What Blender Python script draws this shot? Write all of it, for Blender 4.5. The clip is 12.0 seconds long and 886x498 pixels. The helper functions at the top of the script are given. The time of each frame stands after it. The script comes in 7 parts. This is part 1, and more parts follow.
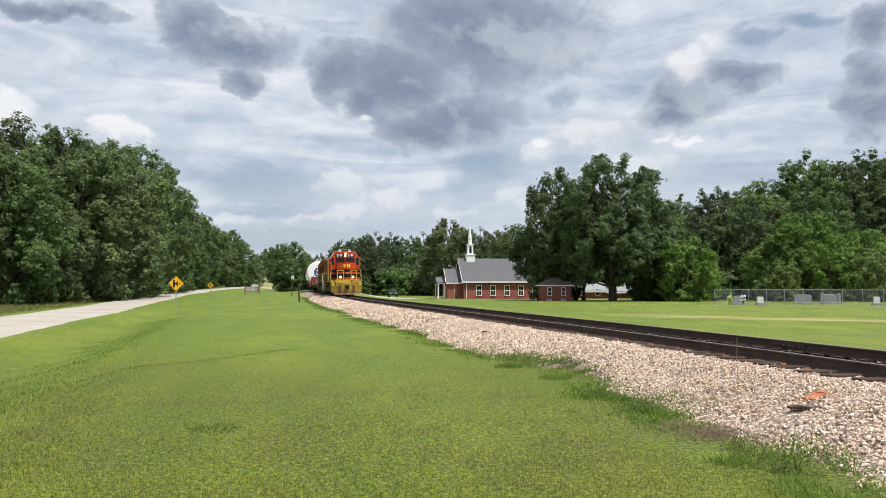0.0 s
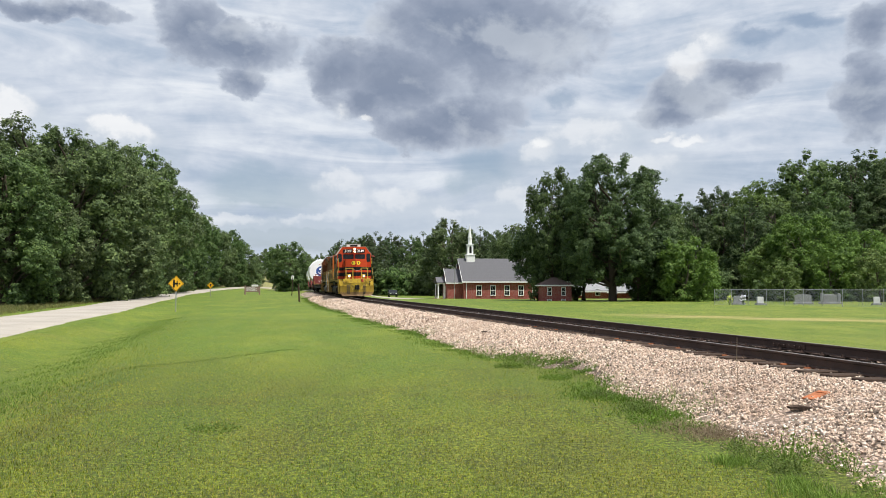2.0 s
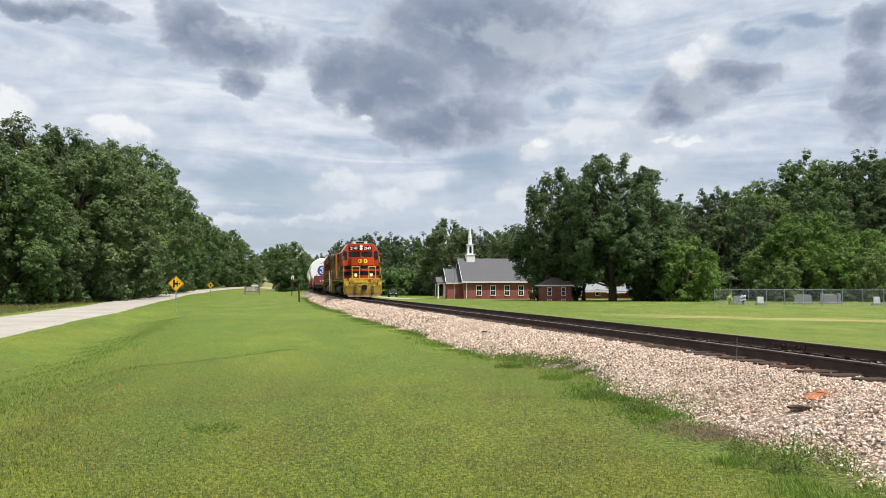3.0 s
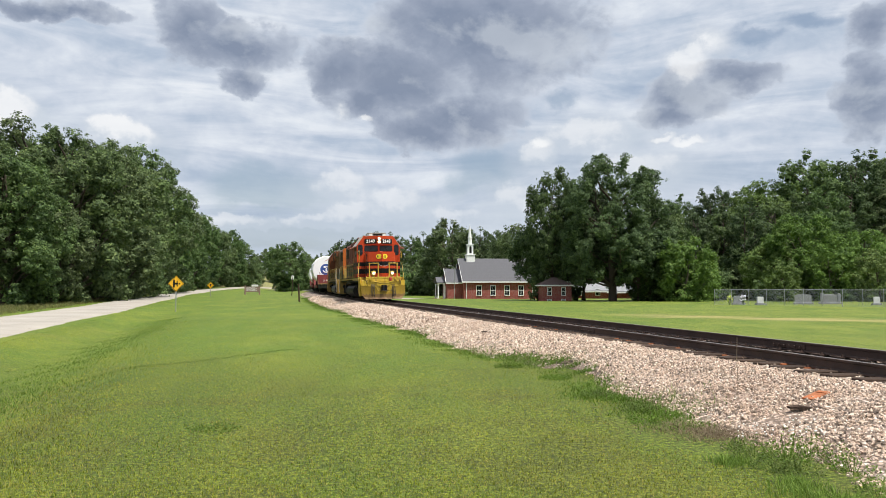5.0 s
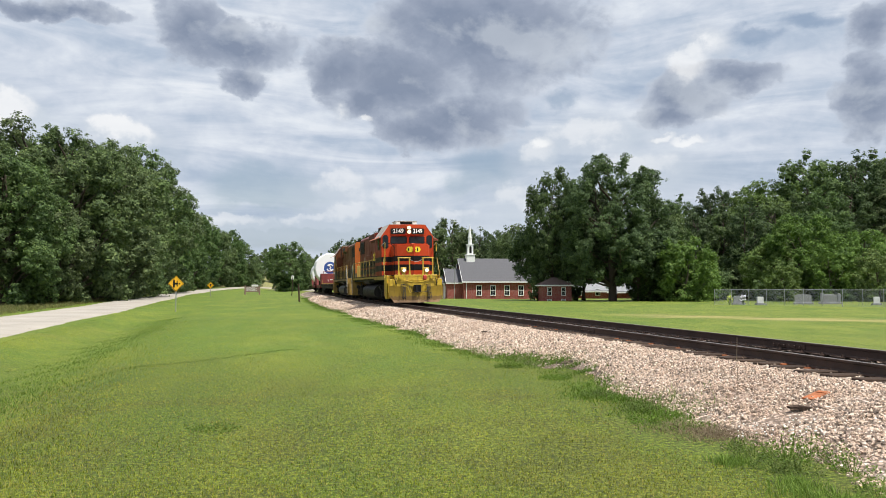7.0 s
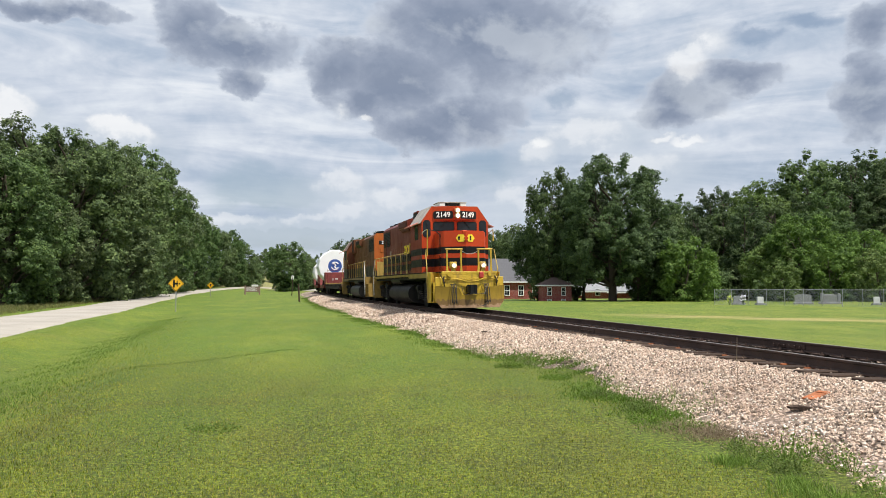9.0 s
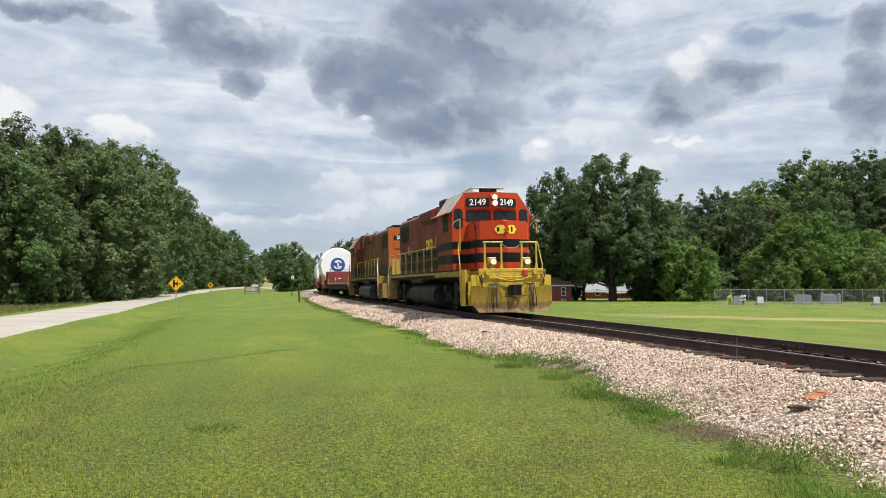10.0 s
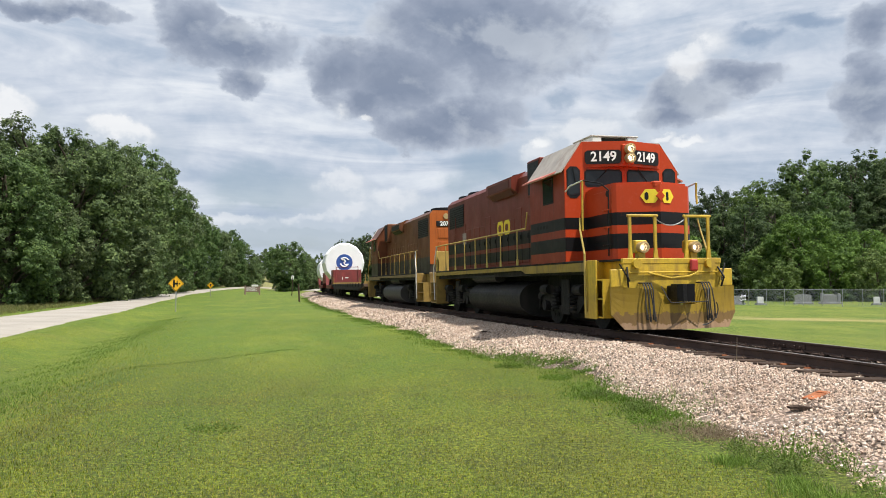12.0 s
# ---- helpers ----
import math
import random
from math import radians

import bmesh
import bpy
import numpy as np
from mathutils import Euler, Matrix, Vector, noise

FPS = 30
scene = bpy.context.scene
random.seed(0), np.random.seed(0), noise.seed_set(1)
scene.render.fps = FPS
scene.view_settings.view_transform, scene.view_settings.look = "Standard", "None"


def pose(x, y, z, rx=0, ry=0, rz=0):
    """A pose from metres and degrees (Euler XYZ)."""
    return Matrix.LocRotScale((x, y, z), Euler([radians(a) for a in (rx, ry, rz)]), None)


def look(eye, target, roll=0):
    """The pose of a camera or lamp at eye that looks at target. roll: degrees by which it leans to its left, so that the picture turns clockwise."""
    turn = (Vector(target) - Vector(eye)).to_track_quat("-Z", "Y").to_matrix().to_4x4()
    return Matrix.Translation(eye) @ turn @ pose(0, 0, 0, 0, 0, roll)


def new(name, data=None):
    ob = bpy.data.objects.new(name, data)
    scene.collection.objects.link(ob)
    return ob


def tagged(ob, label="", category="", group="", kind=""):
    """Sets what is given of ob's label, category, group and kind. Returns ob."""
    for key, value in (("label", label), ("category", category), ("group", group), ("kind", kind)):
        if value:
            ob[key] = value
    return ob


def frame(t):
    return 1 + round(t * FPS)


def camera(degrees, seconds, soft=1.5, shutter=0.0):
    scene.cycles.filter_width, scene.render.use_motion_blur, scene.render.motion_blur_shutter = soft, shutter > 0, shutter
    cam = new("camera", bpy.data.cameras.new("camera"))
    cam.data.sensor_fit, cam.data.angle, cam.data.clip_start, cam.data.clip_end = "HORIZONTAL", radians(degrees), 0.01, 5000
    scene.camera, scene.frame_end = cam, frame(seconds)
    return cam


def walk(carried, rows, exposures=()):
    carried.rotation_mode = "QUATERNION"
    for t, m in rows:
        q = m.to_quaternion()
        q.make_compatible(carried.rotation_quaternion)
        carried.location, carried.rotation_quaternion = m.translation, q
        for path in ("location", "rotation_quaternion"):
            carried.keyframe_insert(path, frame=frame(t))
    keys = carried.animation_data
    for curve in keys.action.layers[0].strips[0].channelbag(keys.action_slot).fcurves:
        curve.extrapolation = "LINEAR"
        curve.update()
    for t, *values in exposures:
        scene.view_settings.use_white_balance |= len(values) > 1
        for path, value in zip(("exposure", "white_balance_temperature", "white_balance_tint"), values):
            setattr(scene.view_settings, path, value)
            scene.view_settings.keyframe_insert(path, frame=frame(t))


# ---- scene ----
# The camera stands still on a tripod on the lawn; x to the right, y away, z up.
EYE = Vector((0.0, 0.0, 1.60))
RAIL_Z = 0.57
cam = camera(60.0, 12.0, soft=0.9)
CAM_POSE = look(EYE, EYE + Vector((0, 1, 64.5 / 1358)))
walk(cam, [(0.0, CAM_POSE), (12.0, CAM_POSE)], exposures=[(0.0, 0.32), (12.0, 0.32)])

# ---- sun and sky ----
SUN_ELEVATION, SUN_AZIMUTH = radians(67), radians(128)   # azimuth clockwise from the y axis
sun_way = Vector((math.sin(SUN_AZIMUTH) * math.cos(SUN_ELEVATION), math.cos(SUN_AZIMUTH) * math.cos(SUN_ELEVATION), math.sin(SUN_ELEVATION)))
sun_data = bpy.data.lights.new("sun", "SUN")
sun_data.energy, sun_data.angle, sun_data.color = 5.0, radians(0.6), (1.0, 0.955, 0.88)
sun = new("sun", sun_data)
sun.matrix_world = look((0, 0, 60), Vector((0, 0, 60)) - sun_way)


class Nodes:
    """Short hand for building a node tree."""
    def __init__(self, tree):
        self.tree = tree
        tree.nodes.clear()

    def add(self, kind, inputs=None, **props):
        n = self.tree.nodes.new(kind)
        for k, v in props.items():
            setattr(n, k, v)
        for k, v in (inputs or {}).items():
            if isinstance(v, bpy.types.NodeSocket):
                self.tree.links.new(v, n.inputs[k])
            else:
                n.inputs[k].default_value = v
        return n

    def math(self, op, a, b=0.0, clamp=False):
        return self.add("ShaderNodeMath", {0: a, 1: b}, operation=op, use_clamp=clamp).outputs[0]

    def vec(self, op, a, b=(0, 0, 0), scale=1.0):
        n = self.add("ShaderNodeVectorMath", {0: a, 1: b}, operation=op)
        if op == "SCALE":
            n.inputs["Scale"].default_value = scale
        return n.outputs["Value"] if op in ("LENGTH", "DISTANCE", "DOT_PRODUCT") else n.outputs["Vector"]

    def noise(self, vector, scale, detail=4.0, rough=0.55, distortion=0.0):
        return self.add("ShaderNodeTexNoise", {"Vector": vector, "Scale": scale, "Detail": detail, "Roughness": rough, "Distortion": distortion})

    def ramp(self, fac, stops, mode="LINEAR"):
        n = self.add("ShaderNodeValToRGB", {0: fac})
        n.color_ramp.interpolation = mode
        els = n.color_ramp.elements
        while len(els) < len(stops):
            els.new(0.5)
        for e, (p, c) in zip(els, stops):
            e.position, e.color = p, (*c, 1) if len(c) == 3 else c
        return n.outputs[0]

    def mix(self, fac, a, b, blend="MIX"):
        n = self.add("ShaderNodeMix", data_type="RGBA", blend_type=blend)
        for i, v in ((0, fac), (6, a), (7, b)):
            if isinstance(v, bpy.types.NodeSocket):
                self.tree.links.new(v, n.inputs[i])
            else:
                n.inputs[i].default_value = v if i == 0 else (*v, 1)
        return n.outputs[2]

    def remap(self, v, a, b, c=0.0, d=1.0, smooth=False):
        n = self.add("ShaderNodeMapRange", {0: v, 1: a, 2: b, 3: c, 4: d}, interpolation_type="SMOOTHSTEP" if smooth else "LINEAR")
        return n.outputs[0]


world = bpy.data.worlds.new("sky")
scene.world = world
world.use_nodes = True
W = Nodes(world.node_tree)
way = W.add("ShaderNodeTexCoord").outputs["Generated"]
sky = W.add("ShaderNodeTexSky", sky_type="NISHITA", sun_disc=False, sun_elevation=SUN_ELEVATION, sun_rotation=SUN_AZIMUTH, air_density=1.0, dust_density=1.5)
blue = W.vec("SCALE", sky.outputs[0], scale=0.10)
blue = W.mix(0.25, blue, (0.45, 0.55, 0.68))
sep = W.add("ShaderNodeSeparateXYZ", {0: way})
# clouds: streaky high layer, then heavy grey masses and bright cumulus with ragged, billowing edges
streak = W.noise(W.vec("MULTIPLY", way, (1.5, 1.5, 8.5)), 2.6, 9, 0.56, 0.9).outputs[0]
fine = W.noise(W.vec("MULTIPLY", way, (1, 1, 1.5)), 27.0, 8, 0.56, 0.35).outputs[0]
billow = W.noise(W.vec("MULTIPLY", way, (1, 1, 1.3)), 6.5, 10, 0.55, 0.15)
above = W.noise(W.vec("MULTIPLY", W.vec("ADD", way, (0.010, 0.0, 0.024)), (1, 1, 1.3)), 6.5, 10, 0.55, 0.15).outputs[0]
lit = W.math("SUBTRACT", billow.outputs[0], above)
frill = W.noise(W.vec("MULTIPLY", way, (1, 1, 1.2)), 19.0, 8, 0.58)
wob = W.vec("ADD", W.vec("SCALE", W.vec("SUBTRACT", billow.outputs[1], (0.5, 0.5, 0.5)), scale=0.075), W.vec("SCALE", W.vec("SUBTRACT", frill.outputs[1], (0.5, 0.5, 0.5)), scale=0.038))
wobbled = W.vec("ADD", way, wob)
curd = W.noise(W.vec("MULTIPLY", way, (1, 1, 1.1)), 34.0, 5, 0.55)
puffed = W.vec("ADD", way, W.vec("ADD", W.vec("SCALE", W.vec("SUBTRACT", frill.outputs[1], (0.5, 0.5, 0.5)), scale=0.040), W.vec("SCALE", W.vec("SUBTRACT", curd.outputs[1], (0.5, 0.5, 0.5)), scale=0.020)))


def toward(px, py):
    """A direction of the sky, from its place in the view."""
    return Vector(((px - 784) / 1358, 1.0, (505 - py) / 1358)).normalized()


def blob(px, py, rx, ry, by=wobbled):
    """One in the middle of a patch of sky, falling to nothing at twice its radius."""
    off = W.vec("MULTIPLY", W.vec("SUBTRACT", by, tuple(toward(px, py))), (1358 / rx, 1358 / rx, 1358 / ry))
    return W.remap(W.vec("LENGTH", off), 0.0, 2.0, 1.0, 0.0)


def union(items):
    r = items[0]
    for b in items[1:]:
        r = W.math("MAXIMUM", r, b)
    return r


def ragged(field, rough):
    return W.math("ADD", field, W.math("MULTIPLY", W.math("SUBTRACT", W.math("ADD", W.math("MULTIPLY", billow.outputs[0], 0.42), W.math("MULTIPLY", fine, 0.58)), 0.5), rough))


base = W.ramp(W.math("ADD", W.math("MULTIPLY", streak, 0.75), W.math("MULTIPLY", fine, 0.25)),
              [(0.30, (0.37, 0.46, 0.60)), (0.42, (0.49, 0.57, 0.69)), (0.51, (0.62, 0.68, 0.78)), (0.60, (0.75, 0.80, 0.87)), (0.72, (0.89, 0.91, 0.95))])
gaps = ragged(union([blob(1450, 22, 55, 14), blob(865, 300, 75, 55), blob(932, 216, 14, 7), blob(1000, 180, 40, 24), blob(540, 408, 170, 26), blob(480, 330, 120, 40), blob(1340, 60, 50, 16)]), 1.0)
col = W.mix(W.math("MULTIPLY", W.remap(gaps, 0.40, 0.80, 0, 1, True), 0.70), base, blue)
# rounded cumulus behind the dark masses: bright billowing crowns over grey feet
BRIGHT = [(212, 238, 62, 34), (2, 194, 50, 36)]
SOFT = [(706, 366, 90, 30), (628, 384, 64, 20), (552, 388, 54, 14), (922, 362, 50, 36), (800, 385, 60, 20), (1050, 236, 84, 28), (612, 330, 56, 30), (958, 272, 38, 28), (1130, 300, 90, 34), (420, 395, 80, 14)]
feet = union([blob(x, y + 0.5 * h, w * 1.5, h * 1.25) for x, y, w, h in BRIGHT + SOFT])
crowns = union([blob(x, y, w, h, puffed) for x, y, w, h in BRIGHT])
soft_crowns = union([blob(x, y, w, h, puffed) for x, y, w, h in SOFT])
tops = union([blob(x - 0.1 * w, y - 0.45 * h, w * 0.9, h * 0.8, puffed) for x, y, w, h in BRIGHT + SOFT])
col = W.mix(W.math("MULTIPLY", W.remap(feet, 0.20, 0.75, 0, 1, True), 0.50), col, (0.54, 0.61, 0.70))
curdled = W.math("ADD", W.math("MULTIPLY", W.math("SUBTRACT", curd.outputs[0], 0.5), 1.1), W.math("MULTIPLY", W.math("SUBTRACT", frill.outputs[0], 0.5), 1.1))
crown_col = W.mix(W.remap(W.math("ADD", tops, curdled), 0.30, 0.74, 0, 1, True), (0.63, 0.69, 0.77), (0.95, 0.955, 0.965))
col = W.mix(W.math("MULTIPLY", W.remap(soft_crowns, 0.42, 0.60, 0, 1, True), 0.50), col, W.mix(W.remap(W.math("ADD", tops, curdled), 0.40, 0.85, 0, 1, True), (0.60, 0.665, 0.75), (0.93, 0.94, 0.955)))
col = W.mix(W.math("MULTIPLY", W.remap(crowns, 0.44, 0.60, 0, 1, True), 0.80), col, crown_col)
dark = ragged(union([blob(600, 125, 66, 60), blob(700, 150, 130, 70), blob(800, 200, 120, 58), blob(880, 62, 170, 90), blob(800, 40, 130, 70), blob(748, 232, 90, 34), blob(640, 185, 80, 30),
                     blob(405, 78, 108, 46), blob(320, 34, 66, 44), blob(424, 147, 42, 22), blob(1215, 172, 80, 44), blob(1195, 205, 66, 26), blob(1320, 130, 72, 26),
                     blob(1560, 40, 44, 40), blob(1545, 165, 46, 66), blob(100, 4, 90, 14)]), 0.85)
cover, core = W.remap(dark, 0.36, 0.53, 0, 1, True), W.math("ADD", W.remap(dark, 0.34, 0.90, 0, 1), W.math("MULTIPLY", W.math("SUBTRACT", frill.outputs[0], 0.5), 0.75), True)
shade_col = W.ramp(core, [(0.0, (0.62, 0.67, 0.76)), (0.28, (0.455, 0.51, 0.61)), (0.60, (0.315, 0.365, 0.47)), (1.0, (0.225, 0.275, 0.38))])
shade_col = W.mix(W.remap(lit, 0.01, 0.11, 0, 0.45), shade_col, (0.66, 0.71, 0.77))
col = W.mix(W.math("MULTIPLY", cover, 0.95), col, shade_col)
# sunlit caps in front of the dark masses
caps = union([blob(x, y, w, h, puffed) for x, y, w, h in ((1256, 70, 40, 30), (1226, 104, 40, 30), (598, 198, 18, 14), (652, 213, 18, 8), (962, 250, 20, 14), (1226, 245, 34, 10), (1176, 240, 30, 7))])
cap_col = W.mix(W.remap(W.math("ADD", caps, curdled), 0.46, 0.90, 0, 1, True), (0.62, 0.67, 0.74), (1.02, 1.02, 1.01))
col = W.mix(W.math("MULTIPLY", W.remap(caps, 0.36, 0.78, 0, 1, True), 0.58), col, cap_col)
low = W.remap(sep.outputs[2], 0.15, 0.02, 0, 0.40, True)
col = W.mix(low, col, (0.50, 0.58, 0.68))
bg = W.add("ShaderNodeBackground", {"Color": col, "Strength": 0.8})
W.add("ShaderNodeOutputWorld", {0: bg.outputs[0]})

# ---- materials ----
def material(name, rough=0.6, metal=0.0, spec=0.5):
    """A new node material: returns it, its node helper and the principled shader."""
    m = bpy.data.materials.new(name)
    m.use_nodes = True
    n = Nodes(m.node_tree)
    p = n.add("ShaderNodeBsdfPrincipled", {"Roughness": rough, "Metallic": metal, "Specular IOR Level": spec})
    n.add("ShaderNodeOutputMaterial", {0: p.outputs[0]})
    return m, n, p


def set_in(n, p, key, socket):
    n.tree.links.new(socket, p.inputs[key])


def bumpy(n, p, height, strength=0.4, distance=0.02):
    set_in(n, p, "Normal", n.add("ShaderNodeBump", {"Height": height, "Strength": strength, "Distance": distance}).outputs[0])


def plain(name, colour, rough=0.6, metal=0.0, vary=0.25, scale=3.0, fine=40.0, grime=None, spec=0.5):
    """Paint, plastic, stone or metal with two scales of unevenness and optional grime."""
    m, n, p = material(name, rough, metal, spec)
    co = n.add("ShaderNodeTexCoord").outputs["Object"]
    big, small = n.noise(co, scale, 4, 0.6).outputs[0], n.noise(co, fine, 3, 0.6).outputs[0]
    k = n.math("ADD", n.math("MULTIPLY", big, 0.7), n.math("MULTIPLY", small, 0.3))
    lo = tuple(c * (1 - vary) for c in colour)
    hi = tuple(min(1, c * (1 + vary)) for c in colour)
    c = n.ramp(k, [(0.32, lo), (0.68, hi)])
    if grime:
        g = n.remap(n.noise(n.vec("MULTIPLY", co, (1.0, 1.0, 0.18)), scale * 1.6, 5, 0.65).outputs[0], 0.48, 0.72, 0, 0.75)
        c = n.mix(g, c, grime)
    set_in(n, p, "Base Color", c)
    set_in(n, p, "Roughness", n.remap(small, 0.3, 0.7, max(0.04, rough - 0.12), min(1, rough + 0.12)))
    bumpy(n, p, small, 0.12, 0.01)
    return m


def grass_material(name, blades=False):
    """Mown grass: drifts of colour over metres, speckle of blades and thatch over centimetres."""
    m, n, p = material(name, 0.75, spec=0.25)
    geo = n.add("ShaderNodeNewGeometry")
    pos = geo.outputs["Position"]
    big = n.noise(pos, 0.13, 4, 0.6, 0.4).outputs[0]
    mid = n.noise(n.vec("MULTIPLY", pos, (1.0, 0.7, 1.0)), 0.75, 6, 0.7).outputs[0]
    tuft = n.noise(pos, 5.0, 6, 0.75).outputs[0]
    fine = n.math("ADD", n.math("MULTIPLY", n.noise(pos, 75.0, 3, 0.75).outputs[0], 0.5), n.math("MULTIPLY", n.noise(pos, 20.0, 3, 0.7).outputs[0], 0.5))
    lane = n.vec("DOT_PRODUCT", pos, (0.97, 0.235, 0.0))
    mow = n.math("SINE", n.math("MULTIPLY", n.math("ADD", lane, n.math("MULTIPLY", big, 0.8)), 3.9))
    k = n.math("ADD", n.math("MULTIPLY", big, 0.50), n.math("ADD", n.math("MULTIPLY", mid, 0.28), n.math("MULTIPLY", tuft, 0.22)))
    k = n.math("ADD", k, n.math("MULTIPLY", mow, 0.022))
    c = n.ramp(k, [(0.38, (0.060, 0.104, 0.009)), (0.46, (0.096, 0.146, 0.011)), (0.53, (0.132, 0.176, 0.013)), (0.60, (0.178, 0.198, 0.022)), (0.67, (0.225, 0.212, 0.045))])
    speck = n.noise(pos, 3.4, 6, 0.8).outputs[0]
    c = n.mix(n.remap(speck, 0.36, 0.50, 0.50, 0.0), c, (0.045, 0.078, 0.008))
    c = n.mix(n.remap(speck, 0.54, 0.70, 0.0, 0.45), c, (0.225, 0.225, 0.040))
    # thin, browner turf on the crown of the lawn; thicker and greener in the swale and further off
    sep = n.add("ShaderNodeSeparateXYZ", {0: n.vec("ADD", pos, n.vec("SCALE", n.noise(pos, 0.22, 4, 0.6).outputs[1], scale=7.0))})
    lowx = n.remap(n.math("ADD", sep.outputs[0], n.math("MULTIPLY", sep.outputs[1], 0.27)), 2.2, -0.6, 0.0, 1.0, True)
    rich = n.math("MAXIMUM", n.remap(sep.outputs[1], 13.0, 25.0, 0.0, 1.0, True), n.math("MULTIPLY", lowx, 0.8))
    brown = n.remap(n.noise(pos, 28.0, 4, 0.7).outputs[0], 0.51, 0.64, 0, 0.75)
    c = n.mix(n.math("MULTIPLY", brown, n.remap(rich, 0, 1, 1.0, 0.25)), c, (0.150, 0.108, 0.036))
    worn = n.remap(n.noise(n.vec("MULTIPLY", pos, (0.35, 1.0, 1.0)), 0.32, 5, 0.7).outputs[0], 0.58, 0.70, 0, 0.6)
    c = n.mix(worn, c, (0.25, 0.215, 0.075))
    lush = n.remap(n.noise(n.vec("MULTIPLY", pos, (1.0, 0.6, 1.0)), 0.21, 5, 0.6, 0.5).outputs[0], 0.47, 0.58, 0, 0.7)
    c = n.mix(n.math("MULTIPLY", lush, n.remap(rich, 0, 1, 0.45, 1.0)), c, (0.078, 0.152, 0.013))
    olive = n.remap(n.noise(n.vec("ADD", pos, (31.0, 7.0, 0.0)), 0.55, 6, 0.68, 0.6).outputs[0], 0.48, 0.58, 0, 0.7)
    c = n.mix(n.math("MULTIPLY", olive, n.remap(rich, 0, 1, 1.0, 0.35)), c, (0.100, 0.106, 0.015))
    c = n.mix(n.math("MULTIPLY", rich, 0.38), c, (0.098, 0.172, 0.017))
    drift = n.noise(n.vec("MULTIPLY", pos, (1.0, 0.45, 1.0)), 0.34, 6, 0.72, 0.3).outputs[0]
    c = n.mix(n.remap(drift, 0.50, 0.66, 0.0, 0.55), c, (0.235, 0.270, 0.030))
    c = n.mix(n.remap(drift, 0.47, 0.34, 0.0, 0.55), c, (0.060, 0.120, 0.012))
    hay = n.math("MULTIPLY", n.remap(sep.outputs[1], 175.0, 215.0, 0.0, 0.9, True), n.remap(sep.outputs[0], -4.0, -16.0, 0.0, 1.0, True))
    c = n.mix(hay, c, (0.26, 0.235, 0.10))
    # dry straw-coloured streaks on the far side of the railway
    side = n.vec("DOT_PRODUCT", pos, (0.48, 0.877, 0.0))
    streak = n.math("ADD", n.math("SUBTRACT", 1.0, n.math("MULTIPLY", n.math("ABSOLUTE", n.math("SUBTRACT", side, 47.0)), 0.22)), n.math("MULTIPLY", n.math("SUBTRACT", n.noise(n.vec("MULTIPLY", pos, (0.3, 1.0, 1.0)), 0.6, 5, 0.7).outputs[0], 0.5), 2.6))
    beyond = n.remap(n.add("ShaderNodeSeparateXYZ", {0: pos}).outputs[0], 8.0, 15.0, 0.0, 1.0, True)
    c = n.mix(n.math("MULTIPLY", n.remap(drift, 0.40, 0.62, 0.0, 0.62), beyond), c, (0.190, 0.218, 0.038))
    c = n.mix(n.math("MULTIPLY", n.remap(streak, 0.35, 1.0, 0.0, 0.85), beyond), c, (0.40, 0.32, 0.14))
    if blades:
        r = geo.outputs["Random Per Island"]
        # Sunlit highlights painted in: some blades go brighter than their own green.
        c = n.mix(n.remap(r, 0.30, 1, 0.0, 0.95), c, (0.44, 0.475, 0.055))
        c = n.mix(n.remap(r, 0.80, 0.86, 0, 0.75), c, (0.34, 0.26, 0.10))
        set_in(n, p, "Base Color", c)
        tr = n.add("ShaderNodeBsdfTranslucent", {"Color": c})
        mixed = n.add("ShaderNodeMixShader", {0: 0.45, 1: p.outputs[0], 2: tr.outputs[0]})
        n.add("ShaderNodeOutputMaterial", {0: mixed.outputs[0]}).is_active_output = True
    else:
        c = n.mix(n.math("MULTIPLY", n.remap(fine, 0.44, 0.55, 0.92, 0.0), n.remap(rich, 0, 1, 1.0, 0.55)), c, (0.023, 0.034, 0.005))
        c = n.mix(n.remap(fine, 0.535, 0.60, 0.0, 0.7), c, (0.26, 0.29, 0.035))
        set_in(n, p, "Base Color", c)
        bumpy(n, p, n.math("ADD", fine, tuft), 0.7, 0.03)
    return m


def leaf_material(name, dark, light, yellow):
    m, n, p = material(name, 0.6, spec=0.2)
    geo = n.add("ShaderNodeNewGeometry")
    r = geo.outputs["Random Per Island"]
    big = n.noise(geo.outputs["Position"], 0.35, 3, 0.6).outputs[0]
    k = n.math("ADD", n.math("MULTIPLY", r, 0.5), n.math("MULTIPLY", big, 0.5))
    c = n.ramp(k, [(0.25, dark), (0.6, light), (0.85, yellow)])
    info = n.add("ShaderNodeObjectInfo").outputs["Random"]
    hsv = n.add("ShaderNodeHueSaturation", {"Color": c, "Hue": n.remap(info, 0, 1, 0.485, 0.512), "Saturation": n.remap(info, 0, 1, 0.85, 1.05), "Value": n.remap(n.math("FRACT", n.math("MULTIPLY", info, 7.3)), 0, 1, 0.8, 1.2)})
    set_in(n, p, "Base Color", hsv.outputs[0])
    tr = n.add("ShaderNodeBsdfTranslucent", {"Color": hsv.outputs[0]})
    mixed = n.add("ShaderNodeMixShader", {0: 0.36, 1: p.outputs[0], 2: tr.outputs[0]})
    n.add("ShaderNodeOutputMaterial", {0: mixed.outputs[0]}).is_active_output = True
    return m


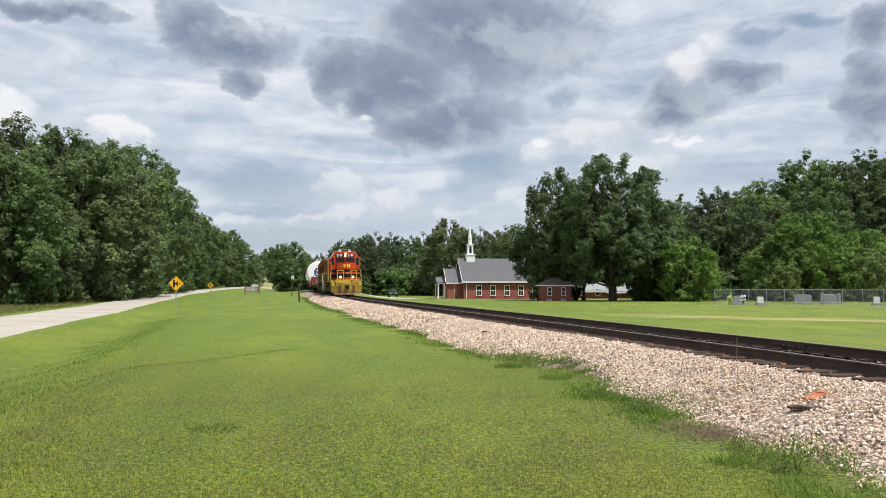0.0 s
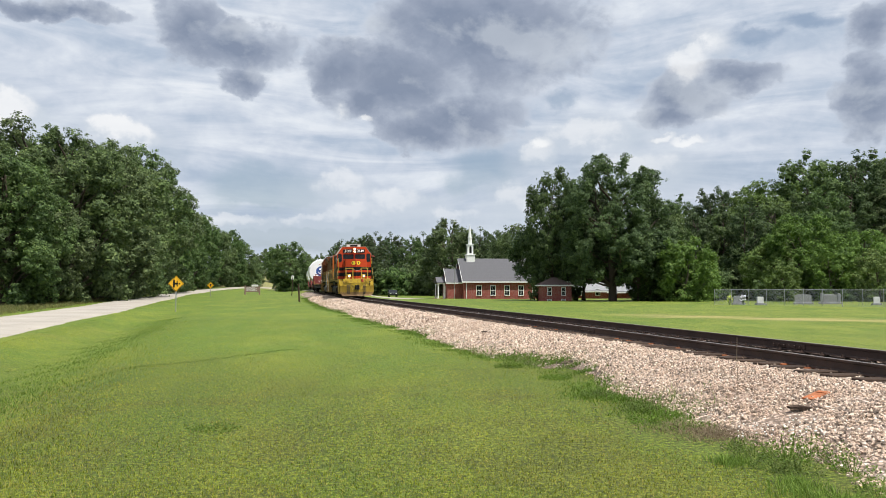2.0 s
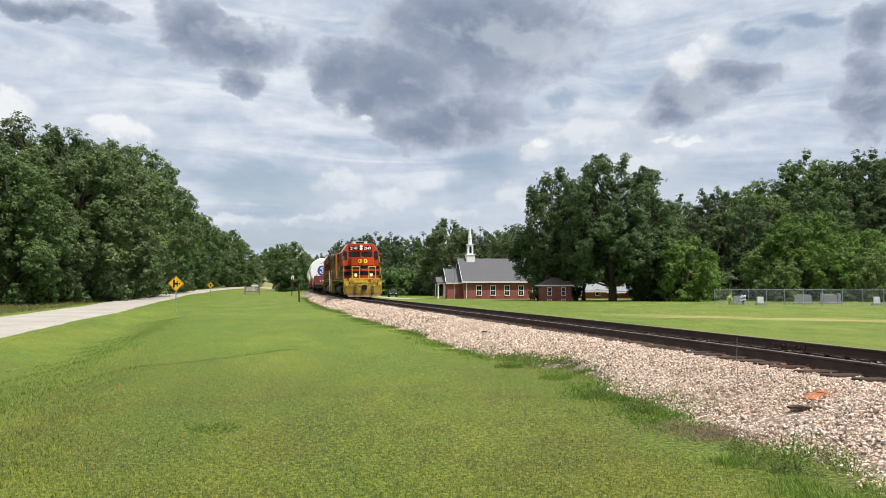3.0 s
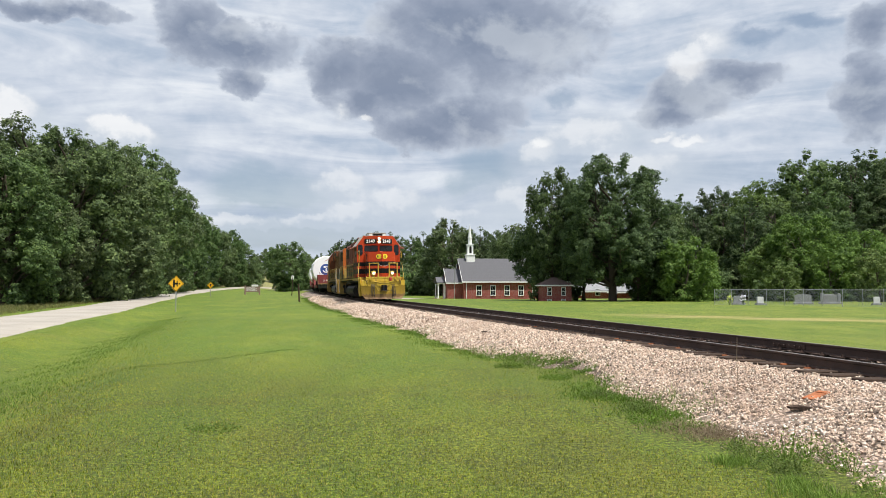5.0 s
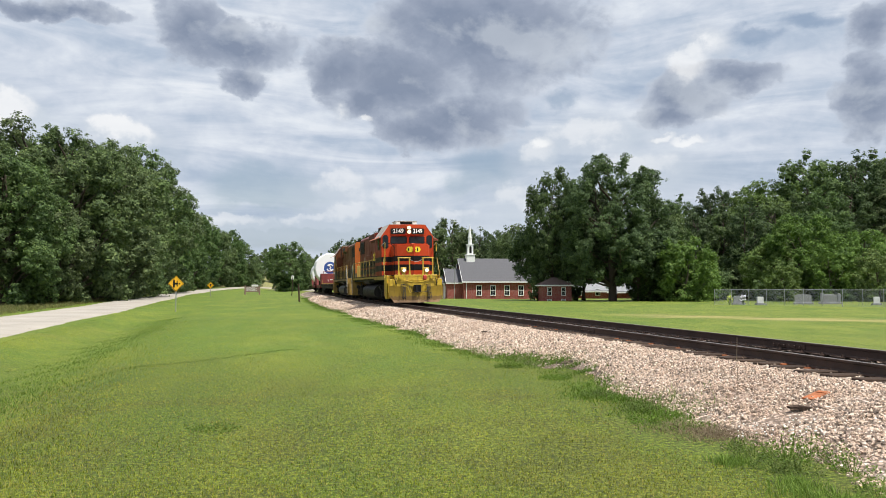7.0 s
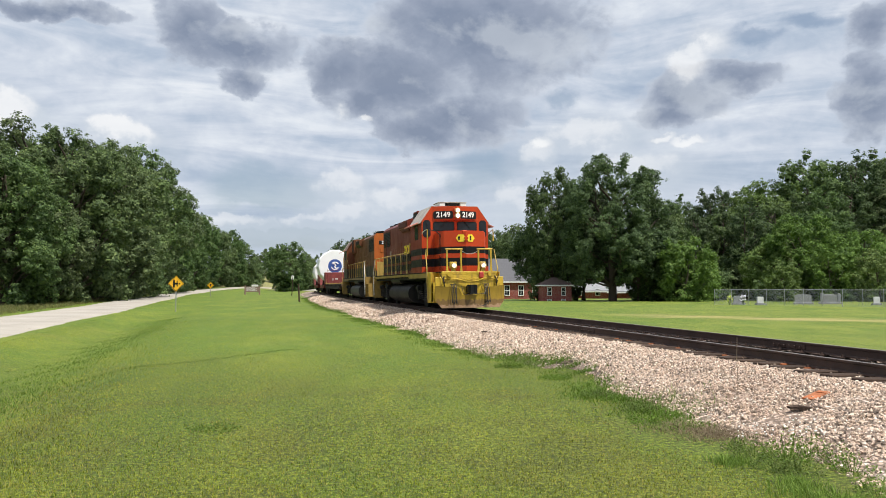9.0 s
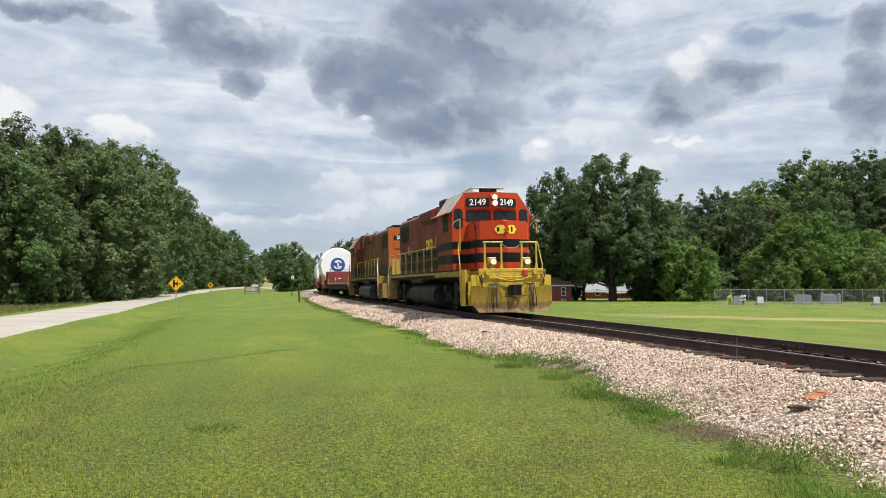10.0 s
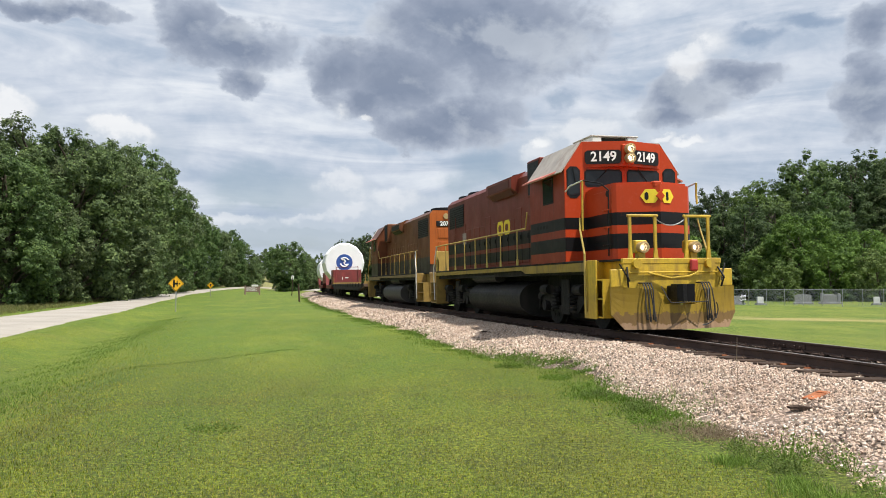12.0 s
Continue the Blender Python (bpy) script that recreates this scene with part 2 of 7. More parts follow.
def stone_material(name):
    m, n, p = material(name, 0.85, spec=0.25)
    geo = n.add("ShaderNodeNewGeometry")
    r = geo.outputs["Random Per Island"]
    c = n.ramp(r, [(0.0, (0.11, 0.09, 0.075)), (0.14, (0.32, 0.25, 0.20)), (0.34, (0.57, 0.44, 0.335)), (0.60, (0.66, 0.49, 0.38)), (0.80, (0.75, 0.61, 0.485)), (1.0, (0.88, 0.79, 0.68))])
    pos = geo.outputs["Position"]
    f = n.noise(pos, 45, 4, 0.6).outputs[0]
    c = n.mix(n.remap(f, 0.35, 0.7, 0.35, 0.0), c, (0.22, 0.17, 0.14))
    d = n.remap(n.noise(pos, 0.55, 4, 0.6).outputs[0], 0.50, 0.72, 0, 0.45)
    c = n.mix(d, c, (0.30, 0.20, 0.145))
    set_in(n, p, "Base Color", c)
    bumpy(n, p, f, 0.4, 0.01)
    return m


def gravel_bed_material(name):
    m, n, p = material(name, 0.9, spec=0.2)
    pos = n.add("ShaderNodeNewGeometry").outputs["Position"]
    v = n.add("ShaderNodeTexVoronoi", {"Vector": pos, "Scale": 17.0})
    r = n.add("ShaderNodeSeparateColor", {0: v.outputs["Color"]}).outputs[0]
    c = n.ramp(r, [(0.0, (0.30, 0.24, 0.20)), (0.35, (0.52, 0.41, 0.335)), (0.7, (0.63, 0.48, 0.395)), (1.0, (0.75, 0.66, 0.58))])
    # Shade between the stones is painted as dark cell edges.
    gap = n.remap(v.outputs["Distance"], 0.18, 0.55, 0.0, 0.85)
    c = n.mix(gap, c, (0.075, 0.055, 0.042))
    d = n.remap(n.noise(pos, 0.55, 4, 0.6).outputs[0], 0.50, 0.72, 0, 0.4)
    c = n.mix(d, c, (0.30, 0.20, 0.145))
    set_in(n, p, "Base Color", c)
    bumpy(n, p, v.outputs["Distance"], -0.8, 0.04)
    return m


def livery_material(name, orange, shade, bands, ragged=0.012, dirt=0.45):
    """Locomotive paint: bands of another colour by height, on faded and streaked paint."""
    m, n, p = material(name, 0.42, spec=0.22)
    co = n.add("ShaderNodeTexCoord").outputs["Object"]
    z = n.add("ShaderNodeSeparateXYZ", {0: co}).outputs[2]
    big = n.noise(co, 0.8, 4, 0.6).outputs[0]
    c = n.mix(n.remap(big, 0.4, 0.7, 0, 0.45), orange, shade)
    fade = n.noise(co, 9, 4, 0.65).outputs[0]
    c = n.mix(n.remap(fade, 0.55, 0.75, 0, 0.16), c, tuple(min(1, v * 1.1 + 0.12) for v in orange))
    edge = n.math("ADD", z, n.remap(fade, 0.3, 0.7, -ragged, ragged))
    for a, b, colour in bands:
        inside = n.math("MULTIPLY", n.math("GREATER_THAN", edge, a), n.math("LESS_THAN", edge, b))
        c = n.mix(n.math("MULTIPLY", inside, n.remap(fade, 0.62, 0.85, 1.0, 0.8)), c, colour)
    run = n.noise(n.vec("MULTIPLY", co, (5.0, 5.0, 0.35)), 2.4, 5, 0.7).outputs[0]
    c = n.mix(n.remap(run, 0.52, 0.76, 0, dirt), c, (0.050, 0.022, 0.016))
    set_in(n, p, "Base Color", c)
    set_in(n, p, "Roughness", n.remap(big, 0.3, 0.7, 0.30, 0.55))
    bumpy(n, p, n.noise(co, 14, 3, 0.5).outputs[0], 0.05, 0.02)
    return m


def wood_material(name, a, b):
    m, n, p = material(name, 0.9, spec=0.2)
    co = n.add("ShaderNodeTexCoord").outputs["Object"]
    g = n.noise(n.vec("MULTIPLY", co, (14, 1.2, 14)), 3.0, 5, 0.65).outputs[0]
    info = n.add("ShaderNodeObjectInfo").outputs["Random"]
    c = n.ramp(n.math("ADD", n.math("MULTIPLY", g, 0.8), n.math("MULTIPLY", info, 0.2)), [(0.3, a), (0.7, b)])
    set_in(n, p, "Base Color", c)
    bumpy(n, p, g, 0.6, 0.02)
    return m


def brick_material(name):
    m, n, p = material(name, 0.85, spec=0.3)
    co = n.add("ShaderNodeTexCoord").outputs["Object"]
    s = n.add("ShaderNodeSeparateXYZ", {0: co})
    flatco = n.add("ShaderNodeCombineXYZ", {0: n.math("ADD", s.outputs[0], s.outputs[1]), 1: s.outputs[2], 2: 0.0}).outputs[0]
    b = n.add("ShaderNodeTexBrick", {"Vector": flatco, "Color1": (0.30, 0.060, 0.045, 1), "Color2": (0.22, 0.040, 0.034, 1), "Mortar": (0.34, 0.22, 0.19, 1), "Scale": 1.0, "Mortar Size": 0.008, "Brick Width": 0.215, "Row Height": 0.072})
    c = n.mix(n.remap(n.noise(co, 0.9, 4, 0.6).outputs[0], 0.4, 0.7, 0, 0.3), b.outputs[0], (0.17, 0.05, 0.045))
    set_in(n, p, "Base Color", c)
    bumpy(n, p, b.outputs["Fac"], -0.4, 0.01)
    return m


def shingle_material(name, colour):
    m, n, p = material(name, 0.9, spec=0.2)
    co = n.add("ShaderNodeTexCoord").outputs["Object"]
    w = n.add("ShaderNodeTexWave", {"Vector": co, "Scale": 2.2, "Distortion": 0.6, "Detail": 3.0}, wave_type="BANDS", bands_direction="Z").outputs[0]
    f = n.noise(co, 7, 5, 0.7).outputs[0]
    k = n.math("ADD", n.math("MULTIPLY", w, 0.25), n.math("MULTIPLY", f, 0.75))
    set_in(n, p, "Base Color", n.ramp(k, [(0.25, tuple(c * 0.75 for c in colour)), (0.7, tuple(c * 1.25 for c in colour))]))
    bumpy(n, p, w, 0.3, 0.02)
    return m


def road_material(name, a, b):
    m, n, p = material(name, 0.9, spec=0.25)
    pos = n.add("ShaderNodeNewGeometry").outputs["Position"]
    k = n.math("ADD", n.math("MULTIPLY", n.noise(pos, 0.35, 5, 0.65).outputs[0], 0.6), n.math("MULTIPLY", n.noise(pos, 30, 4, 0.7).outputs[0], 0.4))
    c = n.ramp(k, [(0.32, a), (0.66, b)])
    crack = n.add("ShaderNodeTexVoronoi", {"Vector": n.vec("ADD", pos, n.vec("SCALE", n.noise(pos, 1.5, 3).outputs[1], scale=0.8)), "Scale": 0.35}, feature="DISTANCE_TO_EDGE").outputs["Distance"]
    c = n.mix(n.remap(crack, 0.006, 0.0, 0, 0.5), c, (0.12, 0.11, 0.10))
    set_in(n, p, "Base Color", c)
    bumpy(n, p, n.noise(pos, 60, 3, 0.7).outputs[0], 0.3, 0.01)
    return m


def glow_material(name, colour, strength):
    m, n, p = material(name, 0.2)
    p.inputs["Base Color"].default_value = tuple(0.2 * v for v in colour) + (1,)
    p.inputs["Emission Color"].default_value = (*colour, 1)
    p.inputs["Emission Strength"].default_value = strength
    return m


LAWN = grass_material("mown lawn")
BLADE = grass_material("grass blades", True)
WEED = leaf_material("weed leaves", (0.070, 0.120, 0.018), (0.125, 0.200, 0.028), (0.20, 0.26, 0.045))
VERGE = leaf_material("verge leaves", (0.085, 0.145, 0.020), (0.150, 0.240, 0.032), (0.22, 0.29, 0.05))
DRYVERGE = leaf_material("dry verge", (0.12, 0.13, 0.04), (0.20, 0.20, 0.07), (0.30, 0.27, 0.11))
STRAW = leaf_material("dead straw", (0.16, 0.115, 0.07), (0.27, 0.20, 0.13), (0.38, 0.30, 0.20))
STONE = stone_material("ballast stone")
BED = gravel_bed_material("ballast bed")
ROAD = road_material("pale asphalt", (0.25, 0.23, 0.20), (0.40, 0.365, 0.32))
OAK = leaf_material("broad leaves", (0.052, 0.086, 0.036), (0.124, 0.190, 0.062), (0.205, 0.275, 0.082))
PALE = leaf_material("light leaves", (0.078, 0.128, 0.036), (0.150, 0.230, 0.052), (0.22, 0.295, 0.072))
DEEP = leaf_material("dark leaves", (0.038, 0.063, 0.031), (0.090, 0.138, 0.053), (0.152, 0.208, 0.070))
BARK = wood_material("bark", (0.045, 0.035, 0.027), (0.13, 0.105, 0.085))
TIE = wood_material("creosoted tie", (0.024, 0.016, 0.012), (0.080, 0.054, 0.040))
RAIL = plain("rusted rail", (0.055, 0.032, 0.024), 0.85, 0.0, 0.35, 2.0, 30)
RAILTOP = plain("worn rail head", (0.22, 0.20, 0.19), 0.5, 0.6, 0.15, 2.0, 30)
RUST = plain("orange rust", (0.32, 0.105, 0.038), 0.85, 0.0, 0.45, 6.0, 60)
BRICK = brick_material("red brick")
SHINGLE = shingle_material("grey shingles", (0.105, 0.105, 0.115))
BROWNROOF = shingle_material("brown shingles", (0.13, 0.095, 0.085))
WHITE = plain("white paint", (0.80, 0.80, 0.79), 0.5, 0, 0.05)
GLASS = plain("window glass", (0.016, 0.020, 0.022), 0.06, 0.0, 0.3, 1.0, 4.0, spec=0.35)
BLACK = plain("black paint", (0.010, 0.010, 0.011), 0.55, 0, 0.35, 2.0, 25, spec=0.25)
CHASSIS = plain("sooty underframe", (0.015, 0.0145, 0.014), 0.8, 0.0, 0.5, 2.5, 22, grime=(0.050, 0.042, 0.036), spec=0.2)
TANKGREY = plain("dusty tank steel", (0.020, 0.019, 0.018), 0.6, 0.0, 0.5, 1.2, 18, grime=(0.042, 0.036, 0.031), spec=0.15)
YELLOW = plain("yellow paint", (0.52, 0.35, 0.028), 0.5, 0, 0.28, 3.0, 30, grime=(0.22, 0.13, 0.045))
SIGNYELLOW = plain("sign yellow", (0.85, 0.44, 0.01), 0.45, 0, 0.06)
GALV = plain("galvanised steel", (0.40, 0.41, 0.41), 0.45, 0.7, 0.2)
GRANITE = plain("grey granite", (0.22, 0.22, 0.23), 0.5, 0, 0.2, 3, 60)

# ---- mesh helpers ----
def part(name, bm, mat, parent=None, label="", smooth=False):
    """Links a bmesh as one mesh object, under a thing or a part."""
    me = bpy.data.meshes.new(name)
    bm.normal_update()
    bm.to_mesh(me)
    bm.free()
    me.materials.append(mat)
    if smooth:
        me.shade_smooth()
    ob = new(name, me)
    if parent is not None:
        ob.parent = parent
    if label:
        ob["label"] = label
    return ob


def mesh_from(name, verts, faces, mat, parent=None, label="", smooth=False):
    me = bpy.data.meshes.new(name)
    me.from_pydata(verts, [], faces)
    me.materials.append(mat)
    if smooth:
        me.shade_smooth()
    ob = new(name, me)
    if parent is not None:
        ob.parent = parent
    if label:
        ob["label"] = label
    return ob


def thing(name, label, category, m=None, group="", kind=""):
    ob = tagged(new(name), label, category, group, kind)
    if m is not None:
        ob.matrix_basis = m
    return ob


def box(bm, c, s, bevel=0.0, m=None):
    """Adds a box with centre c and size s."""
    r = bmesh.ops.create_cube(bm, size=1.0, matrix=(m or Matrix()) @ Matrix.Translation(c) @ Matrix.Diagonal((*s, 1)))
    if bevel:
        edges = list({e for v in r["verts"] for e in v.link_edges})
        bmesh.ops.bevel(bm, geom=edges, offset=bevel, segments=1, affect="EDGES")
    return bm


def span(bm, lo, hi, bevel=0.0):
    lo, hi = Vector(lo), Vector(hi)
    return box(bm, (lo + hi) / 2, hi - lo, bevel)


def cyl(bm, a, b, r, seg=12, r2=None, caps=True):
    a, b = Vector(a), Vector(b)
    d = b - a
    m = Matrix.Translation((a + b) / 2) @ d.to_track_quat("Z", "Y").to_matrix().to_4x4()
    bmesh.ops.create_cone(bm, cap_ends=caps, segments=seg, radius1=r, radius2=r if r2 is None else r2, depth=d.length, matrix=m)
    return bm


def tube(bm, pts, r, seg=6):
    for a, b in zip(pts, pts[1:]):
        cyl(bm, a, b, r, seg)
    return bm


def prism(bm, profile, a, b, axis=0):
    """Extrudes a closed outline from a to b along an axis; the outline lies in the other two axes, in order."""
    def place(p, t):
        v = list(p)
        v.insert(axis, t)
        return bm.verts.new(v)
    lo, hi = [place(p, a) for p in profile], [place(p, b) for p in profile]
    n = len(profile)
    fs = [bm.faces.new(lo), bm.faces.new(hi)]
    for i in range(n):
        fs.append(bm.faces.new((lo[i], lo[(i + 1) % n], hi[(i + 1) % n], hi[i])))
    bmesh.ops.recalc_face_normals(bm, faces=fs)
    return bm


def B():
    return bmesh.new()


# ---- the railway's line ----
P0 = Vector((4.33, 19.4))
STEP = 1.0
S_MIN, S_MAX = -70.0, 420.0


def slope_at(s):
    """The sine of the track's bearing: to the left, easing a little further off."""
    return float(np.interp(s, (-70, -2, 2, 30, 45, 63, 100, 200, 420), (-0.222, -0.224, -0.246, -0.243, -0.220, -0.200, -0.204, -0.190, -0.15)))


LINE = {}
p = P0.copy()
for i in range(0, int(S_MAX) + 1):
    LINE[i] = p.copy()
    k = slope_at(i)
    p = p + Vector((k, math.sqrt(1 - k * k))) * STEP
p = P0.copy()
for i in range(0, int(S_MIN) - 1, -1):
    LINE[i] = p.copy()
    k = slope_at(i)
    p = p - Vector((k, math.sqrt(1 - k * k))) * STEP


def line_at(s):
    i = math.floor(s)
    return LINE[i].lerp(LINE[i + 1], s - i)


def line_dir(s):
    k = slope_at(s)
    return Vector((k, math.sqrt(1 - k * k)))


def on_track(s, off, z):
    """A place on the track: s metres along it, off metres to its right, z above the rail head."""
    q, d = line_at(s), line_dir(s)
    return Vector((q.x + d.y * off, q.y - d.x * off, RAIL_Z + z))


LINE_Y = np.array([LINE[i].y for i in range(int(S_MIN), int(S_MAX) + 1)])
LINE_X = np.array([LINE[i].x for i in range(int(S_MIN), int(S_MAX) + 1)])


def track_offset(x, y):
    """Metres to the right of the track's centre line (about)."""
    return (x - np.interp(y, LINE_Y, LINE_X)) * 0.973


# the road's near edge, as distance against x
ROAD_Y = np.array([-300, 0, 22, 36, 49, 75, 110, 150, 200, 260, 400, 900])
ROAD_X = np.array([70, -6.6, -12.6, -16.4, -19.8, -27.2, -36.2, -43.0, -47.0, -49.0, -60.0, -100.0])


def smooth01(v):
    v = np.clip(v, 0, 1)
    return v * v * (3 - 2 * v)


def ground_z(x, y):
    """The height of the ground."""
    off = track_offset(x, y)
    z = 0.0 * x
    right = smooth01((off - 3) / 10)
    z = z - right * (0.25 + 0.65 * smooth01((y - 40) / 120))
    z = z + 1.0 * np.exp(-((x + 22) ** 2 + (y - 153) ** 2) / 60.0)
    left = smooth01((-off - 3) / 14)
    z = z + left * 1.25 * smooth01((y - 70) / 150)
    z = z + left * 6.0 * smooth01((y - 215) / 200)
    d = x - np.interp(y, ROAD_Y, ROAD_X)
    dip = smooth01((d - 0.2) / 1.6) * (1 - smooth01((d - 2.1) / 2.8))
    z = z - 0.40 * dip * smooth01((75 - y) / 45)
    z = z + 0.03 * np.sin(x * 0.31 + 1.3) * np.sin(y * 0.23 + 0.4) * smooth01((y - 4) / 10)
    return z


def gz(x, y):
    return float(ground_z(np.float64(x), np.float64(y)))


def ground_sheet():
    def steps(a, b, first, grow):
        out, v, d = [a], a, first
        while v < b:
            v += d
            d *= grow
            out.append(v)
        return out
    ys = [-v for v in reversed(steps(3, 3500, 1.2, 1.22))] + list(np.arange(-1.8, 130, 0.8)) + steps(130, 4000, 2.0, 1.1)
    xs = [-v for v in reversed(steps(46, 3500, 1.4, 1.14))] + list(np.arange(-45, 46, 0.8)) + steps(46.4, 3500, 1.4, 1.14)
    gx, gy = np.meshgrid(np.array(xs), np.array(ys))
    zz = ground_z(gx, gy)
    verts = np.stack([gx.ravel(), gy.ravel(), zz.ravel()], 1).tolist()
    nx = len(xs)
    faces = [(j * nx + i, j * nx + i + 1, (j + 1) * nx + i + 1, (j + 1) * nx + i) for j in range(len(ys) - 1) for i in range(nx - 1)]
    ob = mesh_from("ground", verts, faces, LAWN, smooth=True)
    tagged(ob, "mown green summer lawn with paler dry patches", "lawn", kind="structure")


ground_sheet()


def strip(name, centre, width, mat, label, category, lift=0.03, cuts=6):
    """A road laid over the ground along a list of places."""
    pts = [Vector(c) for c in centre]
    verts, faces = [], []
    for i, q in enumerate(pts):
        d = (pts[min(i + 1, len(pts) - 1)] - pts[max(i - 1, 0)]).normalized()
        n = Vector((d.y, -d.x))
        for j in range(cuts + 1):
            o = (j / cuts - 0.5) * width + (random.uniform(-0.12, 0.12) if j in (0, cuts) else 0)
            r = q + n * o
            edge = -0.08 if j in (0, cuts) else 0.0
            verts.append((r.x, r.y, gz(r.x, r.y) + lift + edge + 0.03 * (1 - (2 * j / cuts - 1) ** 2)))
    for i in range(len(pts) - 1):
        for j in range(cuts):
            a = i * (cuts + 1) + j
            faces.append((a, a + 1, a + cuts + 2, a + cuts + 1))
    ob = mesh_from(name, verts, faces, mat, smooth=True)
    return tagged(ob, label, category, kind="structure")


ROAD_WIDTH = 5.6
ys = np.concatenate([np.arange(-60, 120, 1.5), np.arange(120, 246, 4)])
strip("road", [(float(np.interp(v, ROAD_Y, ROAD_X)) - ROAD_WIDTH / 2 * 1.03, float(v)) for v in ys], ROAD_WIDTH, ROAD, "pale worn two-lane asphalt country road beside the lawn", "road")
# the side road beyond the railway, by the church
strip("side_road", [(-25 + 20 * t, 150 + 26 * t - 36 * t * t) for t in np.linspace(-0.05, 1.05, 30)], 5.0, ROAD, "pale asphalt side road beyond the railway", "road")


# ---- the railway ----
def ballast_z(off):
    """Height of the ballast by its distance from the track's centre."""
    a = abs(off)
    if a < 0.68:
        return 0.29
    if a < 1.55:
        return 0.386
    return 0.386 - smooth_slope(a - 1.55)


def smooth_slope(v):
    t = min(1.0, v / 2.25)
    return 0.43 * (t * t * (1.9 - 0.9 * t))


track = thing("railway_track", "single railway track of rusty steel rail on pale stone ballast", "railway track", kind="structure")
TRACK_S = list(np.arange(-30, 90, 1.0)) + list(np.arange(90, 300, 3.0))


def ballast_edge(s):
    """How far the ballast reaches towards the lawn."""
    return 3.55 + 0.35 * noise.noise(Vector((s * 0.22, 3.1, 0))) + 0.3 * noise.noise(Vector((s * 0.9, 7.7, 0))) - 0.70 * math.exp(-((s + 4.6) / 2.6) ** 2) + 0.40 * max(0.0, min(1.0, (-s - 7.5) / 4))


def ballast_bed():
    verts, faces = [], []
    offs = [-5.4, -4.9, -4.4, -3.9, -3.4, -2.9, -2.4, -2.0, -1.6, -1.2, -0.72, -0.66, 0, 0.66, 0.72, 1.2, 1.6, 2.0, 2.6, 3.2, 3.8]
    for s in TRACK_S:
        for o in offs:
            z = ballast_z(o)
            q = on_track(s, o, 0)
            lump = 0.03 * noise.noise(Vector((q.x * 1.7, q.y * 1.7, 0))) if abs(o) > 1.3 else 0
            g = gz(q.x, q.y)
            zz = max(z + lump, g - 0.05) if abs(o) < ballast_edge(s) else g - 0.06
            verts.append((q.x, q.y, zz))
    n = len(offs)
    for i in range(len(TRACK_S) - 1):
        for j in range(n - 1):
            a = i * n + j
            faces.append((a, a + 1, a + n + 1, a + n))
    ob = mesh_from("ballast_bed", verts, faces, BED, track, smooth=True)
    ob["label"] = "bed of pale pinkish crushed stone"


ballast_bed()

RAIL_PROFILE = [(-0.070, -0.168), (0.070, -0.168), (0.070, -0.155), (0.012, -0.140), (0.009, -0.045), (0.034, -0.034), (0.036, -0.006), (0.030, -0.002), (-0.030, -0.002), (-0.036, -0.006), (-0.034, -0.034), (-0.009, -0.045), (-0.012, -0.140), (-0.070, -0.155)]
GAUGE_HALF = 0.753
CANT = 0.022


def rail(off, lift):
    verts, faces, n = [], [], len(RAIL_PROFILE)
    for s in TRACK_S:
        for a, z in RAIL_PROFILE:
            verts.append(on_track(s, off + a, z + lift))
    for i in range(len(TRACK_S) - 1):
        for j in range(n):
            faces.append((i * n + j, i * n + (j + 1) % n, (i + 1) * n + (j + 1) % n, (i + 1) * n + j))
    ob = mesh_from("rail", verts, faces, RAIL, track, "dark rusty steel rail with a worn bright head")
    verts, faces = [], []
    for s in TRACK_S:
        for a, z in ((-0.027, -0.001), (-0.02, 0.001), (0.02, 0.001), (0.027, -0.001)):
            verts.append(on_track(s, off + a, z + lift))
    for i in range(len(TRACK_S) - 1):
        for j in range(3):
            a = i * 4 + j
            faces.append((a, a + 1, a + 5, a + 4))
    mesh_from("rail_head", verts, faces, RAILTOP, ob, "bright worn running surface")


rail(-GAUGE_HALF, 0.0)
rail(GAUGE_HALF, CANT)


def joint_bar(s, off, lift):
    """A bolted joint between two rails."""
    bm = B()
    for side in (-1, 1):
        span(bm, (-0.46, side * 0.022 - 0.012, -0.135), (0.46, side * 0.022 + 0.012, -0.042), 0.006)
        for k in (-0.36, -0.21, -0.07, 0.07, 0.21, 0.36):
            cyl(bm, (k, side * 0.03, -0.088), (k, side * 0.07, -0.088), 0.018, 6)
    ob = part("joint_bar", bm, RAIL, track, "rusty bolted rail joint bar")
    d = line_dir(s)
    ob.matrix_basis = Matrix.Translation(on_track(s, off, lift)) @ Matrix.Rotation(math.atan2(d.y, d.x), 4, "Z")


for s, off, lift in ((0.0, -GAUGE_HALF, 0), (11.9, -GAUGE_HALF, 0), (-11.9, -GAUGE_HALF, 0), (-5.6, GAUGE_HALF, CANT), (6.3, GAUGE_HALF, CANT), (18.2, GAUGE_HALF, CANT), (23.8, -GAUGE_HALF, 0)):
    joint_bar(s, off, lift)


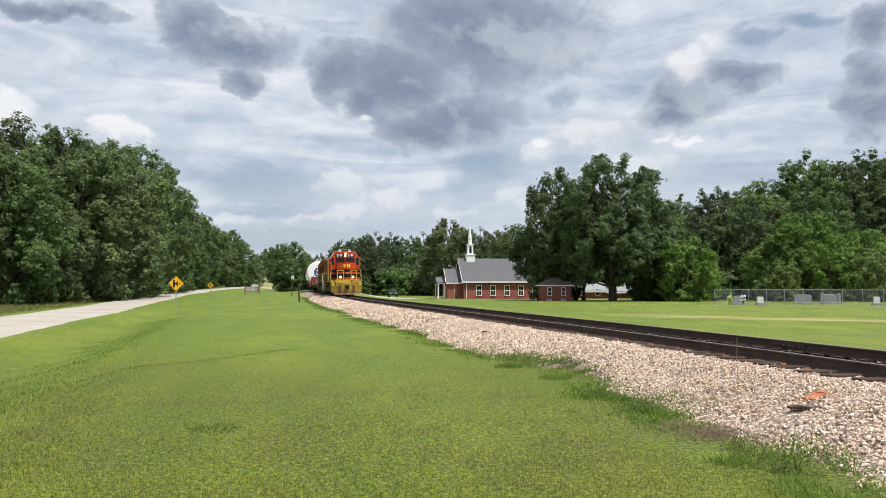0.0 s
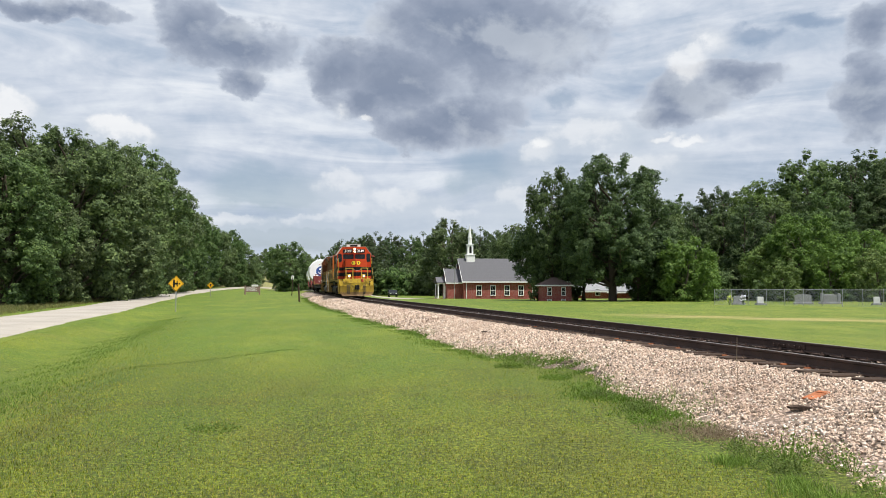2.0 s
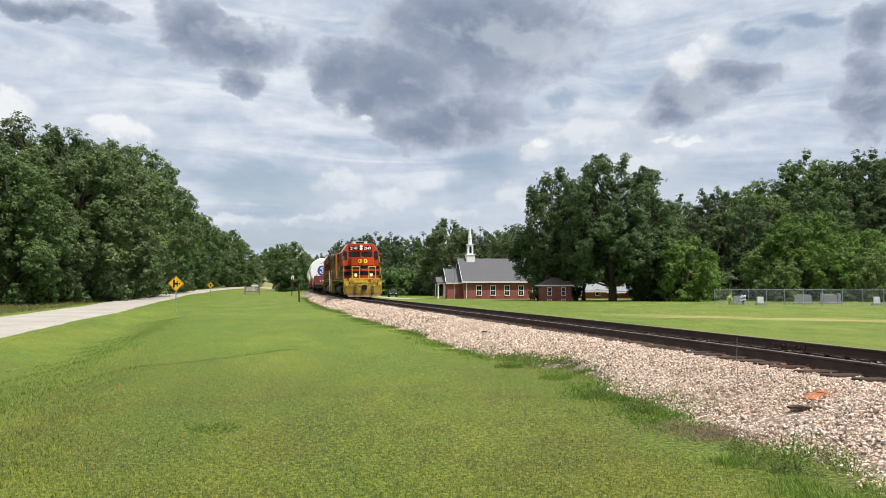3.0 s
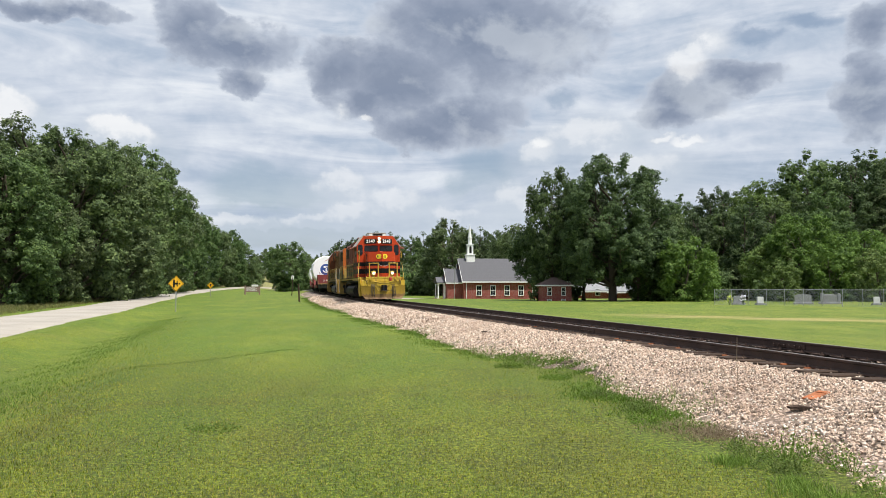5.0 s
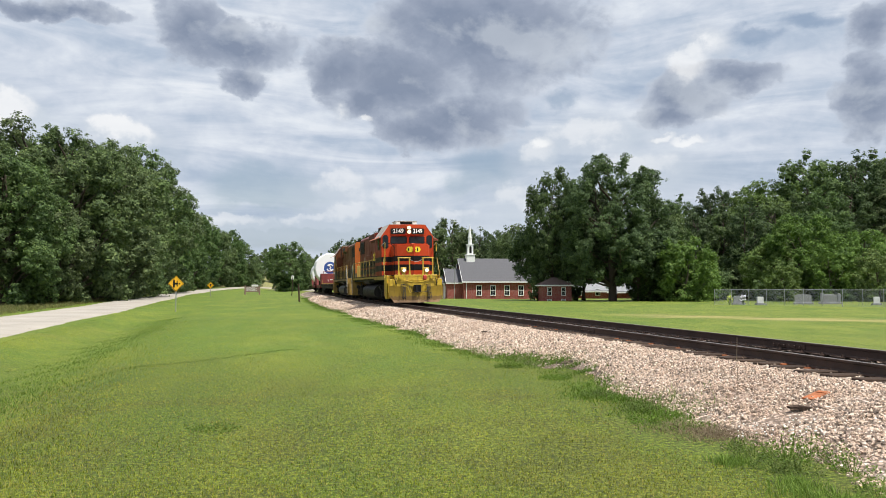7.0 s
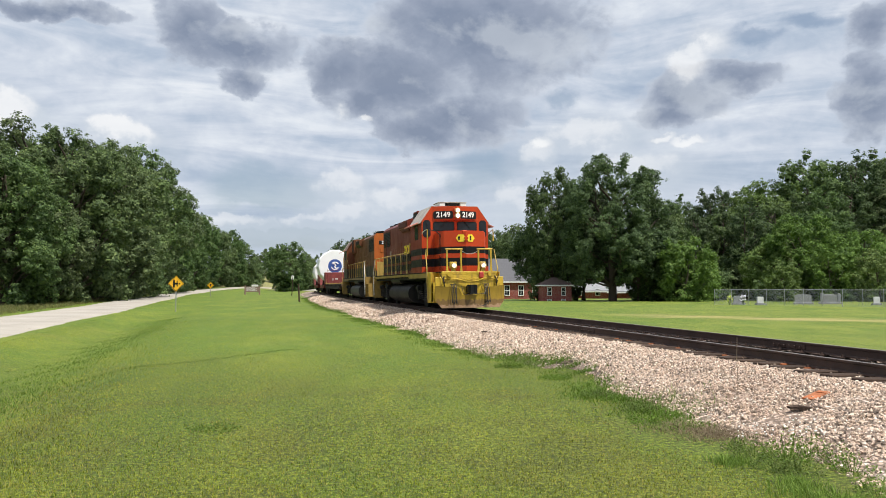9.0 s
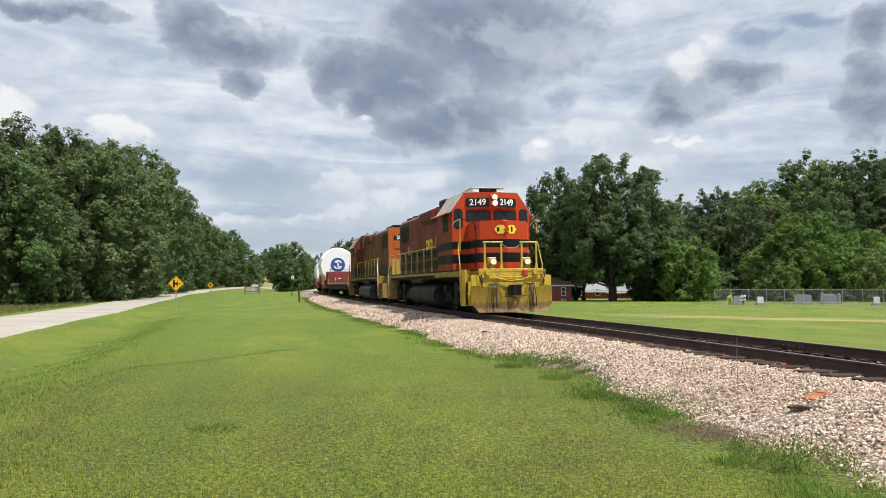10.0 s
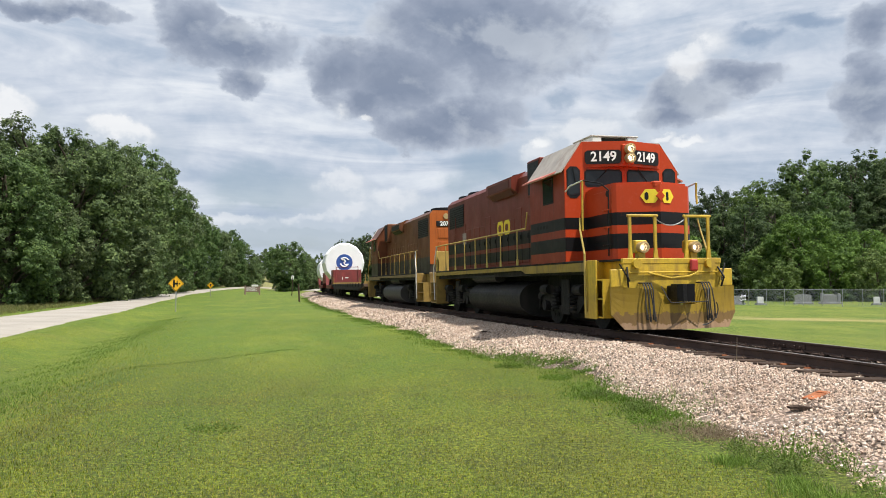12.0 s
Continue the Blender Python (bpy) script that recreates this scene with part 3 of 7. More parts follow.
def ties():
    bm = B()
    box(bm, (0, 0, 0), (0.23, 2.6, 0.18), 0.012)
    first = part("railroad_tie", bm, TIE, track)
    me = first.data
    rng = random.Random(5)
    k = 0
    for s in np.arange(-20, 125, 0.52):
        ob = first if k == 0 else new("railroad_tie", me)
        ob.parent = track
        k += 1
        s2 = float(s) + rng.uniform(-0.05, 0.05)
        d = line_dir(s2)
        q = on_track(s2, rng.uniform(-0.07, 0.07), -0.168 - 0.10 + CANT / 2)
        ob.matrix_basis = Matrix.Translation(q) @ Matrix.Rotation(math.atan2(d.y, d.x) + rng.uniform(-0.02, 0.02), 4, "Z") @ Matrix.Rotation(CANT / 1.5, 4, "X")
    bm, bs, far = B(), B(), B()
    for s in np.arange(-20, 60, 0.52):
        d = line_dir(s)
        turn = Matrix.Rotation(math.atan2(d.y, d.x), 4, "Z")
        for off, lift in ((-GAUGE_HALF, 0), (GAUGE_HALF, CANT)):
            m = Matrix.Translation(on_track(s + rng.uniform(-0.04, 0.04), off, lift - 0.172)) @ turn
            box(bm if off < 0 else far, (0, 0, 0), (0.19, 0.33, 0.022), 0.0, m)
            for sx, sy in ((-0.06, 0.1), (0.06, -0.1)):
                box(bs, (sx, sy, 0.025), (0.022, 0.03, 0.035), 0.0, m)
    ob = part("tie_plates", bm, RUST, track, "rusty tie plates under the rails")
    ob["kind"] = "stuff"
    ob = part("far_tie_plates", far, RAIL, track, "dark tie plates under the far rail")
    ob["kind"] = "stuff"
    ob = part("rail_spikes", bs, RAIL, track, "rusty rail spikes")
    ob["kind"] = "stuff"


ties()


def stones():
    """Crushed stone, thinning out into the distance."""
    rng = np.random.default_rng(11)
    shapes = []
    for k in range(24):
        bm = B()
        if k % 3:
            bmesh.ops.create_uvsphere(bm, u_segments=4, v_segments=2, radius=1.15)
        else:
            bmesh.ops.create_cube(bm, size=1.25)
            bmesh.ops.triangulate(bm, faces=list(bm.faces))
        vs = np.array([v.co[:] for v in bm.verts])
        vs = vs * rng.uniform(0.62, 1.25, (len(vs), 1)) * rng.uniform(0.6, 1.25, (1, 3)) + rng.uniform(-0.18, 0.18, vs.shape)
        shapes.append((vs, np.array([[v.index for v in f.verts] for f in bm.faces])))
        bm.free()
    allv, allf, base = [], [], 0

    def scatter(s0, s1, o0, o1, n, size):
        nonlocal base
        ss, oo = rng.uniform(s0, s1, n), rng.uniform(o0, o1, n)
        for s, o in zip(ss, oo):
            if -o > ballast_edge(s) + rng.normal(0, 0.10):
                continue
            if -1.3 < o < 1.35 and rng.random() < 0.62:
                continue
            if o < -4.0 and rng.random() < (-o - 4.0) * 1.2:
                continue
            q = on_track(s, o, 0)
            if q.y < 3.0:
                continue
            vs, fs = shapes[rng.integers(24)]
            r = size * rng.uniform(0.6, 1.35)
            a, b = rng.uniform(0, 6.28, 2)
            ca, sa, cb, sb = math.cos(a), math.sin(a), math.cos(b), math.sin(b)
            rot = np.array([[ca, -sa, 0], [sa, ca, 0], [0, 0, 1]]) @ np.array([[1, 0, 0], [0, cb, -sb], [0, sb, cb]])
            z = ballast_z(o) + 0.03 * noise.noise(Vector((q.x * 1.7, q.y * 1.7, 0))) * (abs(o) > 1.3)
            z = max(z, gz(q.x, q.y) - 0.01)
            lift = r * rng.uniform(-0.15, 0.85)
            if abs(o) < 1.3:
                lift = min(lift, r * 0.1)
            allv.append(vs * r @ rot.T + np.array([q.x, q.y, z + lift]))
            allf.append(fs + base)
            base += len(vs)
    scatter(-15, -4, -5.2, -1.3, 42000, 0.0180)
    scatter(-4, 10, -4.4, -1.3, 34000, 0.0220)
    scatter(10, 36, -4.4, -1.3, 14000, 0.040)
    scatter(36, 75, -4.2, -1.3, 5000, 0.06)
    scatter(-15, 12, -1.5, 2.0, 9000, 0.026)
    scatter(12, 45, -1.5, 1.0, 5000, 0.036)
    v, f = np.concatenate(allv), np.concatenate(allf)
    ob = mesh_from("ballast_stones", v.tolist(), f.tolist(), STONE, track, "loose pale pink and grey crushed ballast stones")
    ob["kind"] = "stuff"


stones()


# ---- grass ----
def blade_field(name, n, place, h0, h1, width, label, mat, category="grass", lean=0.5):
    """Many narrow blades; place gives x and y arrays."""
    rng = np.random.default_rng(len(name) + n)
    x, y, k = place(rng, n)
    z = ground_z(x, y) if k is None else k
    n = len(x)
    a = rng.uniform(0, 6.283, n)
    h = rng.uniform(h0, h1, n)
    w = width * rng.uniform(0.6, 1.3, n)
    la = rng.uniform(0, 6.283, n)
    ll = h * rng.uniform(0.1, lean * 1.6, n)
    dx, dy = np.cos(a) * w, np.sin(a) * w
    base = np.stack([x, y, z - 0.01], 1)
    side = np.stack([dx, dy, 0 * w], 1)
    tip = np.stack([x + np.cos(la) * ll, y + np.sin(la) * ll, z + h], 1)
    midp = np.stack([x + np.cos(la) * ll * 0.35, y + np.sin(la) * ll * 0.35, z + h * 0.62], 1)
    v = np.stack([base - side, base + side, midp + side * 0.7, midp - side * 0.7, tip], 1).reshape(-1, 3)
    i = np.arange(n)[:, None] * 5
    me = bpy.data.meshes.new(name)
    quads = (i + np.array([[0, 1, 2, 3]]))
    tris = (i + np.array([[3, 2, 4]]))
    loops = np.concatenate([quads, tris], 1).ravel()
    starts = np.stack([np.arange(n) * 7, np.arange(n) * 7 + 4], 1).ravel()
    me.vertices.add(len(v))
    me.vertices.foreach_set("co", v.ravel())
    me.loops.add(len(loops))
    me.loops.foreach_set("vertex_index", loops.astype(np.int32))
    me.polygons.add(len(starts))
    me.polygons.foreach_set("loop_start", starts.astype(np.int32))
    me.update(calc_edges=True)
    me.materials.append(mat)
    return tagged(new(name, me), label, category, kind="stuff")


def lawn_place(y0, y1, power):
    def place(rng, n):
        y = y0 + (y1 - y0) * rng.random(n) ** power
        x = (rng.random(n) * 2 - 1) * (y * 0.60 + 1.0)
        off = track_offset(x, y)
        edge = 3.45 + 0.35 * np.sin(y * 1.3) * np.sin(y * 0.37 + 1) - 0.35 * np.exp(-((y - 14.9) / 2.6) ** 2) + 1.0 * np.clip((19.4 - y - 7) / 4, 0, 1)
        road = np.interp(y, ROAD_Y, ROAD_X)
        keep = (off < -edge - rng.random(n) * 0.3) & (x > road + 0.1)
        return x[keep], y[keep], None
    return place


blade_field("lawn_grass", 200000, lawn_place(4.6, 36, 2.2), 0.010, 0.028, 0.0032, "short mown green lawn grass", BLADE, lean=1.3)


def verge_place(spread, cut):
    def place(rng, n):
        s = -10.2 + 94 * rng.random(n) ** 1.6
        clump = np.array([noise.noise(Vector((v * 0.55, 1.7, 0))) + 0.5 * noise.noise(Vector((v * 2.1, 4.7, 0))) for v in s])
        edge = np.array([ballast_edge(v) for v in s])
        o = -edge + rng.normal(0, spread, n) + clump * 0.40 - 0.16
        keep = clump > cut + rng.random(n) * 0.35 + 1.4 * np.clip((-8.2 - s) / 2.0, 0, 1) * rng.random(n)
        s, o = s[keep], o[keep]
        q = [on_track(a, b, 0) for a, b in zip(s, o)]
        x, y = np.array([v.x for v in q]), np.array([v.y for v in q])
        return x, y, np.maximum(ground_z(x, y), np.array([ballast_z(b) for b in o]) - 0.02)
    return place


blade_field("verge_mat", 70000, verge_place(0.30, -0.45), 0.02, 0.060, 0.0060, "low green weeds matted along the ballast edge", VERGE, lean=1.9)
blade_field("verge_grass", 6500, verge_place(0.26, -0.02), 0.07, 0.18, 0.004, "longer green grass along the ballast edge", VERGE, lean=0.7)


blade_field("seed_heads", 5000, verge_place(0.20, -0.05), 0.06, 0.15, 0.0035, "thin purplish-brown grass seed heads along the ballast edge", STRAW, lean=0.8)


def clump_place(rng, n):
    """Fresh green grass in clumps where the lawn meets the ballast, near the tripod."""
    spots = ((2.76, 5.90, 0.13), (2.86, 5.66, 0.12), (2.92, 5.50, 0.12), (2.57, 6.95, 0.08), (3.14, 5.58, 0.10), (2.82, 6.20, 0.08))
    k = rng.integers(0, len(spots), n)
    at = np.array(spots)[k]
    x, y = at[:, 0] + rng.normal(0, 1, n) * at[:, 2], at[:, 1] + rng.normal(0, 1, n) * at[:, 2]
    return x, y, np.maximum(ground_z(x, y), np.array([ballast_z(v) for v in track_offset(x, y)]) - 0.02)


blade_field("clump_grass", 2200, clump_place, 0.03, 0.10, 0.004, "fresh green clumps of long grass beside the ballast", VERGE, lean=1.0)


def tuft(name, x, y, n, spread, h, leaf, mat, label, seed, stalks=0):
    """A weed growing in a clump: leafy quads on short stems."""
    rng = np.random.default_rng(seed)
    g = gz(x, y)
    q = np.interp(y, LINE_Y, LINE_X)
    g = max(g, ballast_z((x - q) * 0.973))
    ob = thing(name, label, "weed", Matrix.Translation((x, y, g)), "weeds at the ballast edge")
    r = np.sqrt(rng.random(n)) * spread
    a = rng.uniform(0, 6.283, n)
    z = rng.random(n) ** 1.3 * h * (1.1 - r / spread * 0.6)
    pos = np.stack([np.cos(a) * r, np.sin(a) * r, z], 1)
    nr = rng.normal(0, 0.6, (n, 3)) + np.array([0, 0, 0.7])
    nr /= np.linalg.norm(nr, axis=1)[:, None]
    t = np.cross(nr, rng.normal(size=(n, 3)))
    t /= np.linalg.norm(t, axis=1)[:, None]
    b = np.cross(nr, t)
    sz = (leaf * rng.uniform(0.5, 1.4, n))[:, None]
    v = np.stack([pos - t * sz, pos - b * sz * 0.4, pos + t * sz, pos + b * sz * 0.4], 1).reshape(-1, 3)
    f = np.arange(n * 4).reshape(-1, 4)
    mesh_from("leaves", v.tolist(), f.tolist(), mat, ob)
    bm = B()
    for i in range(max(6, n // 14)):
        k = rng.integers(n)
        cyl(bm, (pos[k][0] * 0.3, pos[k][1] * 0.3, -0.03), tuple(pos[k]), 0.003, 3)
    part("stem_tangle", bm, mat, ob)["kind"] = "stuff"
    if stalks:
        bm = B()
        for i in range(stalks):
            k = rng.integers(n)
            bmesh.ops.create_icosphere(bm, subdivisions=1, radius=0.008, matrix=Matrix.Translation((pos[k][0], pos[k][1], h * rng.uniform(0.8, 1.25))))
        fl = part("flowers", bm, WHITE, ob, "tiny white flowers")
        fl["kind"] = "stuff"


def weeds():
    rng = random.Random(9)
    rows = [(1330, 792, 0.20, 0.24), (1385, 800, 0.24, 0.30), (1300, 780, 0.16, 0.16), (1425, 792, 0.20, 0.28), (1470, 800, 0.16, 0.24), (1365, 812, 0.22, 0.16),
            (1405, 818, 0.22, 0.18), (1545, 850, 0.18, 0.20), (1500, 815, 0.18, 0.20), (1130, 715, 0.26, 0.15), (1140, 735, 0.22, 0.10), (1060, 690, 0.30, 0.10), (980, 660, 0.30, 0.09), (900, 640, 0.30, 0.10)]
    for i, (px, py, r, h) in enumerate(rows):
        y = 1.52 * 1358 / (py - 505)
        x = (px - 784) / 1358 * y
        tuft("weed", x, y, int(850 * (r / 0.3) ** 2), r, h, 0.014, WEED, "leafy green weed with tiny white flowers" if i in (1, 3) else "leafy green weed at the ballast edge", i, 14 if i in (1, 3, 0) else 0)


weeds()
tuft("clover_patch", -2.55, 8.6, 420, 0.30, 0.045, 0.016, WEED, "low dark green clover patch in the lawn", 77)


def rough_place(rng, n):
    y = 10 + 32 * rng.random(n) ** 1.4
    drift = np.array([noise.noise(Vector((v * 0.35, 2.2, 0))) for v in y])
    x = np.interp(y, ROAD_Y, ROAD_X) + 2.6 + 0.5 * drift + rng.normal(0, 0.55, n)
    return x, y, None


blade_field("rough_grass", 14000, rough_place, 0.025, 0.065, 0.006, "longer rough green grass in the roadside swale", VERGE, lean=1.0)


def far_verge_place(rng, n):
    y = 34 + 80 * rng.random(n) ** 1.5
    x = np.interp(y, ROAD_Y, ROAD_X) - ROAD_WIDTH - 0.5 - 5.0 * rng.random(n)
    return x, y, None


blade_field("far_verge_grass", 16000, far_verge_place, 0.08, 0.30, 0.012, "dry tan and green rough grass under the roadside trees", DRYVERGE, lean=0.9)


# Dark blades stand in for the shade line of a crease in the lawn.
def crease_place(rng, n):
    u = rng.random(n)
    y = 13.6 + 5.6 * u + 0.25 * np.sin(u * 9) + rng.normal(0, 0.12, n)
    x = -6.6 + 2.9 * u + rng.normal(0, 0.10, n)
    return x, y, None


blade_field("crease_grass", 800, crease_place, 0.015, 0.035, 0.004, "line of longer dark grass drawn for a shaded crease in the lawn", WEED, lean=0.9)


def straw_place(rng, n):
    y = 8.35 + rng.normal(0, 0.35, n)
    x = 2.95 + rng.normal(0, 0.30, n) + (8.35 - y) * 0.25
    return x, y, np.maximum(ground_z(x, y), np.array([ballast_z(v) for v in track_offset(x, y)]) - 0.01)


blade_field("dead_straw", 2600, straw_place, 0.015, 0.06, 0.0035, "dead brown straw among the stones", STRAW, "straw", 3.5)

# ---- trees ----
def leaf_mesh(name, sprays, core, per, size, mat, seed):
    """A crown: leaf-sized blades on many small sprays, over coarser leaves deep inside."""
    rng = np.random.default_rng(seed)
    cs, rs = np.array([c for c, r, o in sprays]), np.array([r for c, r, o in sprays])
    out = np.array([o for c, r, o in sprays])
    w = rs ** 2
    idx = np.repeat(np.arange(len(cs)), (per * w / w.sum()).astype(int))
    n = len(idx)
    d = rng.normal(size=(n, 3)) + out[idx] * 0.7 + np.array([0, 0, 0.35])
    d /= np.linalg.norm(d, axis=1)[:, None]
    rad = rng.random(n) ** 0.42
    pos = cs[idx] + d * (rad * rs[idx])[:, None] * np.array([1.1, 1.1, 0.72]) + rng.normal(0, 0.06, (n, 3))
    nrm = d * 0.8 + out[idx] * 0.35 + rng.normal(0, 0.45, (n, 3)) + np.array([0, 0, 0.55])
    s = size * rng.uniform(0.5, 1.35, n)
    # the dark inside of the crown
    cc, cr = np.array([c for c, r in core]), np.array([r for c, r in core])
    m = int(per * 0.14)
    j = rng.integers(0, len(cc), m)
    e = rng.normal(size=(m, 3))
    e /= np.linalg.norm(e, axis=1)[:, None]
    pos = np.concatenate([pos, cc[j] + e * (cr[j] * rng.random(m) ** 0.5)[:, None]])
    nrm = np.concatenate([nrm, e + rng.normal(0, 0.6, (m, 3))])
    s = np.concatenate([s, size * rng.uniform(1.6, 2.6, m)])[:, None]
    n += m
    nrm /= np.linalg.norm(nrm, axis=1)[:, None]
    t = np.cross(nrm, rng.normal(size=(n, 3)))
    t /= np.linalg.norm(t, axis=1)[:, None]
    b = np.cross(nrm, t)
    v = np.stack([pos - t * s, pos + t * s * 0.6 - b * s * 0.7, pos + t * s * 0.6 + b * s * 0.7], 1).reshape(-1, 3)
    me = bpy.data.meshes.new(name)
    me.vertices.add(n * 3)
    me.vertices.foreach_set("co", v.ravel())
    me.loops.add(n * 3)
    me.loops.foreach_set("vertex_index", np.arange(n * 3, dtype=np.int32))
    me.polygons.add(n)
    me.polygons.foreach_set("loop_start", np.arange(n, dtype=np.int32) * 3)
    me.update(calc_edges=True)
    me.materials.append(mat)
    return me


def limb(bm, a, b, r0, r1, seg=6, bend=0.12, rng=random):
    """A tapered, slightly crooked limb."""
    a, b = Vector(a), Vector(b)
    pts = [a]
    k = 4
    for i in range(1, k):
        pts.append(a.lerp(b, i / k) + Vector((rng.uniform(-1, 1), rng.uniform(-1, 1), rng.uniform(-0.5, 0.5))) * bend * (b - a).length * 0.4)
    pts.append(b)
    for i in range(k):
        ra, rb = r0 + (r1 - r0) * i / k, r0 + (r1 - r0) * (i + 1) / k
        cyl(bm, pts[i], pts[i + 1], ra, seg, rb, caps=False)


def crown_width(form, u):
    """The crown's half width, 0 to 1, at a height u of the crown, 0 to 1."""
    if form == "column":
        return (0.80 + 0.20 * min(1.0, u / 0.35)) if u < 0.5 else max(0.0, 1 - ((u - 0.5) / 0.5) ** 2.2) ** 0.75
    if u > 0.40:
        return max(0.0, 1 - ((u - 0.40) / 0.60) ** 2.3) ** 0.60
    return 1 - 0.28 * ((0.40 - u) / 0.40) ** 1.5


def tree_kind(height, radius, low, mat, seed, leaves=20000, size=0.15, boughs=46, trunk=0.35, form="broad", lump=0.30):
    """The shared meshes of one kind of tree: trunk with limbs, and boughs that carry sprays of leaves."""
    rng = random.Random(seed)
    bm = B()
    tall = height - low
    top = low + tall * 0.80
    limb(bm, (0, 0, -0.3), (rng.uniform(-.4, .4), rng.uniform(-.4, .4), top), trunk, trunk * 0.22, 8, 0.06, rng)
    sprays, core = [], []
    for i in range(boughs):
        u = 0.97 - 0.97 * ((i + rng.random()) / boughs) ** 0.92
        ang = i * 2.39996 + rng.uniform(-0.5, 0.5)
        out = Vector((math.cos(ang), math.sin(ang), 0))
        dent = 1 + 0.42 * noise.noise(Vector((out.x * 1.3 + seed, out.y * 1.3, u * tall / radius * 1.1))) + rng.uniform(-0.14, 0.08)
        if u > 0.45:
            u -= 0.30 * (u - 0.45) * max(0.0, 0.25 + 1.4 * noise.noise(Vector((out.x * 1.2, out.y * 1.2 + seed, 4.0))))
        reach = radius * crown_width(form, u) * min(1.12, dent)
        br = radius * lump * rng.uniform(0.72, 1.18) * (0.75 + 0.25 * crown_width(form, u))
        r = max(0.0, reach - br * 0.75)
        c = Vector((out.x * r, out.y * r, low + u * tall - (br * 0.55 if u > 0.7 else 0)))
        away = (Vector((out.x, out.y, 0)) * (r / radius) + Vector((0, 0, 0.35 + 0.8 * max(0, u - 0.5)))).normalized()
        for k in range(10):
            d = Vector((rng.gauss(0, 1), rng.gauss(0, 1), rng.gauss(0, 1))).normalized() + away * 0.75
            d.normalize()
            stray = k > 7
            q = c + Vector((d.x, d.y, d.z * 0.85)) * br * (rng.uniform(1.0, 1.4) if stray else rng.uniform(0.5, 1.0))
            sprays.append((tuple(q), br * (rng.uniform(0.16, 0.30) if stray else rng.uniform(0.28, 0.52)), tuple(d)))
        core.append((tuple(c * 1.0 - away * br * 0.5), br * 0.75))
        if i % 3 == 0:
            h = max(low * 0.7, c.z - r * rng.uniform(0.5, 0.9) - 0.5)
            limb(bm, (0, 0, min(h, top * 0.95)), c + away * br * 0.4, trunk * 0.30, trunk * 0.05, 5, 0.15, rng)
    for i in range(8):
        core.append(((rng.uniform(-.3, .3) * radius, rng.uniform(-.3, .3) * radius, low + tall * rng.uniform(0.2, 0.75)), radius * 0.42))
    k = height / max(c[2] + r * 0.6 for c, r, o in sprays)
    sprays = [((c[0], c[1], c[2] * k), r, o) for c, r, o in sprays]
    core = [((c[0], c[1], c[2] * k), r) for c, r in core]
    bmesh.ops.scale(bm, vec=(1, 1, k), verts=list(bm.verts))
    wood = bpy.data.meshes.new("trunk")
    bm.to_mesh(wood)
    bm.free()
    wood.materials.append(BARK)
    wood.shade_smooth()
    return wood, leaf_mesh("crown", sprays, core, leaves, size, mat, seed)


def plant(kind, x, y, label, scale=1.0, turn=0.0, tall=1.0, group="trees", category="tree", name="tree"):
    ob = thing(name, label, category, Matrix.Translation((x, y, gz(x, y))) @ Matrix.Rotation(turn, 4, "Z"), group)
    s = Matrix.Diagonal((scale, scale, scale * tall, 1))
    for nm, me in (("trunk", kind[0]), ("crown", kind[1])):
        o = new(nm, me)
        o.parent = ob
        o.matrix_basis = s
    return ob


OAK_A = tree_kind(15.5, 6.2, 0.4, OAK, 3, 44000, 0.115, 104, 0.42, lump=0.185)
OAK_B = tree_kind(14.0, 5.4, 0.3, OAK, 8, 33000, 0.118, 88, 0.36, lump=0.195)
PECAN = tree_kind(21.5, 8.6, 2.9, DEEP, 21, 72000, 0.135, 130, 0.70, lump=0.175)
TALL_A = tree_kind(21.0, 4.6, 1.0, DEEP, 31, 20000, 0.14, 78, 0.34, "column", 0.23)
TALL_B = tree_kind(18.5, 4.4, 0.8, OAK, 37, 19000, 0.14, 72, 0.32, "column", 0.23)
TALL_C = tree_kind(17.0, 4.6, 0.6, PALE, 43, 19000, 0.14, 70, 0.30, "column", 0.23)
ROUND = tree_kind(10.0, 4.4, 0.2, PALE, 53, 23000, 0.115, 76, 0.22, lump=0.20)
BUSH = tree_kind(4.5, 3.0, -0.3, OAK, 61, 4800, 0.14, 34, 0.10, lump=0.26)
BUSH_PALE = tree_kind(6.0, 2.6, -0.2, PALE, 67, 11000, 0.105, 52, 0.12, lump=0.24)
SKIRT = tree_kind(9.0, 4.6, 2.6, DEEP, 71, 15000, 0.14, 56, 0.16, lump=0.24)
KINDS = {"k": SKIRT, "a": OAK_A, "b": OAK_B, "p": PECAN, "t": TALL_A, "u": TALL_B, "v": TALL_C, "r": ROUND, "s": BUSH, "q": BUSH_PALE}
LABELS = {"k": "dark leafy lower tree under the shade trees", "a": "broad leafy green roadside oak tree", "b": "dense leafy green oak tree", "p": "huge dark spreading shade tree with heavy limbs", "t": "tall dark green forest tree", "u": "tall green forest tree", "v": "tall lighter green forest tree",
          "r": "rounded light green tree", "s": "low leafy green undergrowth bush", "q": "pale green young tree at the wood's edge"}


def view_x(px, y):
    """The x of a thing that stands y metres away at a column of the view."""
    return (px - 784) / 1358 * y


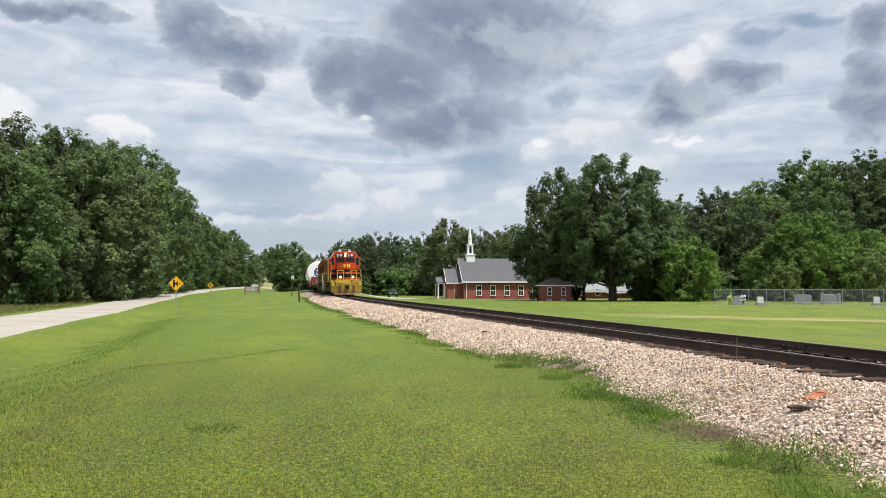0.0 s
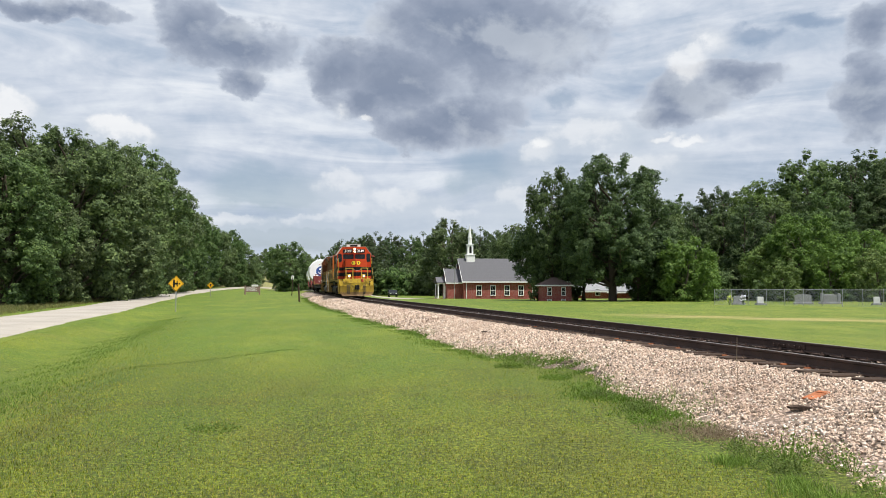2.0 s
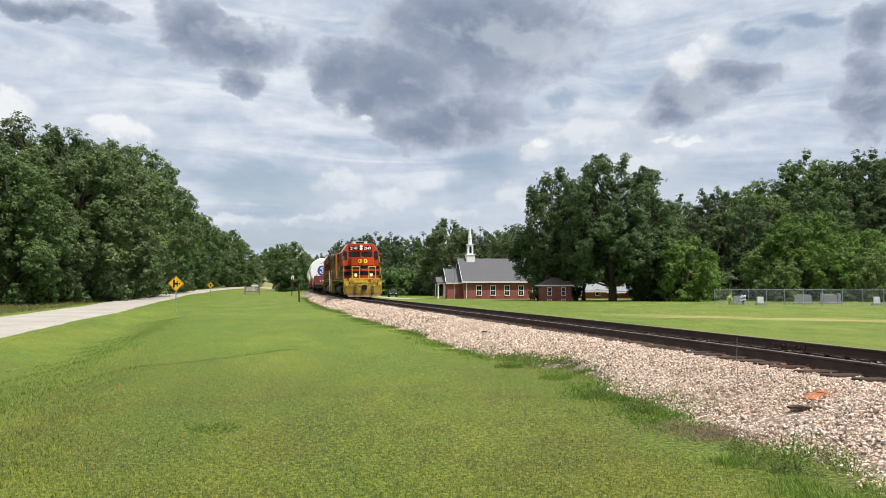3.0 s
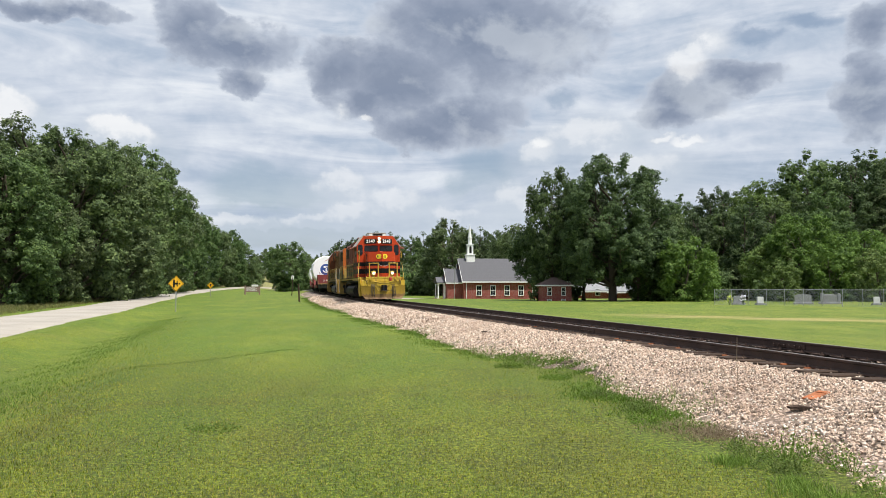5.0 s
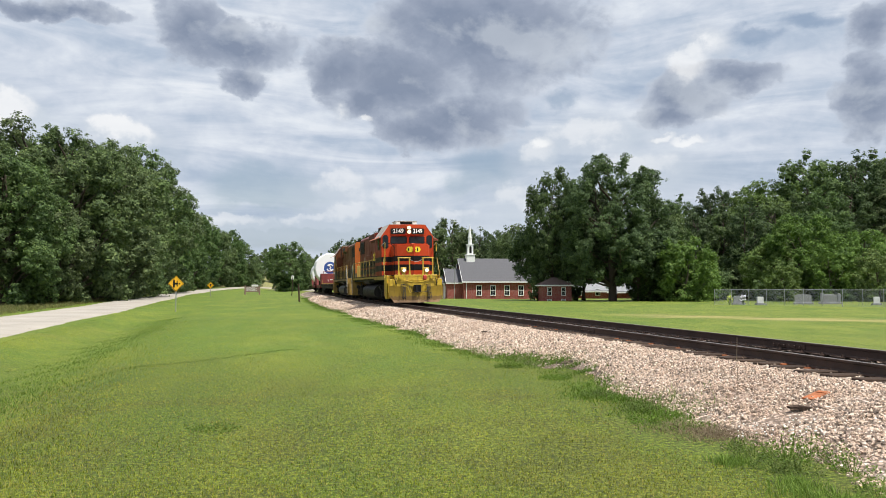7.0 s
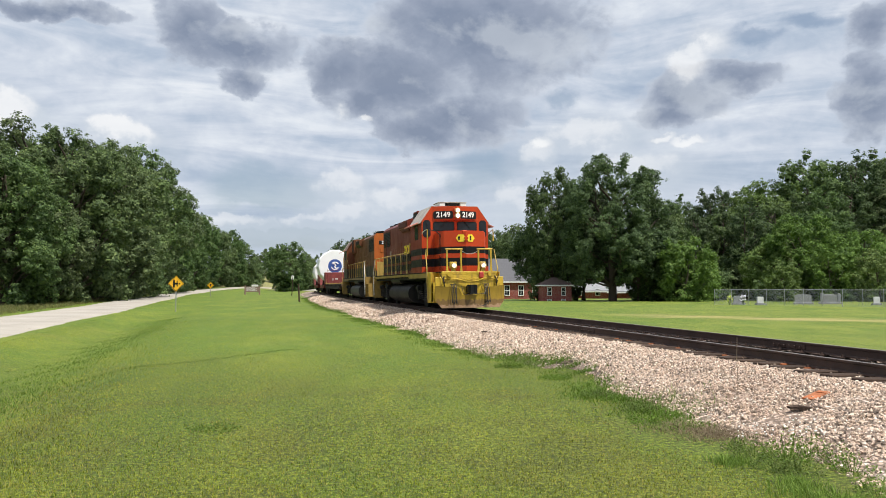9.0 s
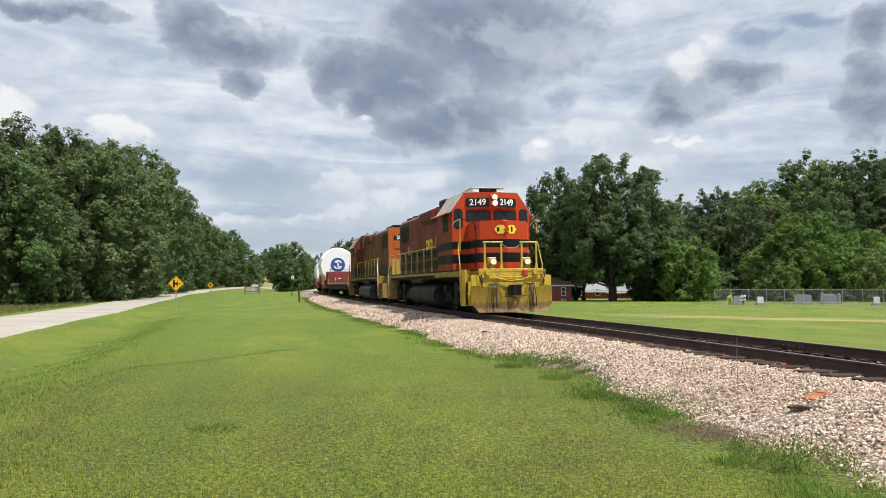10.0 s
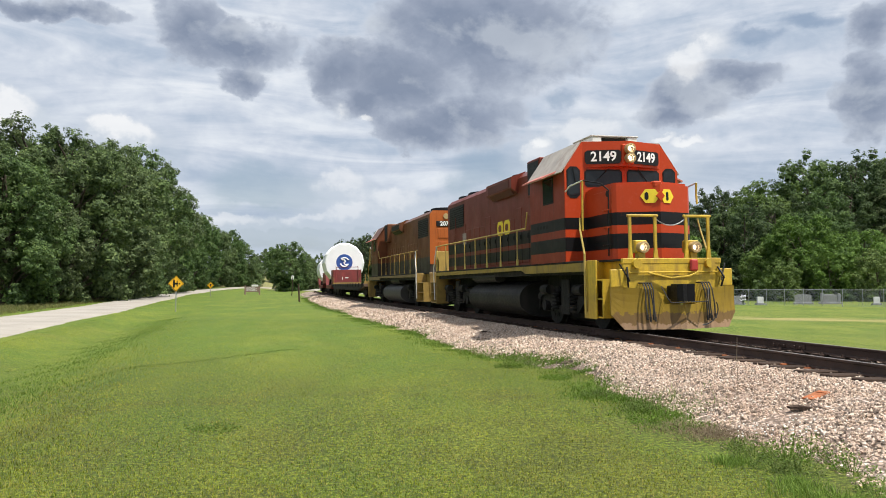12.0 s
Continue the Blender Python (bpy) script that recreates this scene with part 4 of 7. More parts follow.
def plants(rows, group):
    """Rows: kind, column, distance, height in metres, and how slender (1 if not given)."""
    heights = {"k": 9.0, "a": 15.5, "b": 14.0, "p": 21.5, "t": 21.0, "u": 18.5, "v": 17.0, "r": 10.0, "s": 4.5, "q": 6.0}
    rng = random.Random(len(rows))
    for k, px, y, h, *slim in rows:
        x = view_x(px, y)
        sc = (h - gz(x, y)) / heights[k]
        wide = max(0.72, sc) if k in "tuv" else sc * (slim[0] if slim else 1.0)
        name = "bush" if k in "sq" else "tree"
        plant(KINDS[k], x, y, LABELS[k], wide, rng.uniform(0, 6.28), sc / wide, group, name, name)

plants([("a", 2, 62, 13.0), ("a", 50, 76, 18.6), ("b", 118, 74, 17.0), ("a", 168, 83, 18.0), ("a", 212, 95, 19.6), ("a", 254, 115, 21.6, 0.85), ("b", 284, 125, 19.0, 0.75), ("b", -40, 64, 14.0), ("a", -110, 60, 15.0), ("b", 90, 68, 9.5), ("b", 196, 88, 11.0), ("b", 300, 134, 13.5)], "roadside trees")
plants([("b", 328, 152, 16.8, 0.85), ("a", 350, 166, 17.6, 0.8), ("b", 376, 190, 17.0), ("b", 404, 202, 16.4, 0.9), ("b", 424, 216, 14.6), ("s", 436, 226, 9.5), ("s", 444, 232, 8.0)], "roadside trees")
plants([("s", px, 76 + 0.14 * px + (i % 3) * 3, 2.4 + (i % 4) * 0.6) for i, px in enumerate(range(-30, 260, 22))] + [("s", px, 120 + 0.78 * (px - 270), 4 + (i % 3)) for i, px in enumerate(range(270, 440, 15))], "roadside bushes")
plants([("b", 514, 172, 11.6), ("b", 492, 300, 18.0), ("b", 541, 205, 10.0), ("b", 474, 330, 17.5), ("s", 505, 171, 4.5), ("s", 524, 170, 4.5), ("s", 548, 200, 5.0), ("s", 560, 260, 8.0)], "field trees")
plants([("u", 455 + 22 * i, 440 + 20 * (i % 3), 20 + 2 * (i % 2)) for i in range(6)], "far trees")
plants([(("t", "t", "u", "t", "t", "t", "u")[i % 7], 596 + 22 * i, 205 + 11 * (i % 3), (13.2, 15.2, 16.6, 16.2, 15.4, 16.0, 15.2, 16.8, 17.0, 16.2, 16.8, 15.6, 16.4, 17.2, 17.6)[i]) for i in range(15)], "woods behind the church")
plants([("b", 797, 185, 17.9), ("t", 850, 190, 16.2), ("t", 893, 178, 15.6), ("t", 645, 190, 14.6), ("b", 920, 165, 14.9)], "woods behind the church")
plants([(("t", "u")[i % 2], 606 + 44 * i, 226 + 6 * (i % 2), 15.4 + 1.0 * (i % 3)) for i in range(7)], "woods behind the church")
plants([("s", 600 + 26 * i, 192 + 5 * (i % 2), 5.5 + (i % 3)) for i in range(14)], "undergrowth")
plants([("p", 1084, 112, 21.2, 0.92), ("b", 980, 118, 20.2, 0.62), ("b", 1160, 118, 15.0, 0.8), ("k", 962, 122, 11.5, 0.8), ("k", 1030, 119, 12.0), ("k", 1128, 112, 10.5), ("k", 1035, 119, 17.4, 0.6)], "shade trees")
plants([(("t", "u", "v", "t", "t", "u", "v", "t")[i % 8], 1168 + 29 * i, 138 + 7 * (i % 3), (18.0, 19.0, 17.6, 19.2, 20.6, 21.4, 20.8, 21.6, 24.4, 26.0, 25.0, 26.6, 26.0, 27.4, 27.8, 28.0)[i]) for i in range(16)], "woods")
plants([(("u", "t")[i % 2], 1186 + 46 * i, 127 + 4 * (i % 3), 14.0 + 0.7 * i) for i in range(9)], "woods")
plants([("s", 1262 + 19 * i, 126 + 3 * (i % 3), 5.0 + (i % 3)) for i in range(7)], "undergrowth")
plants([("q", 1213, 106, 8.4), ("q", 1190, 112, 6.8), ("r", 1418, 116, 12.6), ("q", 1555, 104, 6.6), ("q", 1472, 108, 7.4), ("r", 1365, 118, 8.6), ("q", 1385, 108, 5.2), ("q", 1238, 110, 5.6), ("r", 1530, 115, 10)], "trees at the wood's edge")
plants([("s", 1150 + 24 * i, 112 + 3 * (i % 3), 3.2 + (i % 3) * 0.8) for i in range(19) if not 4 < i < 9], "undergrowth")

# ---- the church and its neighbours ----
def window(parent, x, z, w, h, face=0.0):
    """A white-framed sash window set in a wall that faces -y; x and z give its middle."""
    bm = B()
    t = 0.09
    span(bm, (x - w / 2 - t, face - 0.06, z - h / 2 - t), (x - w / 2, face + 0.05, z + h / 2 + t))
    span(bm, (x + w / 2, face - 0.06, z - h / 2 - t), (x + w / 2 + t, face + 0.05, z + h / 2 + t))
    span(bm, (x - w / 2, face - 0.06, z + h / 2), (x + w / 2, face + 0.05, z + h / 2 + t))
    span(bm, (x - w / 2 - t, face - 0.10, z - h / 2 - t), (x + w / 2 + t, face + 0.05, z - h / 2))
    ob = part("window", bm, WHITE, parent, "white-framed sash window")
    bm = B()
    span(bm, (x - w / 2, face - 0.02, z - 0.03), (x + w / 2, face + 0.02, z + 0.03))
    for k in (-1, 1):
        span(bm, (x + k * w / 6 - 0.012, face - 0.018, z - h / 2), (x + k * w / 6 + 0.012, face + 0.02, z + h / 2))
    part("glazing_bars", bm, WHITE, ob)
    bm = B()
    span(bm, (x - w / 2, face - 0.005, z - h / 2), (x + w / 2, face + 0.005, z + h / 2))
    part("pane", bm, GLASS, ob)
    return ob


def gable_roof(bm, x0, x1, y0, y1, eave, ridge, over=0.35, thick=0.16):
    """A pitched roof along x, as two thick slabs."""
    ym = (y0 + y1) / 2
    k = (ridge - eave) / (ym - y0)
    for sgn in (-1, 1):
        edge = y0 - over if sgn < 0 else y1 + over
        ez = eave - k * over
        prism(bm, [(edge, ez), (ym, ridge), (ym, ridge + thick), (edge, ez + thick)], x0 - over, x1 + over, 0)


def walls_gabled(bm, x0, x1, y0, y1, eave, ridge):
    ym = (y0 + y1) / 2
    prism(bm, [(y0, -0.6), (y1, -0.6), (y1, eave), (ym, ridge), (y0, eave)], x0, x1, 0)


def church():
    y = 140.0
    x = view_x(821, y)
    ob = thing("church", "red brick church with grey shingle roof and white steeple", "church", Matrix.Translation((x, y, gz(x, y))) @ Matrix.Rotation(radians(8), 4, "Z"))
    bm = B()
    walls_gabled(bm, 0, 14.5, 0, 9.4, 3.25, 7.3)
    part("wall", bm, BRICK, ob)
    bm = B()
    gable_roof(bm, 0, 14.5, 0, 9.4, 3.3, 7.36)
    part("roof", bm, SHINGLE, ob, "grey shingle roof")
    bm = B()
    span(bm, (-0.4, -0.42, 2.94), (14.9, -0.36, 3.16))
    part("fascia", bm, WHITE, ob, "white eaves board")
    bm = B()
    for s in (0, 1):
        e = -0.38 if s == 0 else 9.78
        prism(bm, [(e, 2.95), (4.7, 7.24), (4.7, 7.44), (e, 3.16)], -0.40, -0.34, 0)
    part("bargeboard", bm, WHITE, ob)
    bm = B()
    cyl(bm, (0.45, -0.10, -0.3), (0.45, -0.10, 3.0), 0.06, 8)
    part("downpipe", bm, WHITE, ob)
    for i in range(5):
        window(ob, 2.8 + 2.62 * i, 1.5, 0.82, 1.75)
    # entrance wing and porch
    bm = B()
    walls_gabled(bm, -2.8, 0.0, 1.6, 7.8, 3.0, 5.4)
    part("entrance_wing", bm, BRICK, ob)
    bm = B()
    gable_roof(bm, -2.8, -0.05, 1.6, 7.8, 3.05, 5.45, 0.25, 0.14)
    part("wing_roof", bm, SHINGLE, ob)
    bm = B()
    span(bm, (-3.1, 1.28, 2.75), (-0.05, 1.33, 2.95))
    prism(bm, [(1.3, 2.78), (4.7, 5.36), (4.7, 5.6), (1.3, 3.0)], -3.12, -3.07, 0)
    part("wing_fascia", bm, WHITE, ob)
    bm = B()
    gable_roof(bm, -4.5, -3.15, 2.7, 6.7, 2.95, 3.9, 0.15, 0.12)
    part("porch_roof", bm, SHINGLE, ob)
    bm = B()
    span(bm, (-4.5, 2.7, 2.68), (-3.15, 2.85, 2.92))
    part("porch_beam", bm, WHITE, ob)
    for cx, cy in ((-4.35, 2.8), (-4.35, 6.5), (-3.25, 2.8)):
        bm = B()
        cyl(bm, (cx, cy, 0), (cx, cy, 2.7), 0.13, 12, 0.11)
        box(bm, (cx, cy, 0.1), (0.36, 0.36, 0.2))
        box(bm, (cx, cy, 2.62), (0.34, 0.34, 0.12))
        part("column", bm, WHITE, ob, "white round porch column")
    bm = B()
    span(bm, (-2.86, 4.0, 0), (-2.78, 5.6, 2.4), 0.02)
    part("door", bm, WHITE, ob, "white double church door")
    bm = B()
    span(bm, (-5.0, 2.2, -0.6), (-2.8, 7.0, 0.02))
    part("porch_floor", bm, BRICK, ob)
    # steeple
    st = B()
    cx, cy = 1.95, 4.7
    box(st, (cx, cy, 7.2), (1.62, 1.62, 1.9), 0.02)
    box(st, (cx, cy, 8.2), (1.8, 1.8, 0.14), 0.02)
    box(st, (cx, cy, 9.15), (1.12, 1.12, 1.9), 0.02)
    box(st, (cx, cy, 10.15), (1.34, 1.34, 0.12), 0.02)
    cyl(st, (cx, cy, 10.2), (cx, cy, 11.45), 0.40, 8, 0.34)
    cyl(st, (cx, cy, 11.45), (cx, cy, 11.6), 0.48, 8, 0.46)
    cyl(st, (cx, cy, 11.6), (cx, cy, 14.1), 0.34, 8, 0.015)
    steeple = part("steeple", st, WHITE, ob, "white tiered church steeple with slim spire")
    bm = B()
    for nx, ny in ((0, -1), (-1, 0)):
        m = Matrix.Translation((cx, cy, 9.15)) @ Matrix.Rotation(math.atan2(nx, -ny), 4, "Z") @ Matrix.Translation((0, -0.57, 0))
        box(bm, (0, 0, -0.1), (0.42, 0.03, 1.1), 0, m)
        cyl(bm, m @ Vector((0, 0.015, 0.45)), m @ Vector((0, -0.015, 0.45)), 0.21, 16)
    part("louver", bm, TANKGREY, steeple, "dark arched louver opening")
    return ob


church()


def annex():
    y = 113.0
    x = view_x(960, y)
    ob = thing("brick_annex", "small red brick annex with brown hip roof", "building", Matrix.Translation((x, y, gz(x, y))) @ Matrix.Rotation(radians(4), 4, "Z") @ Matrix.Diagonal((0.88, 0.88, 0.9, 1)))
    bm = B()
    span(bm, (0, 0, -0.6), (4.9, 5.0, 2.55))
    part("wall", bm, BRICK, ob)
    bm = B()
    lo = [bm.verts.new(v) for v in ((-0.4, -0.4, 2.6), (5.3, -0.4, 2.6), (5.3, 5.4, 2.6), (-0.4, 5.4, 2.6))]
    r = [bm.verts.new(v) for v in ((2.0, 2.5, 3.9), (2.9, 2.5, 3.9))]
    for f in ((lo[0], lo[1], r[1], r[0]), (lo[1], lo[2], r[1]), (lo[2], lo[3], r[0], r[1]), (lo[3], lo[0], r[0]), tuple(reversed(lo))):
        bm.faces.new(f)
    part("roof", bm, BROWNROOF, ob)
    bm = B()
    span(bm, (-0.45, -0.45, 2.42), (5.35, -0.38, 2.64))
    span(bm, (-0.45, -0.38, 2.42), (-0.38, 5.4, 2.64))
    part("fascia", bm, WHITE, ob)
    for cx in (1.15, 3.55):
        window(ob, cx, 1.55, 0.62, 1.15)
        window(ob, cx, 0.05, 0.62, 0.4)


annex()


def far_house(px, y, w, eave, ridge, along, label):
    x = view_x(px, y)
    ob = thing("house", label, "house", Matrix.Translation((x, y, gz(x, y))) @ Matrix.Rotation(radians(0 if along else 90), 4, "Z"), "far houses")
    bm = B()
    walls_gabled(bm, -w / 2, w / 2, -3.5, 3.5, eave, ridge)
    part("wall", bm, BRICK if along else WHITE, ob)
    bm = B()
    gable_roof(bm, -w / 2, w / 2, -3.5, 3.5, eave + 0.04, ridge + 0.04)
    part("roof", bm, plain("pale metal roof", (0.22, 0.23, 0.24), 0.6), ob, "pale grey roof")
    bm = B()
    span(bm, (-w / 2 - 0.3, -3.92, eave - 0.32), (w / 2 + 0.3, -3.86, eave - 0.12))
    part("fascia", bm, WHITE, ob)
    window(ob, -w / 4, 1.2, 0.8, 1.1, -3.5)
    window(ob, w / 4, 1.2, 0.8, 1.1, -3.5)


far_house(1035, 150, 7.0, 1.5, 3.4, True, "low brick house with pale grey roof behind the shade tree")
far_house(1092, 152, 8.0, 1.3, 2.9, True, "low white-trimmed house with pale roof behind the shade tree")


# ---- signs, posts and poles ----
def diamond_sign(px, y, size, zc, label, symbol):
    x = view_x(px, y)
    g = gz(x, y)
    ob = thing("warning_sign", label, "traffic sign", Matrix.Translation((x, y, g)), "yellow warning signs")
    bm = B()
    prism(bm, [(-0.03, -0.3), (0.03, -0.3), (0.03, zc - g + size * 0.5), (-0.03, zc - g + size * 0.5)], 0.012, 0.05, 1)
    part("post", bm, GALV, ob, "grey steel sign post")
    h = size / math.sqrt(2)
    bm = B()
    m = Matrix.Translation((0, 0, zc - g)) @ Matrix.Rotation(radians(45), 4, "Y")
    box(bm, (0, 0, 0), (size, 0.012, size), 0, m)
    plate = part("plate", bm, SIGNYELLOW, ob, "yellow diamond sign plate")
    bm = B()
    e = size / 2 - 0.035
    for k in range(4):
        mm = m @ Matrix.Rotation(radians(90 * k), 4, "Y")
        box(bm, (0, -0.009, e), (size - 0.06, 0.004, 0.018), 0, mm)
    part("border", bm, BLACK, plate)
    bm = B()
    c = zc - g
    if symbol == 0:
        span(bm, (-0.26 * size, -0.012, c - 0.34 * size), (-0.10 * size, -0.007, c + 0.34 * size))
        span(bm, (-0.10 * size, -0.012, c - 0.08 * size), (0.18 * size, -0.007, c + 0.08 * size))
        span(bm, (0.06 * size, -0.013, c - 0.26 * size), (0.14 * size, -0.0065, c + 0.26 * size))
        cyl(bm, (0.30 * size, -0.012, c), (0.30 * size, -0.007, c), 0.07 * size, 12)
    else:
        tube(bm, [(0.02, -0.01, c - 0.25 * size), (0.02, -0.01, c - 0.02), (-0.22 * size, -0.01, c + 0.05)], 0.05 * size, 6)
        cyl(bm, (0.03, -0.012, c + 0.12 * size), (0.03, -0.006, c + 0.12 * size), 0.16 * size, 12)
    part("symbol", bm, BLACK, plate, "black crossing symbol")


diamond_sign(312, 52, 0.76, 1.72, "yellow diamond railway crossing warning sign on steel post", 0)
diamond_sign(373, 104, 0.66, 1.62, "smaller yellow diamond curve warning sign on post", 1)


def board_sign():
    y = 118.0
    x = view_x(447, y)
    g = gz(x, y)
    ob = thing("notice_board", "low brown church notice board with white panel", "sign", Matrix.Translation((x, y, g)))
    bm = B()
    span(bm, (-1.1, -0.1, 0.45), (1.1, 0.1, 1.25), 0.02)
    panelmat = plain("weathered brown panel", (0.25, 0.17, 0.14), 0.85)
    part("board", bm, panelmat, ob)
    for k in (-1, 1):
        bm = B()
        span(bm, (k * 1.1 - 0.1, -0.12, -0.3), (k * 1.1 + 0.1, 0.12, 1.4), 0.02)
        part("post", bm, panelmat, ob)
    bm = B()
    span(bm, (-0.1, -0.12, 1.26), (0.9, 0.1, 1.55), 0.02)
    part("white_panel", bm, WHITE, ob)
    bm = B()
    for k in range(4):
        span(bm, (-0.9, -0.108, 0.6 + 0.15 * k), (0.7 - 0.2 * (k % 2), -0.102, 0.66 + 0.15 * k))
    part("lettering", bm, WHITE, ob, "unreadable white lines")


board_sign()


def post(px, y, h, r, mat, label, lean=0.0, cross=False):
    x = view_x(px, y)
    ob = thing("wooden_post" if not cross else "marker_post", label, "post", pose(x, y, gz(x, y), 0, lean, 0))
    bm = B()
    cyl(bm, (0, 0, -0.4), (0, 0, h), r, 10, r * 0.85)
    part("shaft", bm, mat, ob)
    if cross:
        bm = B()
        span(bm, (-0.18, -0.05, h - 0.5), (0.18, -0.03, h + 0.1), 0.02)
        part("plate", bm, WHITE, ob, "small white plate")


post(530.5, 74, 1.75, 0.09, TIE, "dark weathered leaning wooden post beside the track", -4)
post(517, 118, 3.0, 0.07, TIE, "slim dark marker post with small white plate", 2, True)


def yard_lamp():
    y = 133.0
    x = view_x(804, y)
    ob = thing("yard_lamp", "slim grey yard lamp pole with curved arm", "street lamp", Matrix.Translation((x, y, gz(x, y))))
    bm = B()
    cyl(bm, (0, 0, -0.4), (0, 0, 5.4), 0.06, 8, 0.045)
    tube(bm, [(0, 0, 5.4), (-0.25, 0, 5.75), (-0.75, 0, 5.85)], 0.03, 6)
    part("pole", bm, GALV, ob)
    bm = B()
    box(bm, (-0.9, 0, 5.84), (0.4, 0.18, 0.1), 0.03)
    part("lamp_head", bm, GALV, ob)


yard_lamp()


# ---- the graveyard ----
def fence():
    a, b = Vector((view_x(1264, 77), 77.0)), Vector((view_x(1640, 66), 66.0))
    n = 11
    ob = thing("chain_link_fence", "grey galvanised chain-link graveyard fence", "fence")
    H = 1.55
    pts = [a.lerp(b, i / n) for i in range(n + 1)]
    for q in pts:
        bm = B()
        g = gz(q.x, q.y)
        cyl(bm, (q.x, q.y, g - 0.3), (q.x, q.y, g + H + 0.04), 0.032, 8)
        cyl(bm, (q.x, q.y, g + H + 0.04), (q.x, q.y, g + H + 0.10), 0.04, 8, 0.01)
        part("fence_post", bm, GALV, ob)

    def run(q0, q1, name):
        g0, g1 = gz(q0.x, q0.y), gz(q1.x, q1.y)
        bm = B()
        cyl(bm, (q0.x, q0.y, g0 + H), (q1.x, q1.y, g1 + H), 0.024, 6)
        part("top_rail", bm, GALV, ob)
        bm = B()
        L = (q1 - q0).length
        step = 0.14
        k = -H
        while k < L:
            for sgn in (1, -1):
                u0, u1 = (k, k + H)
                z0, z1 = (0.03, H) if sgn > 0 else (H, 0.03)
                if u0 < 0:
                    z0 += (z1 - z0) * (-u0 / H)
                    u0 = 0
                if u1 > L:
                    z1 = z0 + (z1 - z0) * ((L - u0) / (u1 - u0))
                    u1 = L
                if u1 - u0 > 0.02:
                    p, q = q0.lerp(q1, u0 / L), q0.lerp(q1, u1 / L)
                    cyl(bm, (p.x, p.y, gz(p.x, p.y) + z0), (q.x, q.y, gz(q.x, q.y) + z1), 0.005, 3, caps=False)
            k += step
        w = part("wire_mesh", bm, GALV, ob, "fine woven wire mesh")
        w["kind"] = "stuff"
    for q0, q1 in zip(pts, pts[1:]):
        run(q0, q1, "front")


fence()


def headstone(px, y, w, h, style, label):
    x = view_x(px, y)
    ob = thing("headstone", label, "headstone", pose(x, y, gz(x, y), 0, random.uniform(-1.5, 1.5), random.uniform(-12, 12)), "graves")
    bm = B()
    box(bm, (0, 0, 0.05), (w + 0.3, 0.45, 0.3), 0.02)
    part("base", bm, GRANITE, ob, "rough granite base")
    bm = B()
    if style == 0:
        prism(bm, [(-w / 2, 0.2), (w / 2, 0.2), (w / 2, h * 0.86), (w / 4, h * 0.97), (0, h), (-w / 4, h * 0.97), (-w / 2, h * 0.86)], -0.1, 0.1, 1)
    elif style == 1:
        span(bm, (-w / 2, -0.1, 0.2), (w / 2, 0.1, h), 0.03)
    else:
        span(bm, (-w / 2 + 0.3, -0.08, 0.2), (w / 2 - 0.3, 0.08, h - 0.05), 0.02)
        for k in (-1, 1):
            span(bm, (k * (w / 2 - 0.14) - 0.14, -0.14, 0.2), (k * (w / 2 - 0.14) + 0.14, 0.14, h + 0.08), 0.03)
    part("stone", bm, GRANITE if style != 1 else plain("pale marble", (0.62, 0.62, 0.61), 0.45, 0, 0.1), ob)


headstone(1306, 82, 1.1, 0.95, 0, "grey granite headstone with rounded top")
headstone(1344, 80, 0.7, 0.85, 1, "pale upright marble headstone")
headstone(1420, 83, 1.7, 1.1, 0, "wide grey granite headstone")
headstone(1468, 83, 2.0, 1.1, 2, "wide grey granite headstone with two side pillars")
headstone(1550, 79, 0.6, 0.85, 1, "small pale upright headstone")


def flowers(px, y, colour, label):
    x = view_x(px, y)
    g = gz(x, y)
    ob = thing("flower_bouquet", label, "flowers", pose(x, y, g), "grave flowers")
    rng = random.Random(px)
    bm, bl = B(), B()
    for i in range(26):
        q = Vector((rng.uniform(-.28, .28), rng.uniform(-.2, .2), rng.uniform(0.45, 1.0)))
        bmesh.ops.create_icosphere(bm, subdivisions=1, radius=rng.uniform(0.05, 0.09), matrix=Matrix.Translation(q))
        cyl(bl, (0, 0, 0), q, 0.008, 4)
    part("blossoms", bm, plain(label, colour, 0.7), ob)
    part("stem_tangle", bl, WEED, ob)


flowers(1314, 77.5, (0.75, 0.72, 0.78), "bunch of white and lilac grave flowers")
flowers(1290, 78, (0.62, 0.70, 0.12), "bunch of yellow-green grave flowers")


